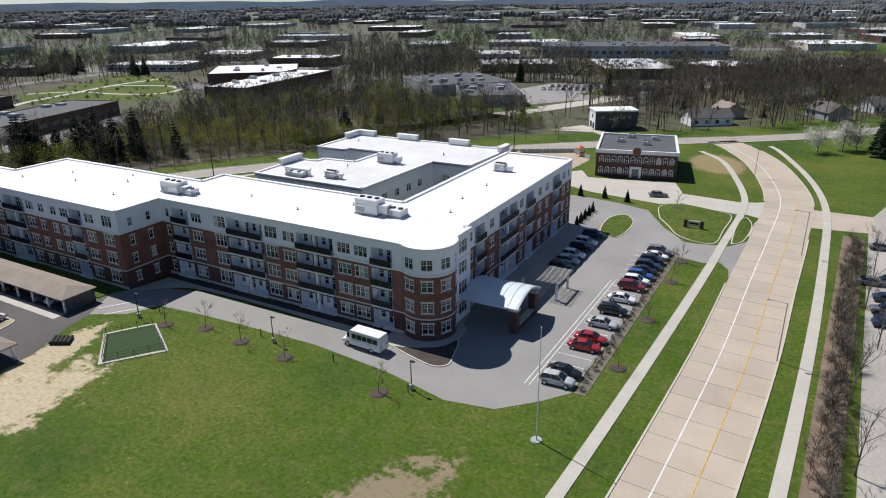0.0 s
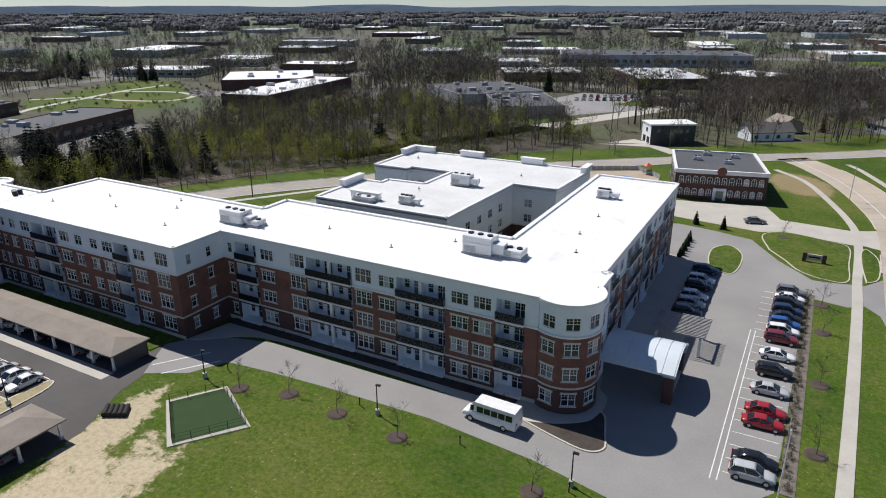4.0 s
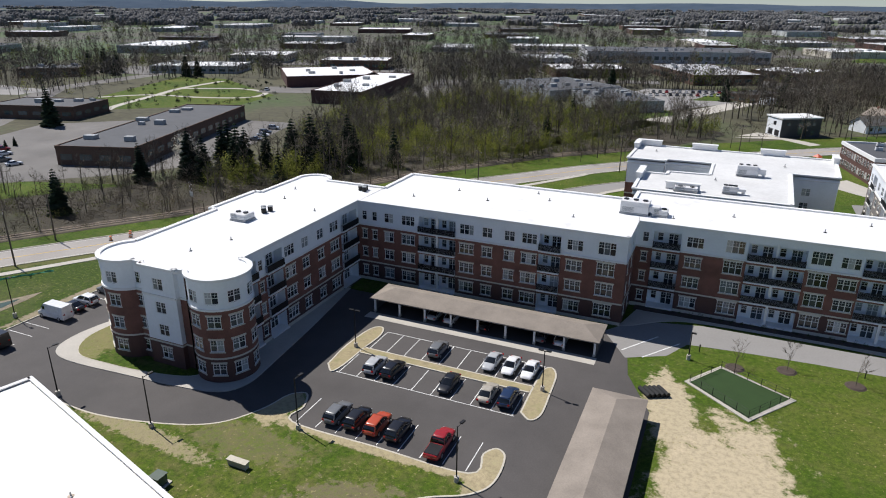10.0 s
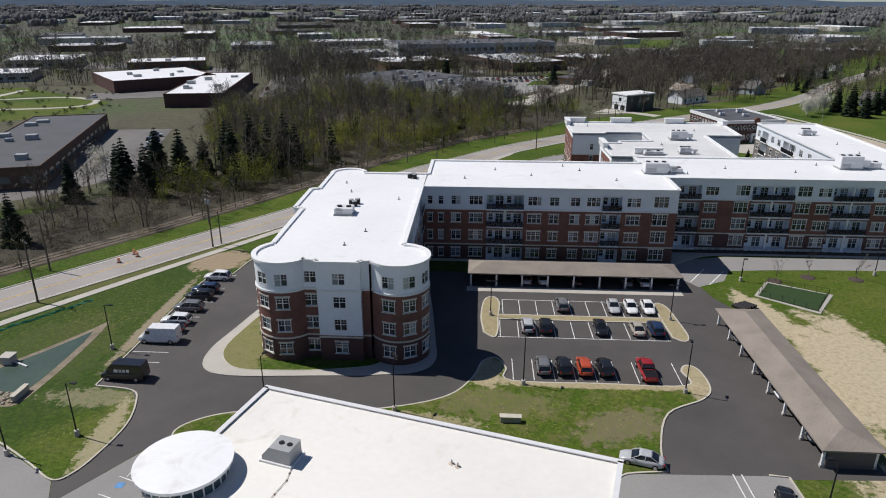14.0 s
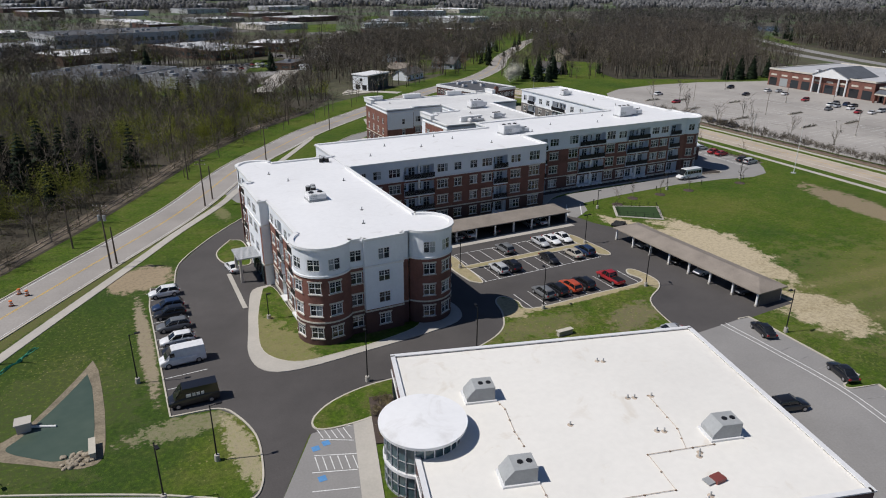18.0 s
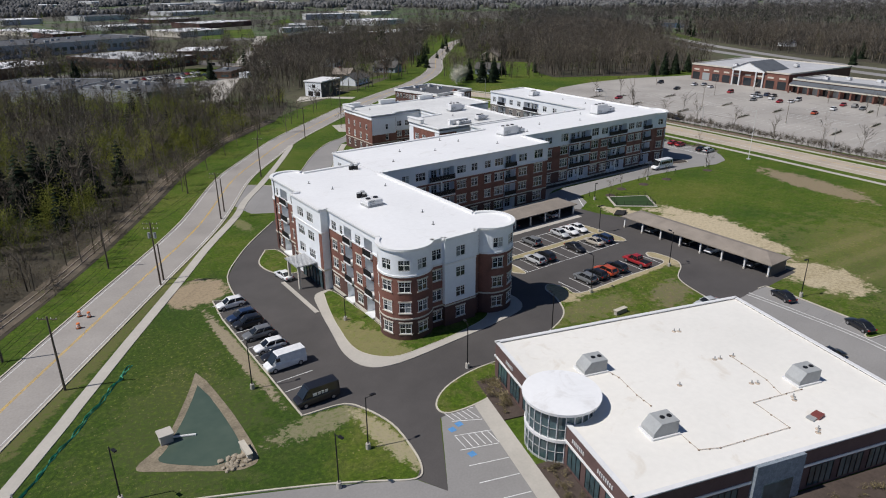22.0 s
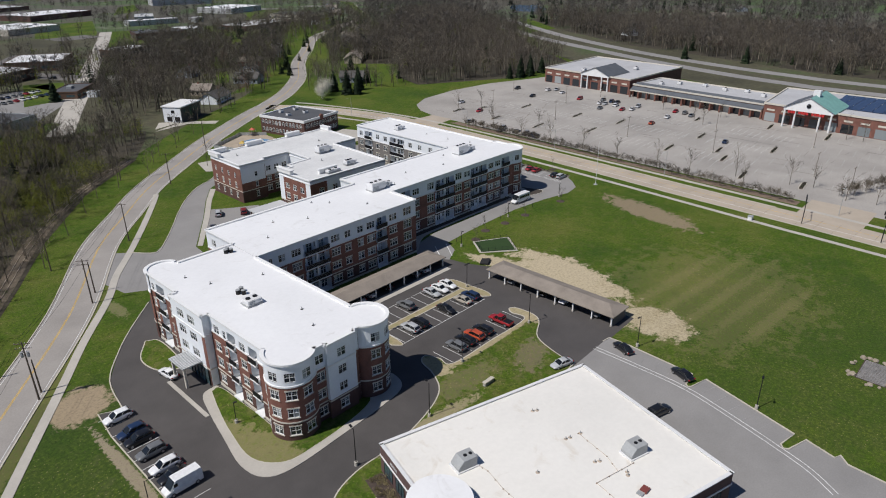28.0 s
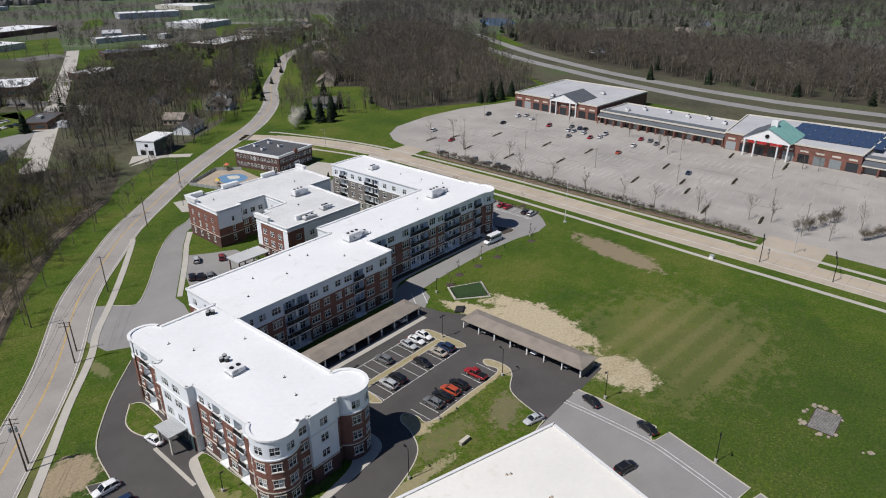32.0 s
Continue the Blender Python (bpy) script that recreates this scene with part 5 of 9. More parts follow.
M_OBRICK = mat("plum_brick", (0.12, 0.072, 0.066), 0.85, var=0.18, big=0.5, small=7)
M_ROOF_C = roof_mat("cream_membrane_roof", (0.80, 0.775, 0.72), (0.60, 0.53, 0.43), 0.42)
bm = bmesh.new()
box(bm, 0.3, -OW + 0.3, OH - 0.4, OL - 0.3, -0.3, OH - 0.12)
opart("roof", bm, M_ROOF_C)
for k, (x0_, y0_, x1_, y1_) in enumerate(((0, -0.3, OL, 0), (OL - 0.3, -OW, OL, -0.3), (0, -OW, OL - 0.3, -OW + 0.3), (0, -OW + 0.3, 0.3, -0.3))):
    bm = bmesh.new()
    box(bm, x0_, y0_, 0, x1_, y1_, OH)
    opart("wall", bm, M_OBRICK)
    bm = bmesh.new()
    box(bm, x0_ - 0.12, y0_ - 0.12, OH, x1_ + 0.12, y1_ + 0.12, OH + 0.14)
    opart("parapet_cap", bm, M_METAL_WH)
    bm = bmesh.new()
    box(bm, x0_ - 0.1, y0_ - 0.1, 3.1, x1_ + 0.1, y1_ + 0.1, 3.4)
    opart("stone_band", bm, M_TRIM)
for k in range(8):
    y = -2.6 - 3.7 * k
    if k in (3, 4):
        continue
    bm = bmesh.new()
    box(bm, -0.05, y - 1.3, 0.5, 0.02, y + 1.3, 2.9)
    w_ = opart("window", bm, M_GLASS_T)
    for j in range(4):
        bm = bmesh.new()
        yy = y - 1.3 + j * 0.867
        box(bm, -0.09, yy - 0.04, 0.5, -0.04, yy + 0.04, 2.9)
        opart("mullion", bm, M_DARK, w_)
for k in range(9):
    x = 2.6 + 4.2 * k
    if 14 < x < 20:
        continue
    bm = bmesh.new()
    box(bm, x - 1.6, -OW - 0.04, 0.4, x + 1.6, -OW + 0.02, 2.9)
    w_ = opart("window", bm, M_GLASS_T)
    for j in range(5):
        bm = bmesh.new()
        xx = x - 1.6 + j * 0.8
        box(bm, xx - 0.04, -OW - 0.09, 0.4, xx + 0.04, -OW - 0.03, 2.9)
        opart("mullion", bm, M_DARK, w_)
bm = bmesh.new()
box(bm, 14.2, -OW - 0.5, 0, 20.4, -OW + 0.1, OH + 0.1)
opart("stone_portal", bm, mat("blue_grey_stone", (0.24, 0.28, 0.32), 0.85, var=0.3, big=1.5, small=5, bump=0.5), None, "grey rubble stone entrance bay")
bm = bmesh.new()
box(bm, 15.4, -OW - 0.55, 0.1, 19.2, -OW - 0.48, 2.9)
opart("glazed_door", bm, M_GLASS_T)
# the rotunda
RC, RR = Vector((1.3, -15.4)), 4.1
RT = OH + 1.25      # eaves of the rotunda
bm = bmesh.new()
tube(bm, (RC.x, RC.y, 0), (RC.x, RC.y, RT), RR - 0.25, RR - 0.25, 40)
rot = opart("rotunda", bm, M_GLASS_T, None, "round glazed entrance tower")
for k in range(26):
    bm = bmesh.new()
    a = k * math.tau / 26
    x, y = RC.x + RR * 0.955 * math.cos(a), RC.y + RR * 0.955 * math.sin(a)
    box(bm, x - 0.05, y - 0.05, 0, x + 0.05, y + 0.05, RT)
    opart("mullion", bm, M_METAL_WH, rot)
for z, t_ in ((0.0, 0.25), (1.5, 0.05), (2.9, 0.35), (4.5, 0.05), (RT - 0.1, 0.12)):
    bm = bmesh.new()
    tube(bm, (RC.x, RC.y, z), (RC.x, RC.y, z + t_), RR - (0.0 if t_ > 0.3 else 0.17), RR - (0.0 if t_ > 0.3 else 0.17), 40)
    opart("ring", bm, M_METAL_WH if t_ > 0.3 else M_METAL_GR, rot)
bm = bmesh.new()
tube(bm, (RC.x, RC.y, RT + 0.02), (RC.x, RC.y, RT + 0.37), RR + 0.35, RR + 0.4, 48)
tube(bm, (RC.x, RC.y, RT + 0.37), (RC.x, RC.y, RT + 0.5), RR + 0.3, RR * 0.2, 48)
opart("roof_disc", bm, M_ROOF, rot)
M_SIGNLT = mat("pale_sign_metal", (0.62, 0.62, 0.62), 0.4)
for y_, n_ in ((-3.5, 6), (-20.5, 7), (-25.5, 8)):
    for j in range(n_):
        bm = bmesh.new()
        box(bm, -0.1, y_ - 0.36 * j - 0.2, 4.0, -0.02, y_ - 0.36 * j, 4.45)
        opart("sign_bar", bm, M_SIGNLT)
for lx, ly in ((8.4, -10.2), (8.8, -23.3), (31.0, -20.9)):
    p_ = OC @ Vector((lx, ly, OH - 0.12))
    th = thing("rooftop_unit", "grey metal rooftop air unit with sloped hood", "roof unit", p_, group="office roof units")
    bm = bmesh.new()
    prof = [(-1.15, 0), (1.15, 0), (1.15, 1.15), (-0.5, 1.15), (-1.15, 0.35)]
    va = [bm.verts.new((x, -0.8, z + 0.15)) for x, z in prof]
    vb = [bm.verts.new((x, 0.8, z + 0.15)) for x, z in prof]
    bm.faces.new(va)
    bm.faces.new(vb[::-1])
    for i in range(5):
        bm.faces.new((va[i], vb[i], vb[(i + 1) % 5], va[(i + 1) % 5]))
    bmesh.ops.recalc_face_normals(bm, faces=bm.faces[:])
    mm = Matrix.Translation(p_) @ Matrix.Rotation(math.atan2(-11.0, 38.3), 4, "Z") @ Matrix.Scale(1.35, 4)
    for v in bm.verts:
        v.co = mm @ v.co
    part("casing", bm, M_METAL_GR, th)
    bm = bmesh.new()
    box(bm, -1.3, -0.95, 0, 1.3, 0.95, 0.16, 0, mm)
    part("base_frame", bm, M_METAL_WH, th)
    for dx in (0.1, 0.75):
        bm = bmesh.new()
        c = mm @ Vector((dx, 0, 1.3))
        tube(bm, c, c + Vector((0, 0, 0.08)), 0.28, 0.28, 12)
        part("fan", bm, M_DARK, th)
def lw(x, y):
    q = OC.inverted() @ Vector((x, y, 0))
    return (q.x, q.y)


M_BLOCK = mat("weathered_wood_block", (0.16, 0.10, 0.06), 0.85)
pipe = thing("gas_pipe", "thin rusty gas pipe on blocks across the roof", "pipe", OC @ Vector((15, -12, OH - 0.12)))
M_RUST = mat("rusty_pipe", (0.52, 0.43, 0.34), 0.7, var=0.3, big=1, small=5)
run = [lw(*p) if p else None for p in ((-155.6, -0.4), (-155.6, -2.4), (-156.8, -6.1), (-157.2, -8.4), None, (-158.9, -13.7), (-159.5, -16.2), (-157.4, -17.3), (-148.4, -19.7), (-147.2, -14.9), (-140.2, -16.7), None, (-143.2, -15.9), (-141.6, -13.2), (-140.1, -7.4))]
for a, b in zip(run, run[1:]):
    if a and b:
        bm = bmesh.new()
        tube(bm, OC @ Vector((*a, OH - 0.02)), OC @ Vector((*b, OH - 0.02)), 0.03, 0.03, 6)
        part("pipe_run", bm, M_RUST, pipe)
        for u in ((0.5, 1.0) if math.dist(a, b) < 5 else (0.33, 0.67, 1.0)):
            bm = bmesh.new()
            c = OC @ Vector((a[0] + (b[0] - a[0]) * u, a[1] + (b[1] - a[1]) * u, OH - 0.12))
            box(bm, c.x - 0.08, c.y - 0.08, c.z, c.x + 0.08, c.y + 0.08, c.z + 0.1)
            part("block", bm, M_BLOCK, pipe)
for wx, wy in ((-140.4, 0.9), (-139.8, 0.5), (-142.4, -6.7), (-141.7, -7.0), (-139.8, -7.6), (-143.7, -12.5), (-143.1, -12.9), (-151.0, -7.7), (-142.9, -17.3), (-142.4, -16.9), (-146.7, -21.9), (-146.1, -21.6)):
    c = Vector((wx, wy, OH - 0.12))
    th = thing("roof_vent", "short dark vent pipe on the cream roof", "roof vent", c, group="office roof vents")
    bm = bmesh.new()
    tube(bm, c, c + Vector((0, 0, 0.45)), 0.08, 0.08, 8)
    part("pipe", bm, M_METAL_GR, th)
    bm = bmesh.new()
    tube(bm, c, c + Vector((0, 0, 0.05)), 0.32, 0.2, 10)
    part("flashing", bm, M_RUST, th)
c = Vector((-143.9, -20.4, OH - 0.12))
th = thing("roof_hatch", "dark red roof hatch with an open grey lid", "hatch", c)
bm = bmesh.new()
box(bm, c.x - 0.6, c.y - 0.5, c.z, c.x + 0.6, c.y + 0.5, c.z + 0.35)
part("hatch_box", bm, mat("dark_red_metal", (0.22, 0.06, 0.05), 0.5), th)
bm = bmesh.new()
box(bm, c.x - 1.4, c.y - 0.3, c.z + 0.1, c.x - 0.6, c.y + 0.6, c.z + 0.2)
part("lid", bm, M_METAL_GR, th)
# planting strip and walk along the street side
def oc2(x, y):
    v = OC @ Vector((x, y, 0))
    return (v.x, v.y)


surface("office_bed", [oc2(-0.1, -0.4), oc2(-3.0, -0.6), oc2(-3.0, -9.6), oc2(-0.1, -9.6)], 0.15, M_MULCH, "mulch bed beside the office")
surface("office_bed_south", [oc2(-0.1, -18.2), oc2(-3.0, -18.2), oc2(-3.0, -OW), oc2(-0.1, -OW)], 0.15, M_MULCH, "mulch bed beside the office entrance")
surface("office_walk", [oc2(-3.0, 1.0), oc2(-5.2, 0.8), oc2(-5.2, -OW - 3), oc2(-3.0, -OW - 3)], 0.1, M_WALK, "concrete walk beside the office")
surface("office_walk_south", [oc2(0, -OW - 0.2), oc2(-5.2, -OW - 0.2), oc2(-5.2, -OW - 6), oc2(OL + 4, -OW - 6), oc2(OL + 4, -OW - 4), oc2(OL, -OW - 0.2)], 0.09, M_MULCH, "planted bed before the office front")

# ---------------------------------------------------------------- vehicles
CAR_COL = {"white": (0.80, 0.80, 0.80), "silver": (0.46, 0.47, 0.48), "grey": (0.16, 0.165, 0.17), "black": (0.013, 0.013, 0.015), "navy": (0.018, 0.035, 0.085), "red": (0.33, 0.02, 0.024), "maroon": (0.19, 0.02, 0.028), "orange": (0.46, 0.075, 0.03), "blue": (0.03, 0.10, 0.33), "teal": (0.06, 0.22, 0.25), "beige": (0.42, 0.38, 0.32)}


def paint_mat(name):
    m, t, b = nodes_of("car_paint_" + name)
    c = CAR_COL[name]
    n = noise_of(t, 2.0, 2, 0.5)
    t.links.new(ramp_of(t, n, [(0.3, shade(c, 0.9)), (0.7, shade(c, 1.06))]), b.inputs["Base Color"])
    b.inputs["Roughness"].default_value = 0.28
    b.inputs["Coat Weight"].default_value = 0.6
    b.inputs["Coat Roughness"].default_value = 0.08
    return m


M_CARGLASS = glass_mat("car_glass", (0.012, 0.014, 0.016), 0.05)
M_TYRE = mat("tyre_rubber", (0.02, 0.02, 0.021), 0.85)
M_RIM = mat("alloy_rim", (0.5, 0.5, 0.52), 0.3, 0.8)
M_LAMPW = mat("headlamp_lens", (0.42, 0.44, 0.46), 0.15)
M_LAMPR = mat("tail_lamp_lens", (0.35, 0.012, 0.012), 0.2)
# stations along the length: x, floor, shoulder height, half width; then the glasshouse: x, height, half width
SHAPES = {
    "sedan": ([(-2.35, 0.45, 0.82, 0.70), (-2.2, 0.25, 0.95, 0.84), (-1.4, 0.2, 1.0, 0.9), (0.0, 0.2, 0.96, 0.91), (1.2, 0.2, 0.92, 0.9), (2.1, 0.25, 0.78, 0.84), (2.38, 0.42, 0.62, 0.68)],
              [(-1.75, 0.98, 0.80), (-0.95, 1.42, 0.66), (0.25, 1.45, 0.66), (1.15, 0.94, 0.80)], 1.42, 0.33),
    "suv": ([(-2.3, 0.5, 1.0, 0.78), (-2.22, 0.3, 1.08, 0.88), (-1.3, 0.25, 1.1, 0.93), (0.0, 0.25, 1.08, 0.94), (1.2, 0.25, 1.05, 0.93), (2.15, 0.3, 0.92, 0.86), (2.36, 0.5, 0.74, 0.72)],
            [(-2.2, 1.09, 0.82), (-1.85, 1.62, 0.70), (0.2, 1.70, 0.70), (1.15, 1.06, 0.82)], 1.45, 0.37),
    "pickup": ([(-2.85, 0.5, 1.05, 0.9), (-2.8, 0.4, 1.1, 0.96), (-0.6, 0.4, 1.1, 0.98), (0.6, 0.4, 1.12, 0.98), (1.6, 0.4, 1.14, 0.97), (2.6, 0.4, 1.06, 0.92), (2.85, 0.55, 0.85, 0.8)],
               [(-0.75, 1.12, 0.88), (-0.6, 1.82, 0.74), (0.75, 1.86, 0.74), (1.45, 1.14, 0.86)], 1.75, 0.42),
    "van": ([(-2.9, 0.4, 1.3, 0.95), (-2.88, 0.3, 1.35, 1.0), (-1.0, 0.3, 1.35, 1.02), (1.4, 0.3, 1.3, 1.02), (2.3, 0.3, 1.15, 0.98), (2.8, 0.35, 0.95, 0.9), (2.95, 0.5, 0.8, 0.8)],
            [(-2.88, 1.34, 0.97), (-2.8, 2.45, 0.86), (1.2, 2.5, 0.86), (2.2, 1.2, 0.92)], 1.9, 0.37),
    "minibus": ([(-3.7, 0.5, 1.35, 1.1), (-3.68, 0.4, 1.4, 1.15), (-1.0, 0.4, 1.4, 1.15), (1.6, 0.4, 1.4, 1.14), (2.4, 0.4, 1.2, 1.0), (3.3, 0.4, 1.0, 0.92), (3.5, 0.5, 0.8, 0.8)],
                [(-3.68, 1.38, 1.12), (-3.6, 2.75, 1.02), (1.7, 2.75, 1.02), (2.5, 1.2, 0.96)], 2.2, 0.4)}


def loft(bm, rings, mi=0, caps=True):
    rr = [[bm.verts.new(v) for v in r] for r in rings]
    n = len(rr[0])
    for a, b in zip(rr, rr[1:]):
        for i in range(n):
            bm.faces.new((a[i], b[i], b[(i + 1) % n], a[(i + 1) % n])).material_index = mi
    if caps:
        bm.faces.new(rr[0]).material_index = mi
        bm.faces.new(rr[-1][::-1]).material_index = mi
    bmesh.ops.recalc_face_normals(bm, faces=bm.faces[:])


def eased(xs_, ys_, X):
    """Heights or widths along a car, with the corners of the outline rounded."""
    Y = np.interp(X, xs_, ys_)
    for _ in range(2):
        Y[1:-1] = 0.25 * Y[:-2] + 0.5 * Y[1:-1] + 0.25 * Y[2:]
    return Y


def car_body(low):
    """The lower body: sills tucked in, full flanks and rounded shoulders."""
    bm = bmesh.new()
    xs_ = [q[0] for q in low]
    X = np.linspace(xs_[0], xs_[-1], 17)
    zb, zs, w = (eased(xs_, [q[k] for q in low], X) for k in (1, 2, 3))
    rings = []
    for x, b, t_, h in zip(X, zb, zs, w):
        side = [(0.84, b), (0.97, b + 0.1), (1.0, b + 0.3 * (t_ - b)), (0.99, b + 0.62 * (t_ - b)), (0.95, t_ - 0.1), (0.86, t_ - 0.02), (0.5, t_ + 0.015)]
        rings.append([(x, -h * k, z) for k, z in side] + [(x, h * k, z) for k, z in side[::-1]])
    loft(bm, rings)
    return bm


def car_cabin(cab, roof=False):
    """The glazed upper body, or the painted skin of its roof."""
    bm = bmesh.new()
    (xa, za, wa), (xb, zb, wb), (xc, zc, wc_), (xd, zd, wd) = cab
    X = np.linspace(xb - 0.05, xc + 0.12, 9) if roof else np.linspace(xa, xd, 17)
    full = np.linspace(xa, xd, 33)
    zt = np.interp(X, full, eased([xa, xb, xc, xd], [za, zb + 0.02, zc + 0.02, zd], full))
    base = np.interp(X, [xa, xd], [za - 0.08, zd - 0.08])
    wide = np.interp(X, [xa, xd], [wa, wd])
    rings = []
    for x, t_, b, w in zip(X, zt, base, wide):
        k = min(1.0, max(0.0, (t_ - b) / (max(zb, zc) - min(za, zd))))
        e = w + (min(wb, wc_) - w) * k
        if roof:
            side = [(e * 0.99, t_ - 0.06), (e * 0.95, t_ - 0.005), (e * 0.75, t_ + 0.025), (e * 0.35, t_ + 0.04)]
        else:
            side = [(w, b), (w + (e - w) * 0.55, b + (t_ - b) * 0.55), (e, t_ - 0.07), (e * 0.93, t_ - 0.015), (e * 0.6, t_)]
        rings.append([(x, -y, z) for y, z in side] + [(x, y, z) for y, z in side[::-1]])
    loft(bm, rings)
    return bm


def vehicle(kind, colour, far=False):
    low, cab, axle, wr = SHAPES[kind]
    words = {"sedan": "saloon car", "suv": "sport utility car", "pickup": "pickup truck", "van": "high-roofed delivery van", "minibus": "shuttle minibus"}[kind]
    th = thing({"sedan": "car", "suv": "car", "pickup": "pickup_truck", "van": "van", "minibus": "minibus"}[kind], "parked " + colour + " " + words + " standing on the lot", {"pickup": "truck", "van": "van", "minibus": "bus"}.get(kind, "car"), group="parked vehicles")
    pm = library(("paint", colour), lambda: paint_mat(colour))
    solid = kind in ("van", "minibus")
    if solid or far:
        bm = bmesh.new()
        loft(bm, [[(x, -w, zb + 0.1), (x, -w, zs - 0.15), (x, -w * 0.93, zs), (x, w * 0.93, zs), (x, w, zs - 0.15), (x, w, zb + 0.1), (x, w * 0.9, zb), (x, -w * 0.9, zb)] for x, zb, zs, w in low])
        if not far:
            bmesh.ops.bevel(bm, geom=bm.edges[:], offset=0.075, segments=2, profile=0.6, affect="EDGES", clamp_overlap=True)
    else:
        bm = car_body(low)
    part("body", bm, pm, th, smooth=not far)
    bm = bmesh.new()
    (xa, za, wa), (xb, zb, wb), (xc, zc, wc_), (xd, zd, wd) = cab
    v = [bm.verts.new(p) for p in ((xa, -wa, za - 0.05), (xa, wa, za - 0.05), (xb, -wb, zb), (xb, wb, zb), (xc, -wc_, zc), (xc, wc_, zc), (xd, -wd, zd - 0.05), (xd, wd, zd - 0.05))]
    for q in ((0, 1, 3, 2), (2, 3, 5, 4), (4, 5, 7, 6), (0, 2, 4, 6), (1, 7, 5, 3)):
        bm.faces.new([v[i] for i in q])
    bmesh.ops.recalc_face_normals(bm, faces=bm.faces[:])
    if not solid and not far:
        bm = car_cabin(cab)
    part("cab" if solid else "glasshouse", bm, pm if solid else M_CARGLASS, th, "" if solid else "dark tinted glass", smooth=not solid and not far)
    if solid:
        bm = bmesh.new()
        q = [(xc + 0.12, -wc_ * 0.93, zc - 0.12), (xc + 0.12, wc_ * 0.93, zc - 0.12), (xd + 0.02, wd * 0.92, zd + 0.05), (xd + 0.02, -wd * 0.92, zd + 0.05)]
        bm.faces.new([bm.verts.new(p) for p in q])
        for f in list(bm.faces):
            bmesh.ops.translate(bm, verts=bm.verts[:], vec=(0.04, 0, 0.03))
        part("windscreen", bm, M_CARGLASS, th)
        for s in (-1, 1):
            spans = [(1.0, 1.6)] if kind == "van" else [(-3.3 + 0.95 * k, -2.45 + 0.95 * k) for k in range(5)] + [(1.75, 2.2)]
            for a, b in spans:
                bm = bmesh.new()
                wlo, whi = wa * 0.99, wb
                z0, z1 = (1.55, 2.1) if kind == "van" else (1.55, 2.3)
                f = lambda z: s * (wlo + (whi - wlo) * (z - za) / (zb - za) + 0.015)
                bm.faces.new([bm.verts.new(p) for p in ((a, f(z0), z0), (b, f(z0), z0), (b, f(z1), z1), (a, f(z1), z1))])
                part("side_window", bm, M_CARGLASS, th)
    else:
        if far:
            bm = bmesh.new()
            box(bm, xb + 0.02, -wb * 0.97, zb - 0.03, xc + 0.06, wb * 0.97, max(zb, zc) + 0.02)
        else:
            bm = car_cabin(cab, True)
        part("roof", bm, pm, th, smooth=not far)
        if not far:
            for s in (-1, 1):
                for (x0_, z0_, w0_), (x1_, z1_, w1_) in (((xa, za, wa), (xb, zb, wb)), ((xc, zc, wc_), (xd, zd, wd)), (((xa + xd) / 2, za, wa), ((xb + xc) / 2, zb, wb))):
                    bm = bmesh.new()
                    tube(bm, (x0_, s * w0_, z0_ - 0.02), (x1_, s * w1_, z1_), 0.05, 0.045, 4)
                    part("pillar", bm, pm, th)
    if kind == "pickup":
        bm = bmesh.new()
        box(bm, -2.72, -0.8, 1.04, -0.85, 0.8, 1.125)
        part("bed_cover", bm, M_DARK, th)
    for s in (-1, 1):
        for x in (-axle, axle):
            w = [q[3] for q in low][3]
            bm = bmesh.new()
            tube(bm, (x, s * (w - 0.2), wr), (x, s * (w + 0.02), wr), wr, wr, 14)
            ty = part("wheel", bm, M_TYRE, th)
            if not far:
                bm = bmesh.new()
                tube(bm, (x, s * (w + 0.01), wr), (x, s * (w + 0.035), wr), wr * 0.64, wr * 0.6, 10)
                part("rim", bm, M_RIM, ty)
        if not far:
            xf, xr = low[-2][0], low[0][0]
            bm = bmesh.new()
            box(bm, xf - 0.02, s * 0.6 - 0.14, low[-2][2] - 0.25, xf + 0.1, s * 0.6 + 0.14, low[-2][2] - 0.14)
            part("headlight", bm, M_LAMPW, th)
            bm = bmesh.new()
            box(bm, xr - 0.03, s * 0.66 - 0.14, low[0][2] - 0.2, xr + 0.16, s * 0.66 + 0.14, low[0][2] + 0.0)
            part("tail_light", bm, M_LAMPR, th)
            bm = bmesh.new()
            box(bm, xd - 0.45, s * (wd + 0.12) - 0.09, zd + 0.02, xd - 0.33, s * (wd + 0.12) + 0.09, zd + 0.15)
            part("mirror", bm, pm, th)
    return th


PARKED = {}


def park(kind, colour, x, y, turn, far=False, z=0.02):
    m = pose(x, y, z, 0, 0, turn)
    key = (kind, colour, far)
    if key not in PARKED:
        PARKED[key] = vehicle(kind, colour, far)
        PARKED[key].matrix_basis = m
        return PARKED[key]
    return copy_thing(PARKED[key], m)


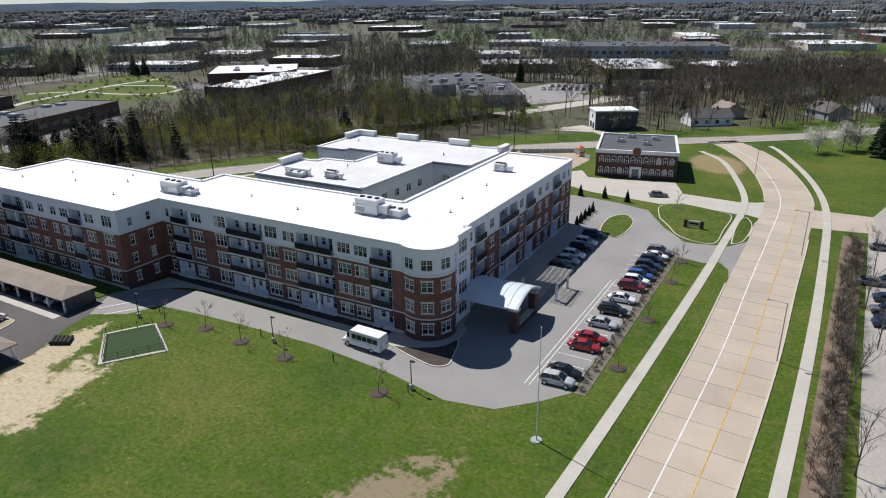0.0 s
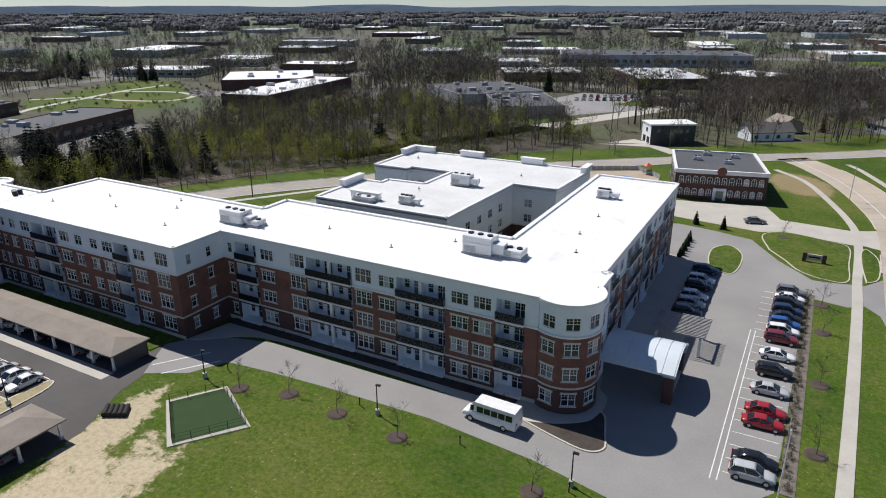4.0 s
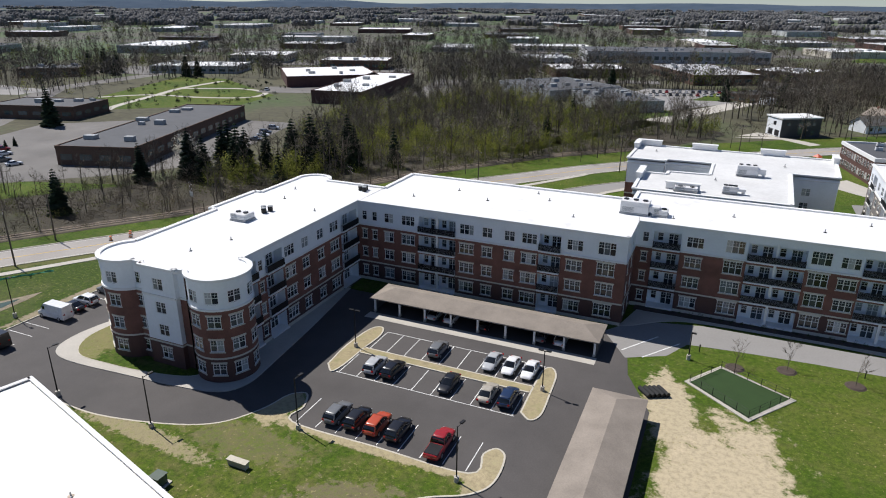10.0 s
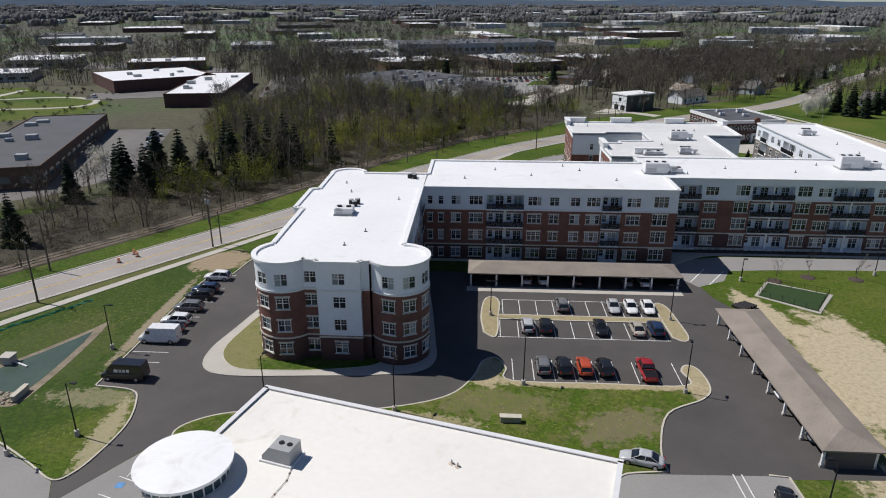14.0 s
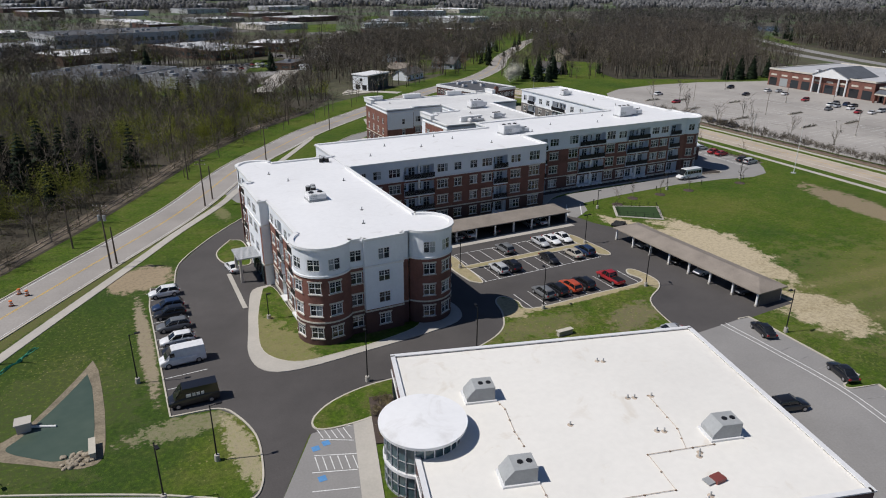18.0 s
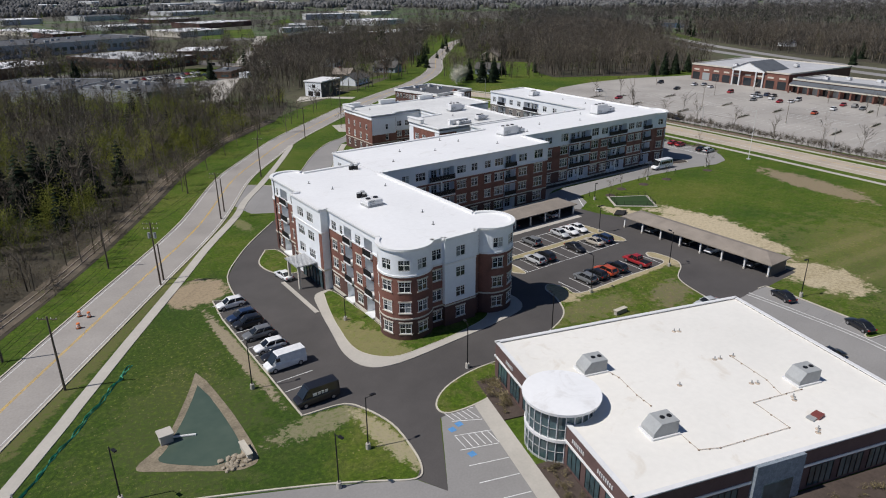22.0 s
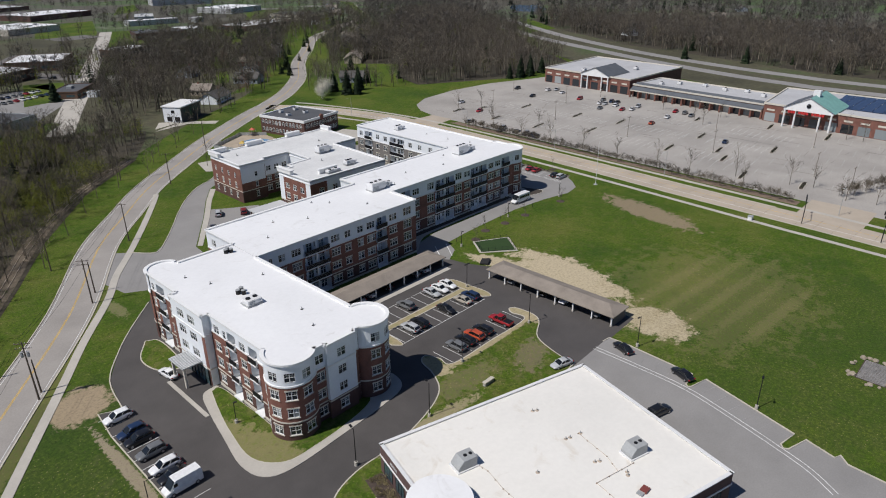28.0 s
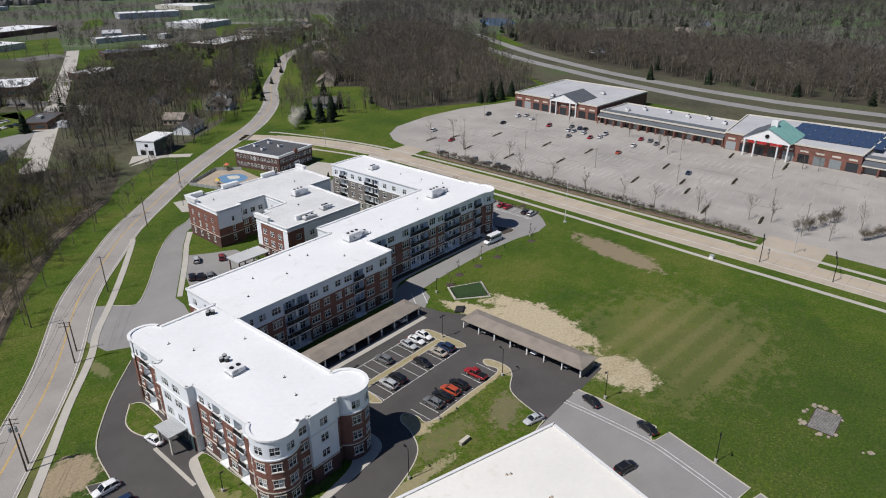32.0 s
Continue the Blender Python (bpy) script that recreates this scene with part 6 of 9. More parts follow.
rng = random.Random(5)
for k, (kind, col) in {1: ("suv", "grey"), 2: ("suv", "black"), 3: ("suv", "orange"), 4: ("suv", "black"), 6: ("pickup", "red")}.items():
    park(kind, col, -131.83 + 2.74 * k, 27.5 - (0.4 if kind == "pickup" else 0), 90 + rng.uniform(-1.5, 1.5))
for k, (kind, col, t_) in {1: ("suv", "silver", 90), 2: ("suv", "black", 90), 5: ("sedan", "black", -90), 7: ("sedan", "beige", 90), 8: ("suv", "navy", 90)}.items():
    park(kind, col, -133.2 + 2.74 * k, 39.2, t_ + rng.uniform(-1.5, 1.5))
for k, (kind, col, t_) in {3: ("suv", "grey", 90), 6: ("sedan", "silver", -90), 7: ("sedan", "white", -90), 8: ("sedan", "white", -90)}.items():
    park(kind, col, -132.6 + 2.74 * k, 46.8, t_ + rng.uniform(-1.5, 1.5))
for y, kind, col in ((54.9, "suv", "white"), (49.4, "suv", "navy"), (46.8, "suv", "black"), (42.4, "suv", "grey"), (37.8, "suv", "white"), (35.1, "sedan", "black"), (32.2, "van", "white"), (22.1, "van", "black")):
    park(kind, col, -184.4, y, 180 + rng.uniform(-1.5, 1.5))
park("sedan", "white", -172.5, 60.9, 97)
for y, kind, col in ((73.4, "suv", "silver"), (76.0, "sedan", "black"), (84.0, "sedan", "red"), (86.8, "sedan", "red"), (92.2, "sedan", "silver"), (97.4, "suv", "black"), (102.6, "sedan", "white"), (108.2, "suv", "maroon"), (111.0, "suv", "white"), (113.7, "suv", "blue"), (116.6, "sedan", "black"), (119.2, "suv", "navy"), (122.2, "suv", "black"), (125.0, "sedan", "white"), (127.8, "suv", "grey")):
    park(kind, col, -24.7 + 0.028 * (y - 71), y - 0.6, 2 + rng.uniform(-1.5, 1.5))
for y, kind, col in ((110.6, "suv", "black"), (114.2, "suv", "silver"), (117.6, "suv", "white"), (122.6, "suv", "black"), (125.6, "suv", "white"), (131.0, "suv", "navy")):
    park(kind, col, -37.6, y, 2 + rng.uniform(-1.5, 1.5))
park("minibus", "white", -53.2, 69.0, 178)
park("sedan", "grey", -32.2, 168.1, 20)
for x, y, col, t_ in ((-120.1, 8.6, "silver", 164), (-107.4, 2.7, "black", 70), (-107.9, -9.8, "black", 70), (-120.8, -11.6, "black", -16)):
    park("suv" if x < -120.5 else "sedan", col, x, y, t_)
for x, y, col in ((-123.3, 129.1, "silver"), (-117.2, 125.0, "maroon"), (-130.4, 119.5, "black"), (-128.6, 117.8, "black"), (-126.4, 116.3, "grey")):
    park("suv", col, x, y, 60)
for x, k in ((-129.5, "silver"), (-126.6, "white"), (-121, "black"), (-112, "grey"), (-109, "white")):
    park("sedan", k, x, 57.4, 90)
for y, k in ((36.5, "grey"), (27.5, "black"), (22.0, "white"), (13.5, "grey")):
    park("suv", k, -98.2, y, 180)
cols = ["white", "black", "grey", "silver", "navy", "red", "white", "grey"]
MALL_CARS = [(44.8, 180.7), (35.6, 160.7), (12.8, 129.1), (14.5, 117.1), (14.6, 111.8), (81.8, 162.5), (101, 165.7), (105, 162.8), (100, 155.5), (92.3, 139.5), (79.9, 119.9), (97.8, 128.8), (97.4, 123.4), (97.2, 120.2), (87.9, 106.7), (94.9, 107.3), (83.6, 86.2), (97.2, 88.7), (96.9, 83.7), (93.6, 79.2), (58, 48.8), (93.6, 181.5), (90, 126), (90, 123), (90, 117), (84, 110), (15.4, 149.7), (15.2, 130.3), (15.1, 122.3), (15, 113.9)]
for k, (x, y) in enumerate(MALL_CARS):
    park("sedan" if k % 3 else "suv", cols[(k * 5) % 8], x, y, 8 + 180 * (k % 2), far=True)
park("sedan", "orange", 67.9, 86.2, 8, far=True)

van_sign = thing("van_lettering", "pale lettering bars along a black van", "lettering", (-184.4, 21.0, 1.6))
for s in (-1, 1):
    for k in range(4):
        bm = bmesh.new()
        box(bm, -185.2 + 0.5 * k + (0.1 if k else -0.1), 22.1 + s * 1.03 - 0.015, 1.45, -184.82 + 0.5 * k + 0.08, 22.1 + s * 1.03 + 0.015, 1.85)
        part("bar", bm, M_WHITEP, van_sign)


# ---------------------------------------------------------------- lamps and poles
def lamp_post(x, y, h, arm=(0.9, 0.0), double=False, base=True, label="black lot lamp post on a concrete base", mat_=None, group="lot lamps"):
    th = thing("street_lamp", label, "lamp post", (x, y, 0), group=group)
    mt = mat_ or M_DARK
    if base:
        bm = bmesh.new()
        tube(bm, (x, y, 0), (x, y, 0.75), 0.3, 0.28, 12)
        part("base", bm, M_WALK, th)
    bm = bmesh.new()
    tube(bm, (x, y, 0.0), (x, y, h), 0.09, 0.06, 8)
    part("pole", bm, mt, th)
    for s in ((1, -1) if double else (1,)):
        bm = bmesh.new()
        tube(bm, (x, y, h - 0.15), (x + s * arm[0], y + s * arm[1], h), 0.04, 0.035, 6)
        part("arm", bm, mt, th)
        bm = bmesh.new()
        q = Matrix.Translation((x + s * arm[0], y + s * arm[1], h)) @ Matrix.Rotation(math.atan2(arm[1], arm[0]), 4, "Z")
        box(bm, -0.3, -0.17, -0.05, 0.35, 0.17, 0.08, 0, q)
        part("lamp_head", bm, mt, th)
    return th


for x, y, ax, ay in ((-111.5, 22.6, 0.2, 0.9), (-148.0, 16.6, 0.2, 0.9), (-132.0, 23.4, 0.2, 0.9), (-164.0, 16.8, 0.2, 0.9), (-183.8, 9.8, 0.9, 0), (-189.5, 6.0, 0.2, -0.9), (-208.8, 17.4, 0.3, -0.9), (-190.2, 29.5, 0.9, 0), (-104.2, 1.3, -0.9, 0), (-108.2, -23.3, -0.9, -0.2)):
    lamp_post(x, y, 7.0, (ax, ay))
for x, y in ((-136.0, 43.3), (-108.0, 43.2)):
    lamp_post(x, y, 6.0, (0.5, 0.0), True)
for x, y in ((-91.3, 59.7), (-66.0, 63.7), (-171.2, 39.3), (-41, 62.6)):
    lamp_post(x, y, 4.2, (0.25, 0.0), False, True, "short black drive lamp post by the lawn", group="drive lamps")
for x, y in ((0.4, 92.8), (1.6, 139.1), (0.4, 47), (0.6, -8), (-12.6, 200)):
    lamp_post(x, y, 9.0, (-2.2, 0.0), False, False, "tall galvanised street lamp beside the road", M_METAL_GR, "road lamps")
for x, y in ((47.8, 162.2), (46.1, 123.5), (40.3, 83.1), (40.6, 46.6), (34.5, 8.5), (24.6, -5), (80, 140), (76, 60), (74, 20), (88, 180)):
    lamp_post(x, y, 8.5, (0.9, 0.0), True, True, "tall bronze lamp post on the shopping lot", mat("bronze_metal", (0.16, 0.12, 0.09), 0.5) if "bronze_metal" not in bpy.data.materials else bpy.data.materials["bronze_metal"], "shopping lot lamps")

M_POLEWOOD = mat("pole_timber", (0.115, 0.09, 0.07), 0.9, var=0.25, big=1.0, small=6)


def utility_pole(x, y, h, arms=1, trans=False):
    th = thing("utility_pole", "dark timber utility pole beside the road", "pole", (x, y, 0), group="utility poles")
    bm = bmesh.new()
    tube(bm, (x, y, 0), (x, y, h), 0.17, 0.11, 8)
    part("pole", bm, M_POLEWOOD, th)
    d = Vector((-0.8, 0.6, 0))
    for k in range(arms):
        bm = bmesh.new()
        z = h - 0.4 - 0.9 * k
        a, b = Vector((x, y, z)) - d * 1.3, Vector((x, y, z)) + d * 1.3
        tube(bm, a, b, 0.07, 0.07, 6)
        ar = part("crossarm", bm, M_POLEWOOD, th)
        for u in (-1.2, -0.5, 0.5, 1.2):
            bm = bmesh.new()
            c = Vector((x, y, z)) + d * u
            tube(bm, c, c + Vector((0, 0, 0.25)), 0.05, 0.04, 6)
            part("insulator", bm, M_METAL_WH, ar)
    if trans:
        for u in (-0.5, 0.5):
            bm = bmesh.new()
            c = Vector((x, y, h - 3.0)) + d * u
            tube(bm, c, c + Vector((0, 0, 1.0)), 0.26, 0.26, 10)
            part("transformer", bm, M_METAL_GR, th)
    return th


POLES = [(-210.5, 43.8, 11, 1), (-191.6, 71.0, 12, 2), (-171.0, 100.6, 11, 2), (-150.0, 130.0, 11, 1), (-119.3, 167.8, 11, 1), (-87.2, 203.0, 11, 2), (-236, 10, 11, 1)]
for k, (x, y, h, a) in enumerate(POLES):
    utility_pole(x, y, h, a, k == 1)
for x, y, h in ((-216.7, 57, 10), (-197.7, 84.7, 9), (-171.4, 125.5, 9), (-129.2, 184.4, 9), (-168.6, 105.4, 8), (-190.6, 73, 7)):
    utility_pole(x, y, h, 0)
wires = thing("overhead_wires", "thin black overhead wires between the poles", "wires", (-190, 70, 9))
pl = sorted(POLES, key=lambda p: p[0])
for a, b in zip(pl, pl[1:]):
    for u in (-1.2, 0.5, 1.2):
        bm = bmesh.new()
        d = Vector((-0.8, 0.6, 0)) * u
        A, B = Vector((a[0], a[1], a[2] - 0.15)) + d, Vector((b[0], b[1], b[2] - 0.15)) + d
        side = Vector((-(B - A).y, (B - A).x, 0)).normalized() * 0.02
        rings = []
        for k in range(9):
            w = k / 8
            c = A.lerp(B, w) - Vector((0, 0, 0.8 * 4 * w * (1 - w)))
            rings.append([bm.verts.new(c + q) for q in (side, Vector((0, 0, 0.03)), -side)])
        for r0, r1 in zip(rings, rings[1:]):
            for i in range(3):
                bm.faces.new((r0[i], r0[(i + 1) % 3], r1[(i + 1) % 3], r1[i]))
        part("wire", bm, M_DARK, wires)

# flag pole without a flag, on the front lawn
fp = thing("flagpole", "slim bare metal flagpole on a round base", "flagpole", (-22.6, 60.3, 0))
bm = bmesh.new()
tube(bm, (-22.6, 60.3, 0), (-22.6, 60.3, 14.6), 0.09, 0.04, 10)
part("pole", bm, M_METAL_WH, fp)
bm = bmesh.new()
tube(bm, (-22.6, 60.3, 0), (-22.6, 60.3, 0.12), 0.7, 0.65, 20)
part("base", bm, M_METAL_GR, fp)
bm = bmesh.new()
tube(bm, (-22.6, 60.3, 14.6), (-22.6, 60.3, 14.8), 0.1, 0.02, 10)
part("finial", bm, M_METAL_WH, fp)
# ---------------------------------------------------------------- neighbouring buildings
def local(cx, cy, turn):
    return Matrix.Translation((cx, cy, 0)) @ Matrix.Rotation(radians(turn), 4, "Z")


def mpart(m, name, bm, material, parent, label=""):
    for v in bm.verts:
        v.co = m @ v.co
    return part(name, bm, material, parent, label)


M_TARROOF = mat("dark_flat_roof", (0.085, 0.088, 0.095), 0.85, var=0.15, big=0.15, small=2)
M_BROWNBRICK = mat("brown_brick", (0.125, 0.075, 0.052), 0.85, var=0.18, big=0.4, small=5)

# two-storey brick office with arched windows
bo = thing("brick_office", "two-storey dark brick office with white cornice and arched windows", "building", (-47, 196, 0))
bx0, by0, bx1, by1, bh = -58.0, 184.0, -36.0, 209.0, 7.6
BO_TURN = Matrix.Translation((-44.9, 196.5, 0)) @ Matrix.Rotation(radians(12.5), 4, "Z") @ Matrix.Translation((47, -196.5, 0))
bm = bmesh.new()
box(bm, bx0, by0, 0, bx1, by1, bh - 0.9)
part("wall", bm, M_BRICK_DK, bo)
bm = bmesh.new()
box(bm, bx0 + 0.4, by0 + 0.4, bh - 0.5, bx1 - 0.4, by1 - 0.4, bh - 0.35)
part("roof", bm, M_TARROOF, bo)
for a in ((bx0 - 0.25, by0 - 0.25, bx1 + 0.25, by0 + 0.4), (bx0 - 0.25, by1 - 0.4, bx1 + 0.25, by1 + 0.25), (bx0 - 0.25, by0 + 0.4, bx0 + 0.4, by1 - 0.4), (bx1 - 0.4, by0 + 0.4, bx1 + 0.25, by1 - 0.4)):
    bm = bmesh.new()
    box(bm, a[0], a[1], bh - 0.9, a[2], a[3], bh + 0.1)
    part("cornice", bm, M_TRIM, bo)
bm = bmesh.new()
tube(bm, (-47, by0 - 0.35, bh - 0.1), (-47, by0 + 0.3, bh - 0.1), 1.15, 1.15, 20)
part("round_gable", bm, M_BRICK, bo)


def arched_window():
    bm = bmesh.new()
    n = 8
    for r, y, mi in ((0.62, -0.05, 0), (0.5, -0.08, 1)):
        pts = [(-r, 0), (r, 0)] + [(r * math.cos(math.pi * k / n), 1.3 + r * math.sin(math.pi * k / n)) for k in range(n + 1)]
        bm.faces.new([bm.verts.new((px, y, pz)) for px, pz in pts]).material_index = mi
    box(bm, -0.03, -0.1, 0, 0.03, -0.06, 1.75)
    box(bm, -0.5, -0.1, 0.75, 0.5, -0.06, 0.82)
    return mesh_only("arched_window", bm, [M_TRIM, M_GLASS])


AW = arched_window()
for z in (0.9, 4.1):
    for k in range(12):
        if z < 1 and k in (5, 6):
            continue
        x = bx0 + 1.5 + k * 1.73
        place("arched_window", AW, pose(x, by0, z), bo)
    for k in range(12):
        place("arched_window", AW, pose(bx1, by0 + 2 + k * 1.95, z, 0, 0, 90), bo)
        place("arched_window", AW, pose(bx0, by0 + 2 + k * 1.95, z, 0, 0, -90), bo)
bm = bmesh.new()
box(bm, -48.6, by0 - 0.5, 0, -45.4, by0 + 0.1, 3.2)
dr = part("door_surround", bm, M_TRIM, bo)
bm = bmesh.new()
box(bm, -47.9, by0 - 0.56, 0.05, -46.1, by0 - 0.5, 2.5)
part("door", bm, M_GLASS_T, dr)
for x, y in ((-52, 198), (-44.5, 195), (-42, 203), (-49, 205)):
    q_ = BO_TURN @ Vector((x, y, bh - 0.35))
    rooftop_unit(q_, 1.8, 1.5, 1.1)
bo.matrix_basis = BO_TURN @ bo.matrix_basis

# dark modern house
gh = thing("modern_house", "dark grey boxy two-storey house with a white roof", "house", (-69, 257, 0))
gm = local(-73.4, 248.8, 31)
bm = bmesh.new()
box(bm, 0, 0, 0, 16, 9.5, 6.9)
mpart(gm, "wall", bm, mat("charcoal_siding", (0.045, 0.05, 0.055), 0.6), gh)
bm = bmesh.new()
box(bm, -0.4, -0.4, 6.9, 16.4, 9.9, 7.4)
mpart(gm, "roof", bm, M_TRIM, gh)
bm = bmesh.new()
box(bm, -0.12, 0.2, 0.1, -0.02, 9.3, 6.6)
mpart(gm, "white_end_wall", bm, M_SIDING, gh)
for x, z, w, h in ((2.0, 4.4, 1.4, 1.2), (6.8, 1.0, 1.8, 4.8), (9.2, 4.0, 2.2, 1.8), (12.2, 1.0, 1.2, 1.4), (12.4, 4.2, 1.2, 1.4)):
    bm = bmesh.new()
    box(bm, x, -0.08, z, x + w, -0.02, z + h)
    mpart(gm, "window", bm, M_GLASS_T, gh)
for y, z, w, h in ((1, 0.4, 2.6, 2.2), (5, 0.4, 2.6, 2.2), (3.4, 4.2, 1.6, 1.4)):
    bm = bmesh.new()
    box(bm, -0.2, y, z, -0.13, y + w, z + h)
    mpart(gm, "garage_door", bm, M_DARK, gh)
surface("house_drive", [(-88, 246), (-81, 257), (-76, 254), (-73, 245), (-64, 236), (-60, 240), (-69, 248), (-75, 250), (-90, 242)], 0.03, M_WALK, "pale concrete drive to the dark house")


# flat-roofed buildings further off
def flat_building(cx, cy, w, d, h, turn, wall, roof, label, units=3, bands=True, seed=0):
    r_ = random.Random(seed)
    th = thing("industrial_building", label, "building", (cx, cy, 0), group="flat-roofed buildings")
    m = local(cx, cy, turn)
    bm = bmesh.new()
    box(bm, -w / 2, -d / 2, 0, w / 2, d / 2, h)
    mpart(m, "wall", bm, wall, th)
    bm = bmesh.new()
    box(bm, -w / 2 + 0.3, -d / 2 + 0.3, h, w / 2 - 0.3, d / 2 - 0.3, h + 0.12)
    mpart(m, "roof", bm, roof, th)
    for a in ((-w / 2 - 0.1, -d / 2 - 0.1, w / 2 + 0.1, -d / 2 + 0.3), (-w / 2 - 0.1, d / 2 - 0.3, w / 2 + 0.1, d / 2 + 0.1), (-w / 2 - 0.1, -d / 2 + 0.3, -w / 2 + 0.3, d / 2 - 0.3), (w / 2 - 0.3, -d / 2 + 0.3, w / 2 + 0.1, d / 2 - 0.3)):
        bm = bmesh.new()
        box(bm, a[0], a[1], h - 0.3, a[2], a[3], h + 0.4)
        mpart(m, "parapet", bm, wall, th)
    if bands:
        n = max(3, int(w / 6))
        for k in range(n):
            for y in (-d / 2 - 0.06, d / 2 - 0.02):
                bm = bmesh.new()
                x = -w / 2 + (k + 0.5) * w / n
                box(bm, x - w / n * 0.3, y, h * 0.3, x + w / n * 0.3, y + 0.08, h * 0.62)
                mpart(m, "window", bm, M_GLASS_T, th)
        n = max(2, int(d / 6))
        for k in range(n):
            for x in (-w / 2 - 0.06, w / 2 - 0.02):
                bm = bmesh.new()
                y = -d / 2 + (k + 0.5) * d / n
                box(bm, x, y - d / n * 0.3, h * 0.3, x + 0.08, y + d / n * 0.3, h * 0.62)
                mpart(m, "window", bm, M_GLASS_T, th)
    for k in range(units):
        bm = bmesh.new()
        x, y = r_.uniform(-w * 0.42, w * 0.42), r_.uniform(-d * 0.38, d * 0.38)
        s = r_.uniform(1.0, 2.0)
        box(bm, x - s, y - s * 0.7, h + 0.1, x + s, y + s * 0.7, h + 0.1 + r_.uniform(0.9, 1.8))
        mpart(m, "roof_unit", bm, M_METAL_GR, th)
    return th


flat_building(-278.2, 149.2, 25, 87, 5.6, 18, M_BROWNBRICK, M_TARROOF, "long brown brick office with a dark flat roof", 8, True, 1)
flat_building(-364, 168, 40, 24, 5.2, 16, M_BROWNBRICK, M_TARROOF, "low brown office with a grey flat roof", 4, True, 2)
flat_building(-327, 331, 54, 56, 6.0, 40, M_BRICK_DK, M_ROOF, "red brick warehouse with a white flat roof", 5, False, 3)
flat_building(-277, 294, 26, 92, 6.0, 10, M_BRICK_DK, M_ROOF, "brick warehouse with a pale flat roof", 6, False, 4)
flat_building(-182, 338, 46, 50, 5.2, 50, M_METAL_GR, M_TARROOF, "grey low factory with a dark roof", 9, False, 5)
flat_building(-146, 306, 30, 48, 5.0, 32, M_METAL_GR, M_TARROOF, "grey low factory wing with a dark roof", 8, False, 6)
flat_building(-190, 446, 52, 40, 5.5, 28, M_BROWNBRICK, M_ROOF, "brown warehouse with a white flat roof", 4, False, 7)
flat_building(-114, 456, 44, 76, 6.0, 27, M_BROWNBRICK, M_ROOF_GREY, "brown brick office block with grey flat roof", 10, True, 8)
flat_building(-60, 478, 40, 34, 6.0, 60, M_BROWNBRICK, M_ROOF, "brown works with a pale roof", 5, True, 9)
flat_building(-150, 600, 150, 60, 9.0, 20, M_ROOF_GREY, M_TARROOF, "long grey two-storey office with banded windows", 12, True, 10)
surface("brown_office_lot", [(-330, 104), (-272, 82), (-247, 106), (-236, 128), (-256, 196), (-300, 190), (-345, 150)], 0.02, M_ASPHALT_MID, "grey parking round the brown office")
surface("factory_lot", [(-120, 300), (-84, 350), (-96, 392), (-140, 384), (-150, 340)], 0.02, M_ASPHALT_OLD, "grey factory parking")
bm = bmesh.new()
ribbon(bm, smooth_line([(-352, 186), (-360, 200), (-372, 235), (-382, 265), (-385, 302)], 5), -2, 2, 0.0, 0.03)
ribbon(bm, smooth_line([(-392, 216), (-375, 235), (-348, 238), (-326, 246), (-322, 258), (-330, 271), (-352, 276), (-380, 263)], 5), -1.6, 1.6, 0.0, 0.034)
tagged(link("memorial_lawn_path", bm, M_WALK), "pale paths winding through a lawn", kind="structure")
bm = bmesh.new()
ribbon(bm, smooth_line([(-330, 70), (-356, 128), (-392, 172), (-430, 215), (-444, 238), (-452, 306), (-470, 420)], 5), -7, 7, 0.0, 0.028)
tagged(link("office_park_road", bm, M_ASPHALT_MID), "pale road past the brown offices", kind="structure")
surface("office_park_lot", [(-429, 167), (-426, 186), (-368, 150), (-368, 131)], 0.034, M_ASPHALT_MID, "worn parking lot of an office park")
surface("office_park_lot_far", [(-519, 218), (-527, 234), (-464, 226), (-438, 226), (-436, 204), (-473, 191)], 0.04, M_ASPHALT_OLD, "pale parking lot of an office park")
flat_building(-505, 278, 36, 26, 5.5, 40, M_BROWNBRICK, M_TARROOF, "low brown office beyond a lawn", 3, True, 20)
for k in range(12):
    park("sedan" if k % 3 else "suv", cols[(k * 3) % 8], -424 + 4.6 * k, 170 - 2.75 * k + (k % 2) * 8, 58, far=True, z=0.05)
for k, (x, y) in enumerate(((-250, 168), (-252, 172), (-247, 160), (-255, 181), (-318, 112), (-311, 110), (-304, 106), (-296, 100), (-288, 98))):
    park("suv" if k % 2 else "sedan", cols[k % 8], x, y, 14 if k < 4 else 70, far=True)
for k in range(26):
    park("sedan", cols[(k * 3) % 8], -134 + (k % 13) * 3.4, 352 + (k // 13) * 14 + (k % 13) * 1.2, 100, far=True)

r_ = random.Random(21)
ROOFS = [M_ROOF, M_ROOF, M_ROOF_GREY, M_TARROOF, M_ROOF_GREY]
WALLS = [M_BROWNBRICK, M_METAL_GR, M_ROOF_GREY, M_STONE, M_BRICK_DK]
flat_building(-82, 358, 26, 14, 3.6, 50, M_BROWNBRICK, M_TARROOF, "low dark brick works beside the far road", 2, True, 11)
flat_building(139, 754, 44, 20, 6.0, 66, M_METAL_GR, M_ROOF_GREY, "pale metal works beside the far road", 3, False, 12)
flat_building(126, 708, 54, 15, 5.0, -4, M_ROOF_GREY, M_ROOF, "long white-roofed works beside the far road", 2, False, 13)
flat_building(75, 584, 44, 26, 5.5, -12, M_BRICK_DK, M_TARROOF, "dark-roofed works beside the far road", 5, True, 14)
flat_building(110, 596, 24, 26, 5.0, -12, M_METAL_GR, M_ROOF, "white-roofed works beside the far road", 3, False, 15)
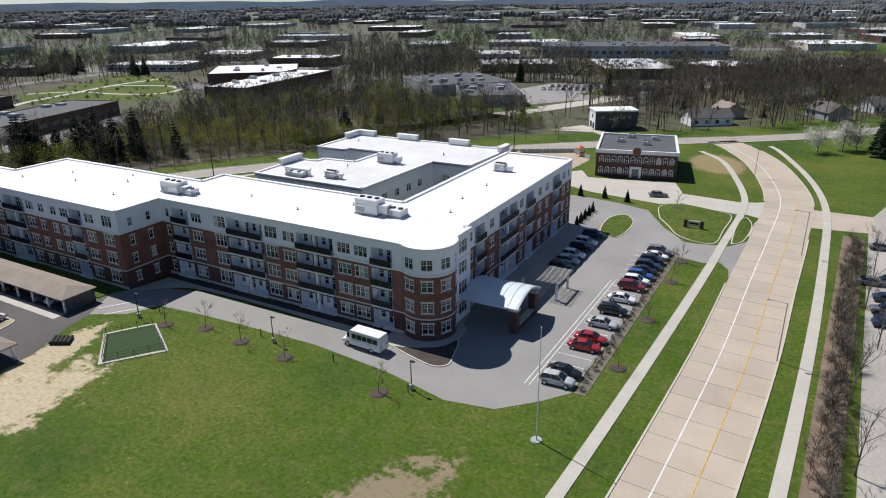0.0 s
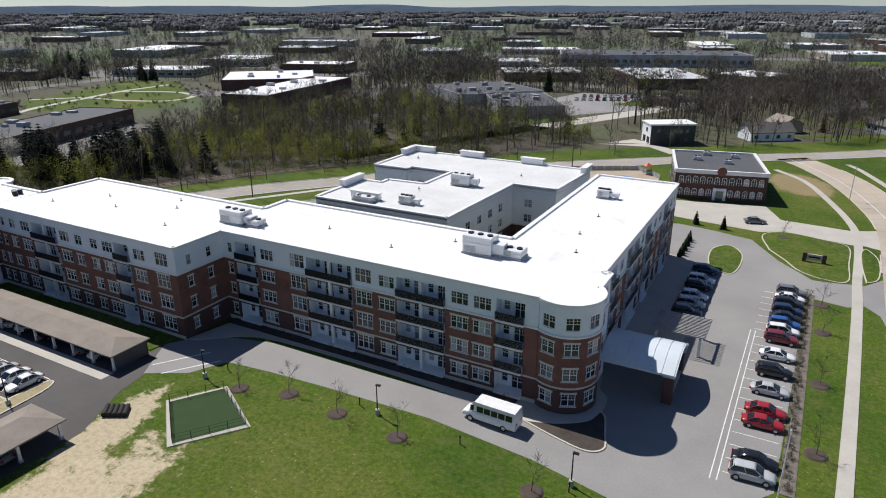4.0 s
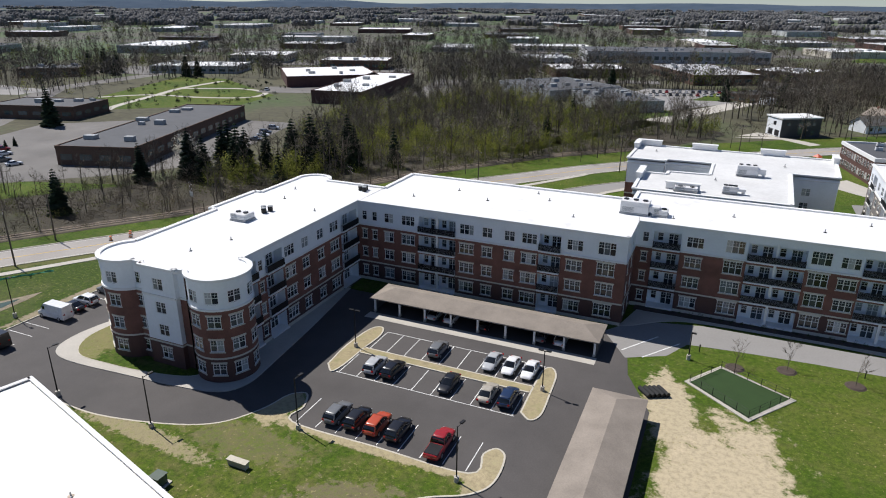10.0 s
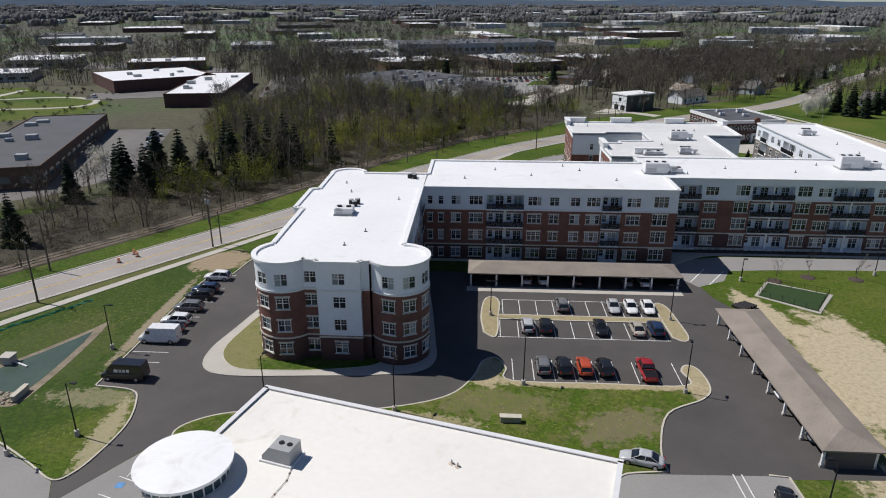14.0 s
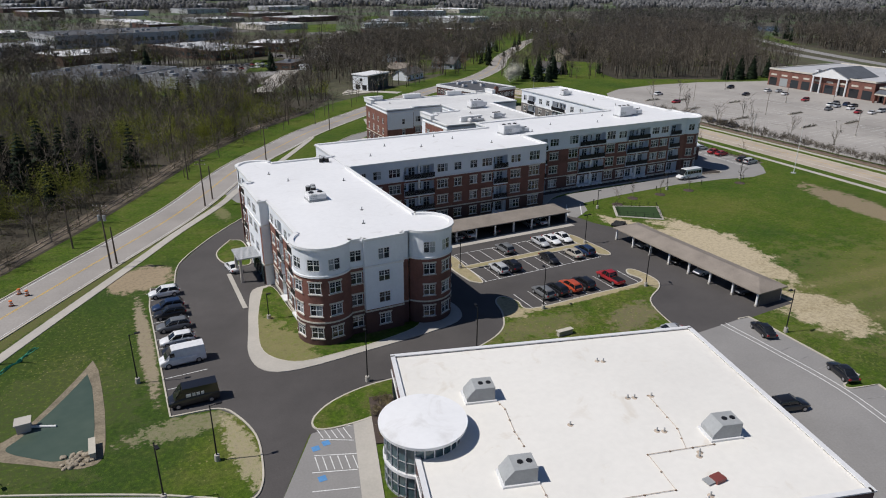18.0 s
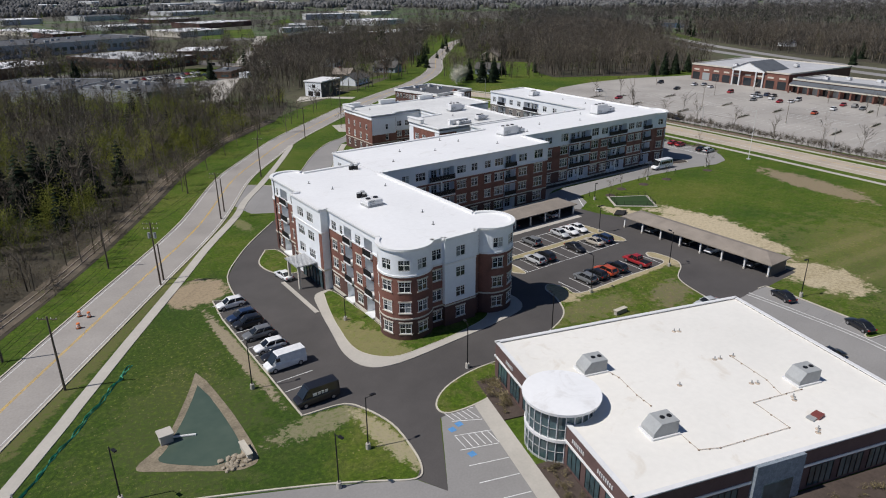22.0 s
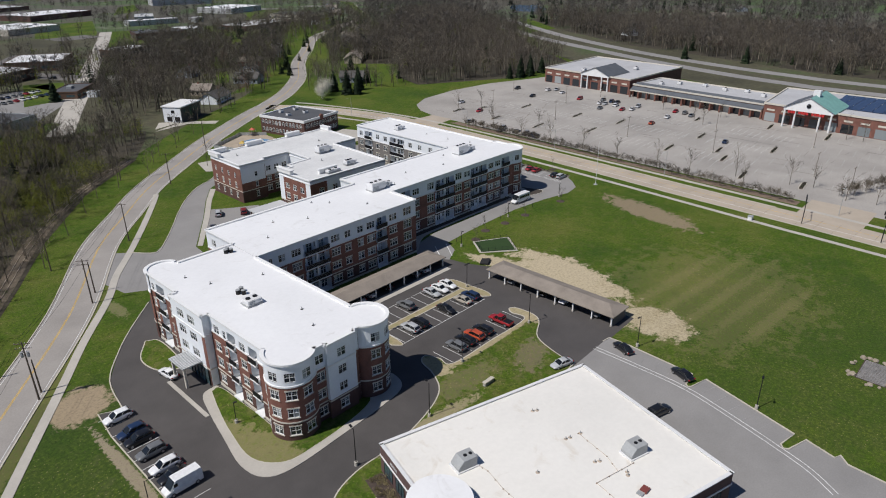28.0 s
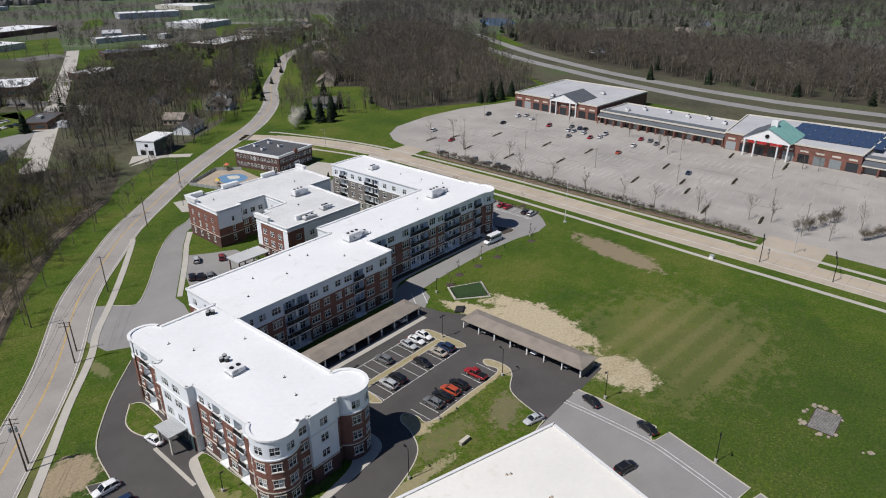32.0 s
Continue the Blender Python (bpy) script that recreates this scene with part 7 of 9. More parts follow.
flat_building(6, 494, 32, 20, 5.0, 26, M_BROWNBRICK, M_ROOF, "small brown works with a white roof", 3, True, 16)
flat_building(171, 694, 13, 10, 5.0, 20, M_METAL_GR, M_ROOF, "small white works hut", 0, False, 17)
flat_building(295, 975, 86, 34, 8.0, -14, M_ROOF_GREY, M_ROOF, "long white works far along the road", 4, False, 18)
flat_building(-76, 344, 6, 5, 2.6, 40, M_SIDING, M_ROOF_GREY, "small pale shed beside the far road", 0, False, 19)
for k, (x, y, w, d, a) in enumerate(((-114, 500, 70, 18, 27), (-70, 432, 18, 50, 27), (-166, 412, 60, 18, 10), (-222, 470, 22, 60, 28), (-110, 610, 60, 40, 20), (-250, 330, 20, 90, 12), (-318, 286, 40, 26, 20), (-60, 530, 50, 20, 60), (-240, 560, 60, 40, 20), (20, 640, 40, 30, 10), (-340, 400, 70, 30, 30), (-90, 690, 120, 26, 20), (-410, 440, 70, 50, 20), (-300, 640, 90, 40, 20), (-200, 740, 120, 50, 16), (-480, 330, 60, 50, 12), (-560, 520, 90, 60, 20), (40, 980, 120, 50, 14))):
    m = local(x, y, a)
    surface("works_lot", [tuple((m @ Vector((i * w / 2, j * d / 2, 0))).xy) for i, j in ((-1, -1), (1, -1), (1, 1), (-1, 1))], 0.1 + 0.006 * k, M_ASPHALT_MID, "worn works parking lot")
    for j in range(1 if y < 520 else 0):
        p_ = m @ Vector((-w * 0.4 + (j % 3) * 3.1 + 0.1 * w * (j // 3), -d * 0.2 + (j // 3) * d * 0.3, 0))
        park("sedan" if j % 2 else "suv", cols[(j * 5 + k) % 8], p_.x, p_.y, a + 90, far=True, z=0.12 + 0.006 * k)
BUILT = [(-505, 278, 24), (-82, 358, 15), (139, 754, 25), (126, 708, 28), (75, 584, 25), (110, 596, 18), (6, 494, 20), (171, 694, 9), (295, 975, 46), (-76, 344, 5), (-274, 143, 50), (-364, 168, 30), (-327, 331, 45), (-277, 294, 50), (-182, 338, 42), (-146, 306, 32), (-190, 446, 40), (-124, 442, 45), (-60, 478, 34), (-150, 600, 85)]
tries = 0
while len(BUILT) < 150 and tries < 6000:
    tries += 1
    ang = radians(r_.uniform(52, 168))
    dist = 480 * (1 + 6.0 * r_.random() ** 1.5)
    x, y = -60 + dist * math.cos(ang), 40 + dist * math.sin(ang)
    w, d = r_.uniform(30, 70) * (1 + dist / 2500), r_.uniform(24, 50) * (1 + dist / 2500)
    rad = 0.55 * math.hypot(w, d)
    if x > 60 and y < x * 2.2 or any(math.hypot(x - a, y - b) < rad + c + 8 for a, b, c in BUILT):
        continue
    if min((Vector((x, y)) - p).length for p in FAR_LINE + NORTH_LINE) < rad + 14:
        continue
    BUILT.append((x, y, rad))
    k = len(BUILT)
    flat_building(x, y, w, d, r_.uniform(4.2, 7), 20 + r_.choice((0, 90)) + r_.uniform(-4, 4), r_.choice(WALLS), r_.choice(ROOFS), "distant flat-roofed industrial building among bare trees", 4 if dist < 1200 else 0, dist < 700, k)


# houses along the road
def gable_house(cx, cy, w, d, h, turn, wall, roof):
    th = thing("house", "small suburban house with a pitched roof among trees", "house", (cx, cy, 0), group="suburban houses")
    m = local(cx, cy, turn)
    bm = bmesh.new()
    box(bm, -w / 2, -d / 2, 0, w / 2, d / 2, h)
    for s in (-1, 1):
        bm.faces.new([bm.verts.new(p) for p in ((s * w / 2, -d / 2, h), (s * w / 2, d / 2, h), (s * w / 2, 0, h + d * 0.3))])
    mpart(m, "wall", bm, wall, th)
    for s in (-1, 1):
        bm = bmesh.new()
        a = [(-w / 2 - 0.5, s * (d / 2 + 0.5), h - 0.3), (w / 2 + 0.5, s * (d / 2 + 0.5), h - 0.3), (w / 2 + 0.5, 0, h + d * 0.3 + 0.05), (-w / 2 - 0.5, 0, h + d * 0.3 + 0.05)]
        lo = [bm.verts.new(p) for p in a]
        hi = [bm.verts.new((p[0], p[1], p[2] + 0.2)) for p in a]
        bm.faces.new(lo)
        bm.faces.new(hi)
        for i in range(4):
            bm.faces.new((lo[i], lo[(i + 1) % 4], hi[(i + 1) % 4], hi[i]))
        bmesh.ops.recalc_face_normals(bm, faces=bm.faces[:])
        mpart(m, "roof_slope", bm, roof, th)
    for k in range(4):
        for y in (-d / 2 - 0.06, d / 2):
            bm = bmesh.new()
            x = -w / 2 + (k + 0.5) * w / 4
            box(bm, x - 0.7, y, 0.9, x + 0.7, y + 0.06, 2.2)
            mpart(m, "window", bm, M_GLASS, th)
    bm = bmesh.new()
    box(bm, w * 0.2, -0.4, h, w * 0.2 + 0.8, 0.4, h + d * 0.3 + 0.9)
    mpart(m, "chimney", bm, M_BRICK, th)


HW = [M_SIDING, mat("tan_siding", (0.45, 0.38, 0.30), 0.7), mat("blue_grey_siding", (0.30, 0.34, 0.38), 0.7), M_BRICK]
HR = [mat("grey_shingles", (0.11, 0.105, 0.10), 0.9, var=0.2, big=0.4, small=5), M_SHINGLE]
HOUSES = [(-38, 281, 17, 9, 35), (-33, 303, 11, 9, 35), (4, 317, 15, 10, 125), (42, 376, 15, 10, 45), (22, 345, 13, 10, 45), (100, 333, 22, 12, 135), (48, 272, 14, 10, 130), (163, 411, 14, 10, 45), (246, 574, 15, 10, 45), (120, 350, 14, 10, 45), (78, 398, 13, 10, 50), (180, 434, 14, 10, 40), (110, 446, 14, 10, 50), (230, 480, 14, 10, 40), (-10, 365, 14, 10, 40), (330, 642, 15, 10, 50), (352, 676, 15, 10, 50), (374, 708, 15, 10, 50), (392, 738, 15, 10, 50), (427, 280, 14, 10, 30), (368, 262, 13, 10, 60), (575, 264, 16, 10, 20), (680, 278, 16, 10, 40), (358, 178, 12, 9, 20)]
for k, (x, y, w, d, t_) in enumerate(HOUSES):
    gable_house(x, y, w, d, 3.2, t_ + (k % 2) * 90, HW[k % 4], HR[k % 2])

# ---------------------------------------------------------------- shopping centre
mall = thing("shopping_centre", "long red brick shopping centre with a white pediment", "building", (130, 80, 0))
M_MALLROOF = mat("pale_gravel_roof", (0.46, 0.46, 0.47), 0.85, var=0.12, big=0.08, small=1.5)
M_SLATE = mat("slate_roof", (0.10, 0.11, 0.125), 0.8, var=0.15, big=0.3, small=4)
M_SOLAR = mat("blue_solar_panel", (0.035, 0.055, 0.11), 0.2, var=0.1)
M_TEAL = mat("green_copper_roof", (0.20, 0.40, 0.36), 0.6, var=0.15, big=0.4, small=3)
M_REDS = mat("red_sign_letters", (0.60, 0.03, 0.03), 0.5)


def mall_block(pts, h, roof, wall=None):
    bm = bmesh.new()
    prism(bm, pts, 0, h - 0.5)
    part("wall", bm, wall or M_BRICK, mall)
    bm = bmesh.new()
    flat_area(bm, pts, h - 0.4, 0.2)
    part("roof", bm, roof, mall)
    for a, b in zip(pts, pts[1:] + pts[:1]):
        P, M_, L = straight(b, a)
        strip(mall, P, L, [0, L], -0.35, 0.25, h - 0.6, h + 0.1, M_STONE, "parapet")


mall_block([(124, 184), (119.5, 126), (177, 123.4), (182, 184)], 8.4, M_MALLROOF)
mall_block([(118, 123), (112, 53), (140, 52), (146, 121)], 6.6, M_MALLROOF)
mall_block([(108, 52), (104, -6), (154, -8), (152, 56)], 8.2, M_MALLROOF)
mall_block([(106, -6.5), (102, -120), (150, -120), (152, -8.5)], 6.6, M_MALLROOF)
# slate slope over the arcade, piers and shop windows
P, M_, L = straight((112, 53), (118, 123))


def front_bays(p_hi, p_lo, n, h, arcade):
    """Bays along a front that faces the lot; from north to south."""
    P, M_, L = straight(p_hi, p_lo)
    for k in range(n):
        u0, u1 = (k + 0.14) * L / n, (k + 0.86) * L / n
        bm = bmesh.new()
        bm.faces.new([bm.verts.new(P(u, 0.06, z)) for u, z in ((u0, 0.2), (u1, 0.2), (u1, h * 0.5), (u0, h * 0.5))])
        part("shop_window", bm, M_GLASS, mall)
        if arcade:
            for u in (k * L / n, (k + 1) * L / n - 0.01):
                bm = bmesh.new()
                q = P(u, 2.4, 0)
                box(bm, q.x - 0.35, q.y - 0.35, 0, q.x + 0.35, q.y + 0.35, h * 0.55)
                part("pier", bm, M_BRICK, mall)
        bm = bmesh.new()
        bm.faces.new([bm.verts.new(P(u, 0.09, z)) for u, z in ((u0 + 0.6, h * 0.62), (u1 - 0.6, h * 0.62), (u1 - 0.6, h * 0.72), (u0 + 0.6, h * 0.72))])
        part("sign_band", bm, M_STONE, mall)
    if arcade:
        strip(mall, P, L, [0, L], 0, 2.9, h * 0.55, h * 0.66, M_STONE, "arcade_beam")
        bm = bmesh.new()
        q = [P(0, 3.0, h * 0.66), P(L, 3.0, h * 0.66), P(L, -3.5, h + 0.9), P(0, -3.5, h + 0.9)]
        bm.faces.new([bm.verts.new(v) for v in q])
        bm.normal_update()
        if bm.faces[:][0].normal.z < 0:
            bmesh.ops.reverse_faces(bm, faces=bm.faces[:])
        part("slate_slope", bm, M_SLATE, mall)


front_bays((118, 123), (112, 53), 14, 6.4, True)
front_bays((124, 184), (119.5, 126), 9, 8.2, False)
front_bays((108, 52), (104, -6), 9, 8.0, False)
front_bays((106, -6.5), (102, -120), 18, 6.4, True)


def pediment(y0, y1, x, zb, zt, roof):
    bm = bmesh.new()
    v = [(x, y0, zb), (x, y1, zb), (x, (y0 + y1) / 2, zt)]
    b_ = [(x + 22, y0, zb), (x + 22, y1, zb), (x + 22, (y0 + y1) / 2, zt)]
    A = [bm.verts.new(p) for p in v]
    bm.faces.new(A)
    part("pediment", bm, M_TRIM, mall)
    for i in (0, 1):
        bm = bmesh.new()
        s = -1 if i == 0 else 1
        q = [Vector(v[i]) + Vector((-0.5, s * 0.8, -0.2)), Vector(v[2]) + Vector((-0.5, 0, 0.15)), Vector(b_[2]) + Vector((0, 0, 0.15)), Vector(b_[i]) + Vector((0, s * 0.8, -0.2))]
        bm.faces.new([bm.verts.new(p) for p in q])
        part("pediment_roof", bm, roof[i], mall)
    for y in (y0 + 0.6, y1 - 0.6, y0 + (y1 - y0) * 0.25, y0 + (y1 - y0) * 0.75):
        bm = bmesh.new()
        tube(bm, (x + 0.3, y, 0), (x + 0.3, y, zb), 0.4, 0.36, 10)
        part("column", bm, M_TRIM, mall)
    bm = bmesh.new()
    box(bm, x, y0, zb - 0.9, x + 1.2, y1, zb)
    part("entablature", bm, M_TRIM, mall)


pediment(22, 42, 102.2, 8.4, 13.6, (M_TEAL, M_SLATE))
pediment(139, 157, 119.6, 8.4, 12.2, (M_SLATE, M_SLATE))
for k in range(14):
    bm = bmesh.new()
    y = 39.5 - k * 1.06
    if k in (3, 8):
        continue
    box(bm, 101.9, y - 0.4, 6.4, 102.1, y + 0.4, 7.4)
    part("sign_letter_bar", bm, M_REDS, mall)
bm = bmesh.new()
tube(bm, (101.9, 32, 10.2), (102.15, 32, 10.2), 0.9, 0.9, 16)
part("round_vent", bm, M_DARK, mall)
bm = bmesh.new()
box(bm, 110, 30.6, 13, 112.6, 33.4, 15.6)
part("cupola", bm, M_TRIM, mall)
for j in range(3):
    for k in range(9):
        bm = bmesh.new()
        x0, y0 = 118 + j * 11, 10 - k * 0.2 + (k - 4) * 4.6
        v = [(x0, y0 - 2.1, 8.0), (x0 + 9, y0 - 2.1, 8.4), (x0 + 9, y0 + 2.1, 8.4), (x0, y0 + 2.1, 8.0)]
        lo = [bm.verts.new(p) for p in v]
        hi = [bm.verts.new((p[0], p[1], p[2] + 0.08)) for p in v]
        bm.faces.new(hi)
        for i in range(4):
            bm.faces.new((lo[i], lo[(i + 1) % 4], hi[(i + 1) % 4], hi[i]))
        part("solar_panel", bm, M_SOLAR, mall)
for x, y, z in ((140, 150, 8.2), (152, 140, 8.2), (128, 160, 8.2), (135, 105, 6.2), (137, 92, 6.2), (133, 80, 6.2), (136, 70, 6.2), (130, 60, 6.2), (128, 112, 6.2)):
    rooftop_unit((x, y, z), 2.6, 2.0, 1.5)


# ---------------------------------------------------------------- small things round the lots
def add(name, label, cat, at, pieces, group=""):
    th = thing(name, label, cat, at, group)
    for nm, bm, mt in pieces:
        part(nm, bm, mt, th)
    return th


def boxed(*a):
    bm = bmesh.new()
    box(bm, *a)
    return bm


def tubed(*a):
    bm = bmesh.new()
    tube(bm, *a)
    return bm


add("drain_outlet", "grey concrete pond outlet box with a pipe", "outlet", (-202.4, 25, 0), [("box", boxed(-203.1, 24.3, 0, -201.7, 25.7, 1.1), M_WALK), ("lid", boxed(-203.25, 24.15, 1.1, -201.55, 25.85, 1.25), M_WALK), ("pipe", tubed((-201.7, 25, 0.2), (-199.2, 24, 0.12), 0.14, 0.14, 8), M_WHITEP)])
add("headwall", "low pale concrete headwall at the pond", "wall", (-195, 16.5, 0), [("wall", boxed(-195.8, 15.8, 0, -195.3, 18.6, 0.8), M_WALK), ("cap", boxed(-195.9, 15.7, 0.8, -195.2, 18.7, 0.9), M_KERB)])
add("headwall", "low concrete headwall in the rough lawn", "wall", (-134, 15.2, 0), [("wall", boxed(-135.2, 14.9, 0.1, -132.8, 15.5, 0.85), M_WALK), ("cap", boxed(-135.3, 14.8, 0.85, -132.7, 15.6, 0.93), M_KERB)])
add("transformer_box", "green steel transformer box on a pad", "utility box", (-139.5, 9.4, 0), [("pad", boxed(-140.4, 8.6, 0.1, -138.6, 10.4, 0.25), M_WALK), ("cabinet", boxed(-140.1, 8.9, 0.25, -138.9, 10.1, 1.35), mat("green_metal", (0.045, 0.085, 0.055), 0.5)), ("lid", boxed(-140.2, 8.8, 1.35, -138.8, 10.2, 1.42), mat("dark_green_metal", (0.035, 0.065, 0.045), 0.5))])
for k, (x, y) in enumerate(((-206.2, 61.7), (-204.2, 64.9), (-205.4, 66.1))):
    M_OR = bpy.data.materials.get("traffic_orange") or mat("traffic_orange", (0.75, 0.2, 0.05), 0.6)
    add("traffic_barrel", "orange and white traffic barrel on the road", "barrel", (x, y, 0), [("barrel", tubed((x, y, 0.03), (x, y, 0.95), 0.3, 0.24, 12), M_OR), ("stripe", tubed((x, y, 0.3), (x, y, 0.45), 0.295, 0.285, 12), M_WHITEP), ("stripe", tubed((x, y, 0.6), (x, y, 0.75), 0.28, 0.265, 12), M_WHITEP), ("foot", tubed((x, y, 0.02), (x, y, 0.1), 0.42, 0.4, 12), M_TYRE)], "traffic barrels")
for k in range(5):
    x, y = -95.6 + 0.55 * k, 48.0 + 0.3 * k
    add("pipe_roll", "black corrugated drain pipe lying by the lot", "pipe", (x, y, 0.3), [("pipe", tubed((x - 0.9, y + 0.9, 0.3), (x + 0.5, y - 0.7, 0.3), 0.3, 0.3, 12), M_TYRE), ("end_ring", tubed((x + 0.45, y - 0.65, 0.3), (x + 0.55, y - 0.75, 0.3), 0.34, 0.34, 12), M_DARK)], "drain pipes")
# fence of the turf pen
fence = thing("pen_fence", "low black wire fence round the turf pen", "fence", (-85, 53, 0))
ring = PEN + PEN[:1]
for (xa, ya), (xb, yb) in zip(ring, ring[1:]):
    L_ = math.hypot(xb - xa, yb - ya)
    n = max(2, int(L_ / 1.8))
    for k in range(n):
        x, y = xa + (xb - xa) * k / n, ya + (yb - ya) * k / n
        part("post", tubed((x, y, 0.1), (x, y, 1.25), 0.04, 0.04, 6), M_DARK, fence)
    for z in (0.35, 0.8, 1.2):
        part("rail", tubed((xa, ya, z), (xb, yb, z), 0.02, 0.02, 4), M_DARK, fence)
# sign with brick posts
sg = thing("lot_sign", "low grey sign board between brick posts", "sign", (-19.8, 146.4, 0))
for x in (-21.6, -18.2):
    part("post", boxed(x - 0.35, 146.1, 0.1, x + 0.35, 146.8, 1.9), M_BRICK_DK, sg)
part("board", boxed(-21.3, 146.3, 0.5, -18.5, 146.55, 1.7), M_STONE, sg)
part("writing_bar", boxed(-20.9, 146.24, 1.0, -18.9, 146.3, 1.3), M_DARK, sg)
# green silt netting slumped beside the pavement
M_SILT = mat("green_silt_netting", (0.06, 0.36, 0.22), 0.8, var=0.45, big=1.2, small=5)
sf = thing("silt_fence", "sagging green silt netting along the pavement", "netting", (-213, 29, 0))
ln = smooth_line([(-232, 5.8), (-225.4, 15), (-219, 24), (-213, 32.2), (-207, 40.5), (-203, 46)], 11)
rs_ = random.Random(31)
for k in range(2):
    bm = bmesh.new()
    rows_ = []
    for i_, p_ in enumerate(ln):
        d_ = (ln[min(i_ + 1, len(ln) - 1)] - ln[max(i_ - 1, 0)]).normalized()
        n_ = Vector((d_.y, -d_.x))
        o_ = 1.15 + 0.3 * k + rs_.uniform(-0.25, 0.25)
        h_ = rs_.uniform(0.06, 0.25)
        rows_.append([bm.verts.new((p_.x + n_.x * q, p_.y + n_.y * q, z)) for q, z in ((o_ - 0.09, 0.03), (o_, h_), (o_ + 0.09, 0.03))])
    for a, b in zip(rows_, rows_[1:]):
        for i_ in range(2):
            bm.faces.new((a[i_], a[i_ + 1], b[i_ + 1], b[i_]))
    part("netting_fold", bm, M_SILT, sf)

# flag on a pole at the edge of the western lawn
fl = thing("flag_pole", "striped flag on a slim metal pole beside the lot", "flag", (-217.0, 11.1, 0))
bm = bmesh.new()
tube(bm, (-217.0, 11.1, 0), (-217.0, 11.1, 9.8), 0.09, 0.045, 10)
part("pole", bm, M_METAL_WH, fl)
bm = bmesh.new()
bmesh.ops.create_icosphere(bm, subdivisions=2, radius=0.12, matrix=Matrix.Translation((-217.0, 11.1, 9.9)))
part("finial", bm, M_METAL_GR, fl)
bm = bmesh.new()
fdir = Vector((-0.88, 0.47, 0))
fside = Vector((0.47, 0.88, 0))
grid = []
for r_ in range(14):
    row = []
    for c_ in range(17):
        u, v = c_ / 16, r_ / 13
        q = Vector((-217.0, 11.1, 9.0 - 2.3 * v)) + fdir * (0.08 + 3.1 * u) + fside * (0.22 * math.sin(u * 8 + v * 1.5) * u ** 0.5) + Vector((0, 0, -1.5 * u ** 1.3))
        row.append(bm.verts.new(q))
    grid.append(row)
for r_ in range(13):
    for c_ in range(16):
        bm.faces.new((grid[r_][c_], grid[r_ + 1][c_], grid[r_ + 1][c_ + 1], grid[r_][c_ + 1])).material_index = 2 if c_ < 6 and r_ < 7 else r_ % 2
cloth = part("cloth", bm, [mat("flag_red", (0.42, 0.025, 0.04), 0.8), mat("flag_white", (0.75, 0.75, 0.74), 0.8), mat("flag_blue", (0.03, 0.045, 0.16), 0.8)], fl, "red and white striped cloth with a blue canton")
# folding barricade lying at the kerb
bc = thing("barricade", "orange and white folding barricade by the kerb", "barricade", (-212.4, 17.5, 0.02))
M_ORG = mat("orange_plastic", (0.62, 0.16, 0.06), 0.5, var=0.1)
for dz in (0.45, 0.8):
    bm = bmesh.new()
    box(bm, -0.75, -0.03, dz, 0.75, 0.03, dz + 0.22, 0, pose(-212.4, 17.5, 0.02, 0, 0, -30))
    part("board", bm, M_ORG if dz < 0.6 else M_TRIM, bc)
for dx in (-0.6, 0.6):
    for dy in (-0.35, 0.35):
        bm = bmesh.new()
        mm_ = pose(-212.4, 17.5, 0.02, 0, 0, -30)
        tube(bm, mm_ @ Vector((dx, dy, 0)), mm_ @ Vector((dx, 0, 1.05)), 0.025, 0.025, 5)
        part("leg", bm, M_METAL_WH, bc)
# iron grate and boulders in the field
M_GRATE = mat("weathered_steel", (0.27, 0.26, 0.25), 0.6, var=0.3, big=0.6, small=4)
gr = thing("field_grate", "wide steel grating in the grass ringed by boulders", "grate", (-82.8, -35.3, 0))
part("pit", boxed(-86.6, -38.2, 0.0, -78.8, -33.2, 0.06), M_MULCH, gr)
for k in range(16):
    u = -3.6 + k * 0.47
    part("bar", boxed(-82.8 + u, -38.0, 0.06, -82.62 + u, -33.4, 0.2), M_GRATE, gr)


M_ROCK = mat("field_stone", (0.34, 0.29, 0.22), 0.9, var=0.3, big=1.0, small=5, bump=0.4)


def boulder(x, y, s, seed):
    bm = bmesh.new()
    bmesh.ops.create_icosphere(bm, subdivisions=2, radius=s)
    for v in bm.verts:
        v.co *= 1 + 0.35 * noise.noise(v.co * (1.2 / s) + Vector((seed, 0, 0)))
        v.co.z *= 0.7
        v.co += Vector((x, y, s * 0.35))
    return tagged(link("boulder", bm, M_ROCK), "rounded pale field boulder on the grass", "boulder", group="boulders")


rb = random.Random(8)
for k in range(18):
    a = rb.uniform(0, math.tau)
    boulder(-82.8 + math.cos(a) * rb.uniform(4.2, 5.6), -35.3 + math.sin(a) * rb.uniform(3.4, 4.6), rb.uniform(0.25, 0.6), k)
for k in range(40):
    boulder(-196.6 + rb.uniform(-2.0, 1.0), 16.4 + rb.uniform(-1.0, 1.2), rb.uniform(0.15, 0.35), k + 50)
for k in range(5):
    boulder(-87 + rb.uniform(-1.2, 1.2), -44 + rb.uniform(-1.2, 1.2), rb.uniform(0.2, 0.4), k + 90)
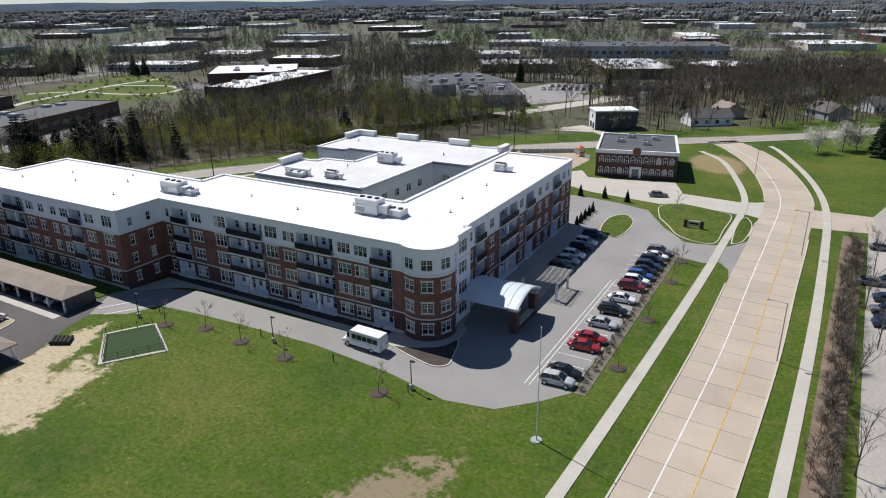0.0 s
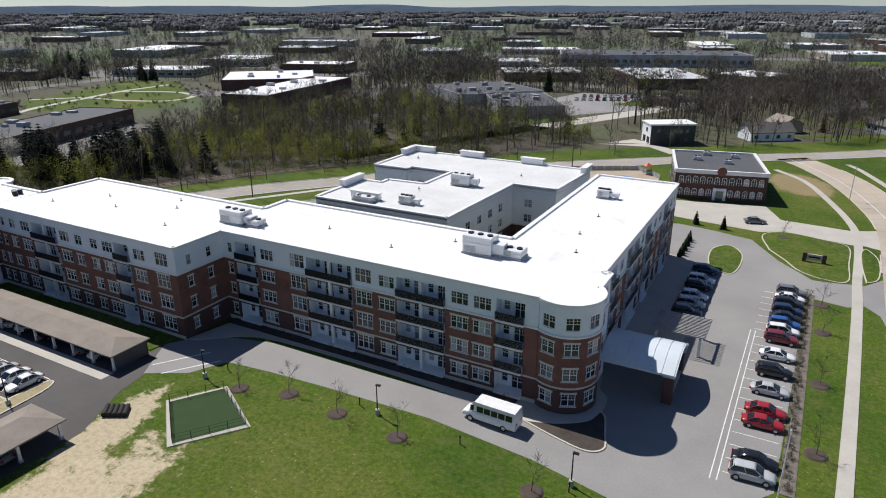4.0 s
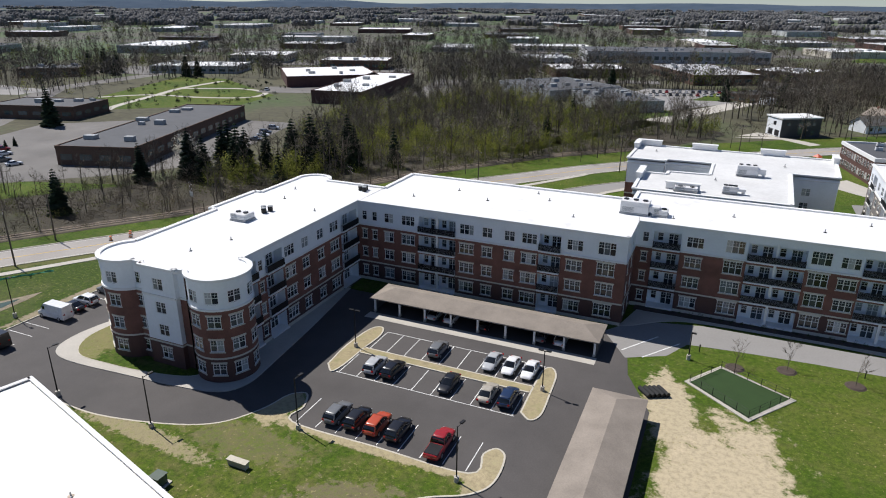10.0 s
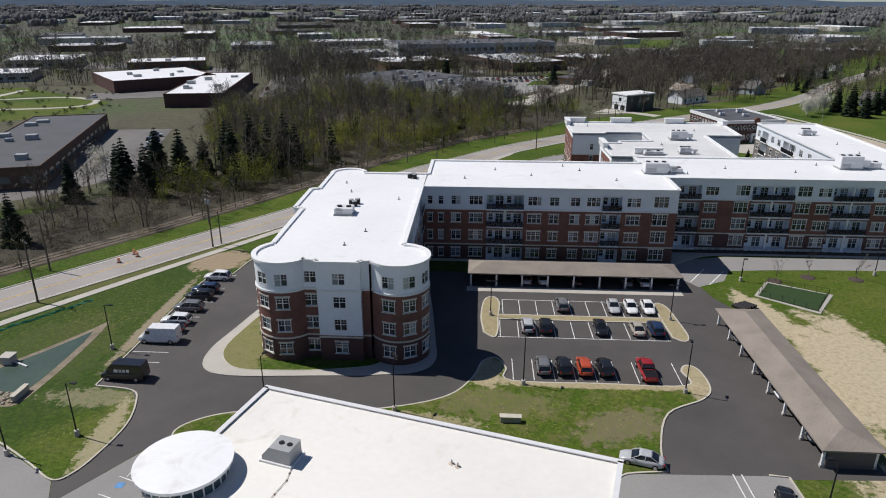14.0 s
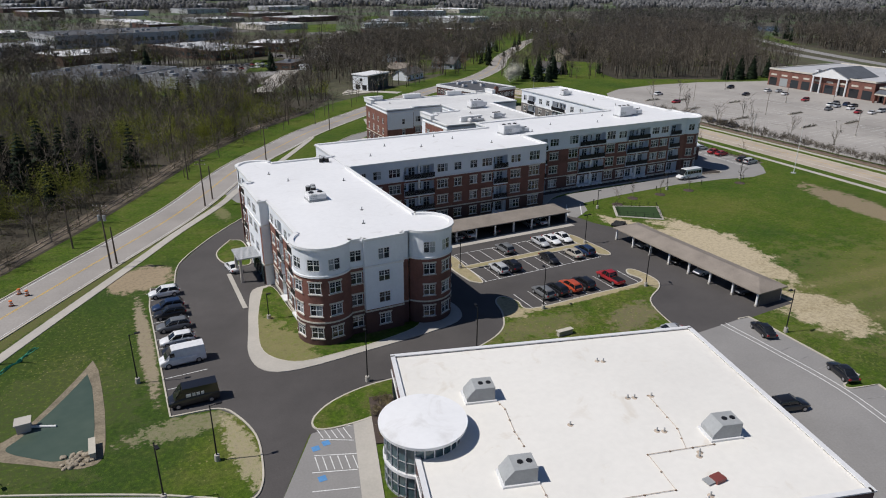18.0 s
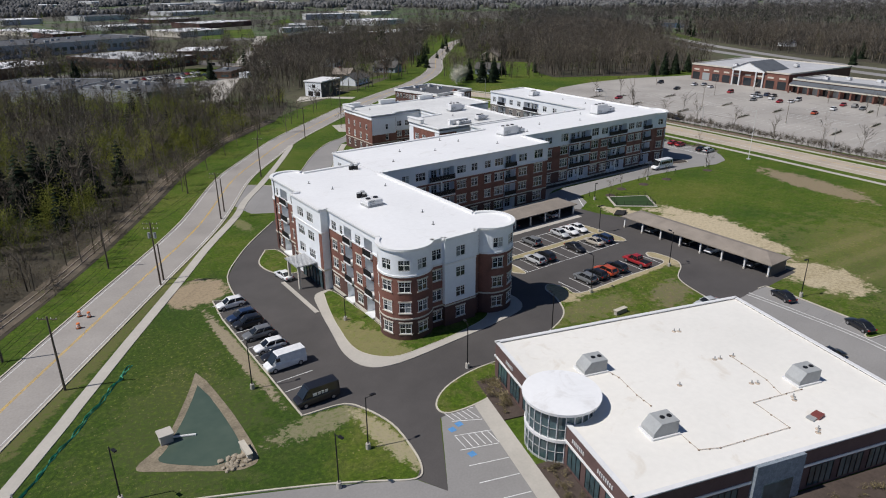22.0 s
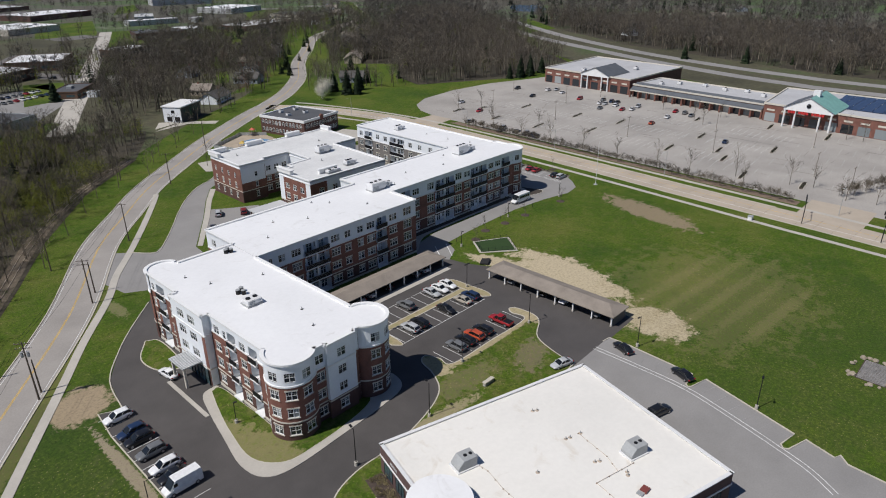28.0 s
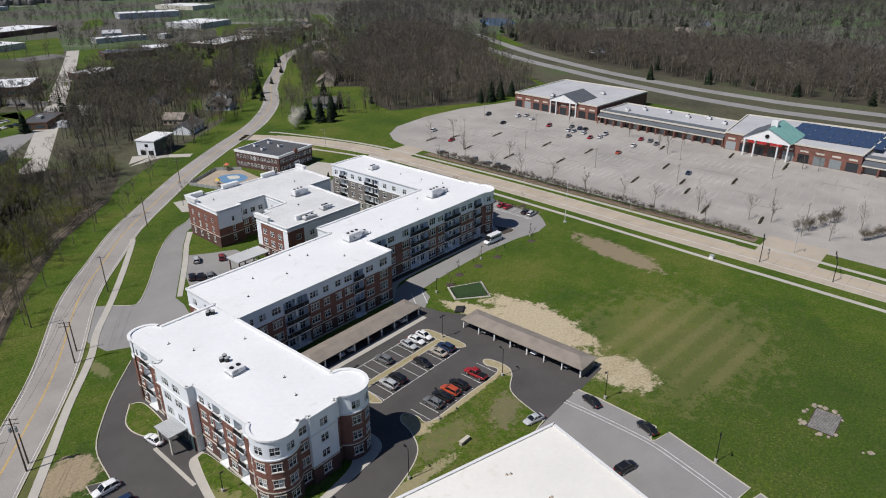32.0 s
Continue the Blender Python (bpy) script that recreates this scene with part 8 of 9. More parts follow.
# traffic signal at the shopping entrance
for x, y, ax in ((-13.6, -2, 1), (-13.8, -22, 1)):
    th = thing("traffic_signal", "black mast-arm traffic signal at the junction", "traffic light", (x, y, 0), group="traffic signals")
    part("mast", tubed((x, y, 0), (x, y, 6.4), 0.13, 0.1, 8), M_DARK, th)
    part("arm", tubed((x, y, 6.0), (x + 8 * ax, y + 2, 6.3), 0.08, 0.06, 6), M_DARK, th)
    for u in (4.5, 7.5):
        part("signal_head", boxed(x + u - 0.15, y + u / 4 - 0.15, 5.3, x + u + 0.15, y + u / 4 + 0.15, 6.3), M_DARK, th)
add("utility_cabinet", "white utility cabinet beside the pavement", "utility box", (-20.4, 10, 0), [("cabinet", boxed(-21.0, 9.4, 0, -19.8, 10.6, 1.2), M_TRIM), ("lid", boxed(-21.1, 9.3, 1.2, -19.7, 10.7, 1.28), M_METAL_GR)])
for x, y in ((-54.4, 63.3), (-40.9, 61.6), (-69.0, 64.2), (-90, 62.6)):
    add("bollard_light", "short black bollard light beside the drive", "bollard", (x, y, 0), [("post", tubed((x, y, 0), (x, y, 1.0), 0.07, 0.07, 8), M_DARK), ("head", tubed((x, y, 1.0), (x, y, 1.2), 0.11, 0.1, 8), M_DARK)], "bollard lights")


# ---------------------------------------------------------------- fenced play yard between the wing and the brick office
surface("play_yard", [(-80, 180), (-62, 178), (-60, 200), (-68, 208), (-86, 198)], 0.03, mat("tan_play_surface", (0.40, 0.33, 0.25), 0.9, var=0.15, big=0.3, small=3), "tan surfaced play yard")
surface("play_yard_blue", [(-75.5, 190), (-71, 186), (-65, 188), (-64, 195), (-69, 199), (-74, 197)], 0.045, mat("blue_play_surface", (0.13, 0.25, 0.40), 0.8, var=0.12, big=0.4, small=4), "bright blue play surface", curve=True)
surface("play_yard_island", [(-71, 192), (-67.5, 190.5), (-66, 194), (-69.5, 196.5)], 0.06, M_STONE, "pale oval on the blue play surface", curve=True)
pf = thing("play_yard_fence", "low white panel fence round the play yard", "fence", (-80, 190, 0))
PFP = [(-80, 180), (-86, 198), (-68, 208), (-60, 200)]
for (ax, ay), (bx_, by_) in zip(PFP, PFP[1:]):
    a_, b_ = Vector((ax, ay, 0)), Vector((bx_, by_, 0))
    n_ = int((b_ - a_).length / 2.4)
    for k in range(n_):
        p_, q_ = a_.lerp(b_, k / n_), a_.lerp(b_, (k + 1) / n_)
        bm = bmesh.new()
        tube(bm, p_, p_ + Vector((0, 0, 1.5)), 0.07, 0.07, 6)
        part("post", bm, M_TRIM, pf)
        bm = bmesh.new()
        d_ = (q_ - p_).normalized() * 0.1
        w_ = Vector((-d_.y, d_.x, 0)) * 0.25
        prism(bm, [tuple((p_ + d_ + w_)[:2]), tuple((q_ - d_ + w_)[:2]), tuple((q_ - d_ - w_)[:2]), tuple((p_ + d_ - w_)[:2])], 0.1, 1.35)
        part("panel", bm, M_METAL_GR, pf)
for x_, y_, c_ in ((-64.5, 204, (0.6, 0.12, 0.06)), (-79, 188, (0.65, 0.45, 0.08))):
    ps = thing("playset", "small climbing playset with a coloured canopy", "playset", (x_, y_, 0.03))
    for dx in (-1, 1):
        for dy in (-1, 1):
            bm = bmesh.new()
            tube(bm, (x_ + dx, y_ + dy, 0.03), (x_ + dx, y_ + dy, 2.6), 0.07, 0.07, 6)
            part("post", bm, M_METAL_GR, ps)
    bm = bmesh.new()
    box(bm, x_ - 1, y_ - 1, 1.1, x_ + 1, y_ + 1, 1.2)
    part("deck", bm, M_SHINGLE, ps)
    bm = bmesh.new()
    tube(bm, (x_, y_, 2.6), (x_, y_, 3.5), 1.6, 0.05, 4)
    part("canopy", bm, mat("coloured_canopy", c_, 0.5), ps)
# ---------------------------------------------------------------- trees and woods
def tube_np(V, F, a, b, r0, r1, n=3):
    d = (b - a).normalized()
    q = d.to_track_quat("Z", "Y")
    i0 = len(V)
    for p, r in ((a, r0), (b, r1)):
        for k in range(n):
            V.append(p + q @ Vector((r * math.cos(k * math.tau / n), r * math.sin(k * math.tau / n), 0)))
    for k in range(n):
        F.append((i0 + k, i0 + (k + 1) % n, i0 + n + (k + 1) % n))
        F.append((i0 + k, i0 + n + (k + 1) % n, i0 + n + k))


def bare_tree(seed, h=11.0, levels=3, twigs=260, spread=1.0, kids=(7, 4, 4)):
    """Trunk, limbs and twigs of a leafless tree: vertices and triangles."""
    r = random.Random(seed)
    V, F, tips = [], [], []

    def grow(a, d, length, rad, lev):
        b = a + d * length * 0.5
        d2 = (d + Vector((r.uniform(-.2, .2), r.uniform(-.2, .2), r.uniform(0, .15)))).normalized()
        c = b + d2 * length * 0.5
        tube_np(V, F, a, b, rad, rad * 0.75, 5 if lev == 0 else 3)
        tube_np(V, F, b, c, rad * 0.75, rad * 0.35, 5 if lev == 0 else 3)
        if lev >= levels:
            tips.append((c, d2, length))
            return
        for k in range(kids[lev]):
            u = r.uniform(0.22, 1.0) if lev == 0 else r.uniform(0.3, 1.0)
            p = a.lerp(b, u * 2) if u < 0.5 else b.lerp(c, u * 2 - 1)
            ang = r.uniform(0, math.tau)
            side = Vector((math.cos(ang), math.sin(ang), 0))
            nd = (d2 * r.uniform(0.5, 1.0) + side * spread * r.uniform(0.5, 1.0) + Vector((0, 0, 0.25))).normalized()
            grow(p, nd, length * r.uniform(0.38, 0.55), rad * 0.42, lev + 1)
    grow(Vector((0, 0, 0)), Vector((r.uniform(-.05, .05), r.uniform(-.05, .05), 1)).normalized(), h * 0.85, h * 0.013, 0)
    for k in range(twigs):
        c, d, L = tips[r.randrange(len(tips))]
        e = (d + Vector((r.uniform(-1, 1), r.uniform(-1, 1), r.uniform(-.3, .9)))).normalized()
        p = c - d * L * r.random() * 0.8
        w = Vector((r.uniform(-1, 1), r.uniform(-1, 1), r.uniform(-1, 1))).normalized() * 0.022
        i0 = len(V)
        V.extend((p - w, p + w, p + e * r.uniform(0.5, 1.4)))
        F.append((i0, i0 + 1, i0 + 2))
    return np.array([tuple(v) for v in V], dtype=np.float32), np.array(F, dtype=np.int32)


def leaf_clump(seed, n, rx, rz, size, base=0.0):
    """A loose crown of small leaf triangles."""
    r = random.Random(seed)
    V, F = [], []
    lumps = [Vector((r.gauss(0, rx * .5), r.gauss(0, rx * .5), base + rz * r.uniform(0.3, 1.0))) for _ in range(7)]
    for k in range(n):
        c = lumps[r.randrange(7)] + Vector((r.gauss(0, rx * .28), r.gauss(0, rx * .28), r.gauss(0, rz * .2)))
        a = Vector((r.uniform(-1, 1), r.uniform(-1, 1), r.uniform(-1, 1))).normalized() * size * r.uniform(.6, 1.3)
        b = Vector((r.uniform(-1, 1), r.uniform(-1, 1), r.uniform(-1, 1))).normalized() * size * r.uniform(.6, 1.3)
        i0 = len(V)
        V.extend((c, c + a, c + b))
        F.append((i0, i0 + 1, i0 + 2))
    V = np.array([tuple(v) for v in V], dtype=np.float32)
    V[:, 2] = np.maximum(V[:, 2], 0.02)
    return V, np.array(F, dtype=np.int32)


def conifer(seed, h=10.0, tiers=17, per=17):
    r = random.Random(seed)
    V, F = [], []
    tube_np(V, F, Vector((0, 0, 0)), Vector((0, 0, h * .95)), h * .016, h * .004, 5)
    for t_ in range(tiers):
        z = h * (0.1 + 0.88 * t_ / tiers)
        R = h * 0.25 * (1 - t_ / tiers) ** 0.75 + 0.1
        for k in range(per):
            a = r.uniform(0, math.tau)
            L = R * r.uniform(0.7, 1.12)
            tip = Vector((math.cos(a) * L, math.sin(a) * L, z - L * r.uniform(.15, .4)))
            root = Vector((0, 0, z + 0.1))
            s = Vector((-math.sin(a), math.cos(a), 0)) * L * 0.3
            mid = root.lerp(tip, .55)
            i0 = len(V)
            V.extend((root, mid + s, tip, mid - s, mid + Vector((0, 0, -0.35 * L))))
            F.extend(((i0, i0 + 1, i0 + 2), (i0, i0 + 2, i0 + 3), (i0 + 1, i0 + 4, i0 + 2), (i0 + 3, i0 + 2, i0 + 4)))
    return np.array([tuple(v) for v in V], dtype=np.float32), np.array(F, dtype=np.int32)


def to_mesh(name, V, F, material):
    me = bpy.data.meshes.new(name)
    me.vertices.add(len(V))
    me.vertices.foreach_set("co", np.ascontiguousarray(V, dtype=np.float32).ravel())
    me.loops.add(len(F) * 3)
    me.loops.foreach_set("vertex_index", np.ascontiguousarray(F, dtype=np.int32).ravel())
    me.polygons.add(len(F))
    me.polygons.foreach_set("loop_start", np.arange(0, len(F) * 3, 3, dtype=np.int32))
    me.update(calc_edges=True)
    me.materials.append(material)
    return me


def scatter(name, bases, spots, material, label, category="trees"):
    """Many copies of a few shapes as one joined mesh. spots: x, y, scale."""
    r = np.random.RandomState(len(spots))
    Vs, Fs, off = [], [], 0
    for k, (x, y, s) in enumerate(spots):
        V, F = bases[k % len(bases)]
        a = r.uniform(0, math.tau)
        c, n_ = math.cos(a) * s, math.sin(a) * s
        W = np.empty_like(V)
        W[:, 0] = V[:, 0] * c - V[:, 1] * n_ + x
        W[:, 1] = V[:, 0] * n_ + V[:, 1] * c + y
        W[:, 2] = V[:, 2] * s * r.uniform(0.85, 1.2)
        Vs.append(W)
        Fs.append(F + off)
        off += len(V)
    ob = new(name, to_mesh(name, np.concatenate(Vs), np.concatenate(Fs), material))
    return tagged(ob, label, category, kind="stuff")


def foliage_mat(name, a, b, c, trans=0.0):
    m, t, bs = nodes_of(name)
    g = t.nodes.new("ShaderNodeNewGeometry")
    c1 = ramp_of(t, g.outputs["Random Per Island"], [(0.0, a), (0.5, b), (1.0, c)])
    n = ramp_of(t, noise_of(t, 0.05, 3, 0.6), [(0.3, (0.68, 0.68, 0.7)), (0.7, (1.32, 1.26, 1.18))])
    n2 = ramp_of(t, noise_of(t, 0.32, 2, 0.5), [(0.35, (0.6, 0.6, 0.6)), (0.65, (1.35, 1.35, 1.35))])
    col = mix_of(t, 1.0, mix_of(t, 1.0, c1, n, "MULTIPLY"), n2, "MULTIPLY")
    t.links.new(col, bs.inputs["Base Color"])
    bs.inputs["Roughness"].default_value = 0.9
    bs.inputs["Specular IOR Level"].default_value = 0.2
    if trans:
        tl, mx = t.nodes.new("ShaderNodeBsdfTranslucent"), t.nodes.new("ShaderNodeMixShader")
        mx.inputs[0].default_value = trans
        t.links.new(col, tl.inputs["Color"])
        t.links.new(bs.outputs[0], mx.inputs[1])
        t.links.new(tl.outputs[0], mx.inputs[2])
        t.links.new(mx.outputs[0], t.nodes["Material Output"].inputs["Surface"])
    return m


M_BARK = foliage_mat("grey_bark", (0.05, 0.043, 0.035), (0.115, 0.10, 0.08), (0.24, 0.215, 0.178))
M_BUD = foliage_mat("spring_green_leaves", (0.07, 0.092, 0.022), (0.115, 0.14, 0.034), (0.18, 0.19, 0.058), 0.4)
M_BUD2 = foliage_mat("bright_spring_leaves", (0.13, 0.15, 0.03), (0.21, 0.24, 0.05), (0.33, 0.34, 0.09), 0.5)
M_SCRUB = foliage_mat("brown_scrub", (0.06, 0.05, 0.036), (0.10, 0.082, 0.058), (0.15, 0.128, 0.084))
M_CONIFER = foliage_mat("dark_conifer", (0.012, 0.022, 0.012), (0.02, 0.034, 0.017), (0.034, 0.05, 0.026))
M_BLOSSOM = foliage_mat("white_blossom", (0.42, 0.42, 0.38), (0.55, 0.55, 0.50), (0.66, 0.65, 0.6))
M_REDBUD = foliage_mat("reddish_buds", (0.16, 0.07, 0.045), (0.21, 0.10, 0.065), (0.26, 0.14, 0.09))
# far crowns greyer than the near bark: some distance haze put into the colour
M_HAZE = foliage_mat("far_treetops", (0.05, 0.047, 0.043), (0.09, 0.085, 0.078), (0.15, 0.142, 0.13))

TREES = [bare_tree(k, 11, 3, 420, 1.0, (7, 4, 3)) for k in range(4)]
MID = [bare_tree(20 + k, 11, 2, 120, 1.0, (6, 4, 0)) for k in range(4)]


def far_crown(seed):
    """A far tree: a trunk and a rounded, ragged crown of slivers."""
    r = random.Random(seed)
    V, F = [], []
    tube_np(V, F, Vector((0, 0, 0)), Vector((0, 0, 8)), 0.2, 0.07, 3)
    for k in range(52):
        a, u = r.uniform(0, math.tau), r.uniform(-0.8, 1.0)
        w = math.sqrt(max(0.0, 1 - u * u)) * r.uniform(.35, 1.0)
        c = Vector((math.cos(a) * 2.9 * w, math.sin(a) * 2.9 * w, 7.4 + 4.2 * u))
        d = Vector((c.x * .2 + r.uniform(-.8, .8), c.y * .2 + r.uniform(-.8, .8), r.uniform(.1, 1))).normalized() * r.uniform(1.2, 2.2)
        w = Vector((r.uniform(-1, 1), r.uniform(-1, 1), r.uniform(-.5, .5))).normalized() * 0.24
        i0 = len(V)
        V.extend((c - w, c + w, c + d))
        F.append((i0, i0 + 1, i0 + 2))
    return np.array([tuple(v) for v in V], dtype=np.float32), np.array(F, dtype=np.int32)


def twig_haze(seed, n=170, h=12.0):
    """A leafless tree in its fine outer shape: trunk, rising limbs and a rounded haze of slender twigs."""
    r = random.Random(seed)
    V, F = [], []
    lean = Vector((r.gauss(0, 0.7), r.gauss(0, 0.7), 0))
    knee = Vector((0, 0, h * r.uniform(0.3, 0.42))) + lean * 0.4
    top = Vector((0, 0, h * 0.86)) + lean
    tube_np(V, F, Vector((0, 0, 0)), knee, 0.2, 0.15, 4)
    tube_np(V, F, knee, top, 0.15, 0.03, 4)
    rx, rz = h * r.uniform(0.2, 0.29), h * r.uniform(0.3, 0.38)
    mid = Vector((lean.x * 0.7, lean.y * 0.7, h * 0.66))
    tips = []
    for k in range(9):
        q = knee.lerp(top, r.uniform(0.0, 0.75))
        a = r.uniform(0, math.tau)
        e = mid + Vector((math.cos(a) * rx * r.uniform(.6, .95), math.sin(a) * rx * r.uniform(.6, .95), rz * r.uniform(-.25, .8)))
        tube_np(V, F, q, e, 0.075, 0.025, 3)
        tips.append((q, e))
    for k in range(n):
        if k % 3 == 0:
            q, e = tips[r.randrange(9)]
            c = q.lerp(e, r.uniform(.45, 1.1))
        else:
            a, u = r.uniform(0, math.tau), r.uniform(-0.75, 1.0)
            w = math.sqrt(max(0.0, 1 - u * u)) * r.uniform(.5, 1.0)
            c = mid + Vector((math.cos(a) * rx * w, math.sin(a) * rx * w, rz * u))
        d = ((c - mid) * (0.35 / rx) + Vector((r.uniform(-.7, .7), r.uniform(-.7, .7), r.uniform(.1, 1.1)))).normalized() * r.uniform(0.9, 1.9)
        w = Vector((r.uniform(-1, 1), r.uniform(-1, 1), r.uniform(-.3, .3))).normalized() * 0.048
        i0 = len(V)
        V.extend((c - w, c + w, c + d))
        F.append((i0, i0 + 1, i0 + 2))
    return np.array([tuple(v) for v in V], dtype=np.float32), np.array(F, dtype=np.int32)


TWIG = [twig_haze(130 + k) for k in range(6)]
FAR = [far_crown(60 + k) for k in range(5)]


def far_mass(seed):
    """A clump of distant woodland: a rough hummock of treetops."""
    r = random.Random(seed)
    V, F = [], []
    for k in range(26):
        a, q = r.uniform(0, math.tau), r.random() ** .5 * 17
        x, y = math.cos(a) * q, math.sin(a) * q
        h, w = r.uniform(5, 11), r.uniform(2.6, 4.6)
        i0, turn = len(V), r.uniform(0, 2)
        for z, ring in ((0.0, 0.75), (0.55, 1.0), (0.88, 0.6)):
            for j in range(5):
                g, e = turn + j * math.tau / 5 + z, w * ring * r.uniform(0.75, 1.2)
                V.append(Vector((x + math.cos(g) * e, y + math.sin(g) * e, h * z * r.uniform(0.88, 1.08))))
        V.append(Vector((x, y, h)))
        for lo in (i0, i0 + 5):
            for j in range(5):
                p, q2 = lo + j, lo + (j + 1) % 5
                F.extend(((p, q2, p + 5), (q2, q2 + 5, p + 5)))
        for j in range(5):
            F.append((i0 + 10 + j, i0 + 10 + (j + 1) % 5, i0 + 15))
    return np.array([tuple(v) for v in V], dtype=np.float32), np.array(F, dtype=np.int32)


MASS = [far_mass(90 + k) for k in range(5)]


def inside(p, poly):
    x, y = p
    c = False
    for (x0, y0), (x1, y1) in zip(poly, poly[1:] + poly[:1]):
        if (y0 > y) != (y1 > y) and x < (x1 - x0) * (y - y0) / (y1 - y0) + x0:
            c = not c
    return c


LAWNS = [[(34, 790), (98, 800), (52, 668), (36, 632), (-6, 662)], [(-92, 410), (-72, 402), (-84, 366), (-92, 346), (-112, 342)], [(293, 786), (334, 768), (297, 680), (218, 667)],
         [(94, 490), (107, 488), (52, 404), (43, 405)], [(150, 486), (163, 476), (110, 418), (80, 392), (112, 438)], [(11, 368), (17, 361), (-5, 325), (-15, 323)],
         [(125, 414), (123, 390), (92, 352), (64, 322), (60, 334), (92, 378)], [(88, 329), (112, 300), (54, 239), (38, 272)], [(485, 832), (479, 790), (334, 586), (300, 560), (380, 660)],
         [(204, 982), (242, 1017), (202, 908), (143, 851)], [(-176, 284), (-150, 290), (-128, 309), (-112, 290), (-128, 268), (-158, 270)], [(-91, 401), (-80, 404), (-86, 378)]]


def open_ground(x, y):
    return any(inside((x, y), p) for p in LAWNS) or math.hypot(x - 554, y - 520) < 60


def fill(poly, n, seed, lo=0.7, hi=1.25, clear=()):
    r = random.Random(seed)
    xs_, ys_ = [p[0] for p in poly], [p[1] for p in poly]
    out, k = [], 0
    while len(out) < n and k < n * 12:
        k += 1
        p = (r.uniform(min(xs_), max(xs_)), r.uniform(min(ys_), max(ys_)))
        if inside(p, poly) and all(math.hypot(p[0] - a, p[1] - b) > c for a, b, c in clear) and not (open_ground(*p) and r.random() < 0.93):
            out.append((p[0], p[1], r.uniform(lo, hi)))
    return out


RES_ = [(-90, 300), (-60, 440), (60, 560), (250, 640), (360, 620), (240, 470), (130, 345), (62, 240)]
EAST_ = [(262, -260), (260, 10), (259, 68), (284, 150), (306, 233), (372, 345), (520, 530), (900, 760), (1500, 600), (1300, -260)]
WOOD_A = [(-216, 94), (-198, 110), (-179, 136), (-160, 158), (-140, 184), (-100, 230), (-92, 246), (-100, 262), (-128, 268), (-160, 272), (-205, 300), (-250, 240), (-243, 196), (-222, 148)]
STRIP_W = [(-345, -118), (-262, -2), (-229, 46), (-216.8, 64), (-207, 78), (-195, 96), (-180, 121), (-166, 146), (-144, 177), (-115, 205), (-100, 230), (-140, 184), (-160, 158), (-179, 136), (-198, 110), (-216, 94), (-216, 128), (-238, 96), (-272, 52), (-360, -40)]
for k, p in enumerate(LAWNS):
    surface("lawn_far", p, 0.07, M_GRASS, "open green lawn among houses and works")
surface("far_pond", [(512, 505), (516, 478), (556, 486), (600, 532), (589, 562), (548, 540)], 0.1, mat("blue_pond_water", (0.05, 0.10, 0.17), 0.12), "blue pond in the far woods", True)
N_EDGE = [(34, 262), (60, 238), (112, 212), (126, 226), (122, 300), (96, 330), (84, 318), (104, 296), (62, 250), (46, 276)]
LOT_EDGE = [(-280, 60), (-262, 78), (-245, 102), (-234, 124), (-222, 128), (-238, 98), (-270, 54)]
HCLEAR = [(x, y, 11) for x, y, *_ in HOUSES] + [(-76, 262, 13)]
NEAR_ROAD = [(p.x, p.y, 9) for p in NORTH_LINE] + [(p.x, p.y, 12) for p in FAR_LINE]
scatter("woods", TREES, fill(WOOD_A, 150, 1, 0.8, 1.35), M_BARK, "dense leafless spring woodland", "woods")
scatter("woods", TWIG, fill(WOOD_A, 200, 41, 0.65, 1.25) + fill(STRIP_W, 200, 42, 0.25, 0.7), M_BARK, "brown twiggy crowns filling the woodland", "woods")
scatter("woods", MID, fill(WOOD_A, 120, 31, 0.6, 1.2), M_BARK, "thinner leafless trees filling the woodland", "woods")
scatter("leafing_trees", [leaf_clump(40 + k, 260, 1.7, 4.4, 0.26, 0.8) for k in range(4)], [p for p in fill(WOOD_A, 1500, 32, 0.5, 1.5) if noise.noise(Vector((p[0] * 0.03, p[1] * 0.03, 5))) > -0.06], M_BUD2, "young trees in first yellow-green leaf", "trees")
scatter("woods_evergreens", [conifer(330 + k, 10, 12, 11) for k in range(2)], fill(WOOD_A, 14, 34, 0.7, 1.3) + fill(RES_, 60, 35, 0.7, 1.4) + fill(EAST_, 420, 36, 0.8, 1.6), M_CONIFER, "dark evergreens among leafless trees", "trees")
surface("woods_floor", WOOD_A, 0.03, M_WILD, "brown leaf-littered woodland floor")
bm = bmesh.new()
ribbon(bm, smooth_line([(-300, -50), (-262, 2), (-231, 48), (-219, 66), (-209, 80), (-197.5, 98), (-182.6, 123), (-168.6, 148), (-146.4, 179), (-117, 207)], 6), -2.2, 2.2, -0.2, 0.06)
RAIL_LINE = smooth_line([(-300, -50), (-262, 2), (-231, 48), (-219, 66), (-209, 80), (-197.5, 98), (-182.6, 123), (-168.6, 148), (-146.4, 179), (-117, 207)], 6)
rails = bmesh.new()
for o_ in (-0.75, 0.75):
    ribbon(rails, RAIL_LINE, o_ - 0.05, o_ + 0.05, 0.0, 0.22)
tagged(link("rails", rails, M_RUST), "two rusty rails along the old railway bed", kind="structure")
tagged(link("railway_bed", bm, mat("old_ballast", (0.135, 0.108, 0.078), 0.95, var=0.35, big=0.25, small=3)), "overgrown brown railway bed beside the verge", kind="structure")
surface("railway_strip", STRIP_W, 0.025, M_WILD, "brown scrub strip along the railway")
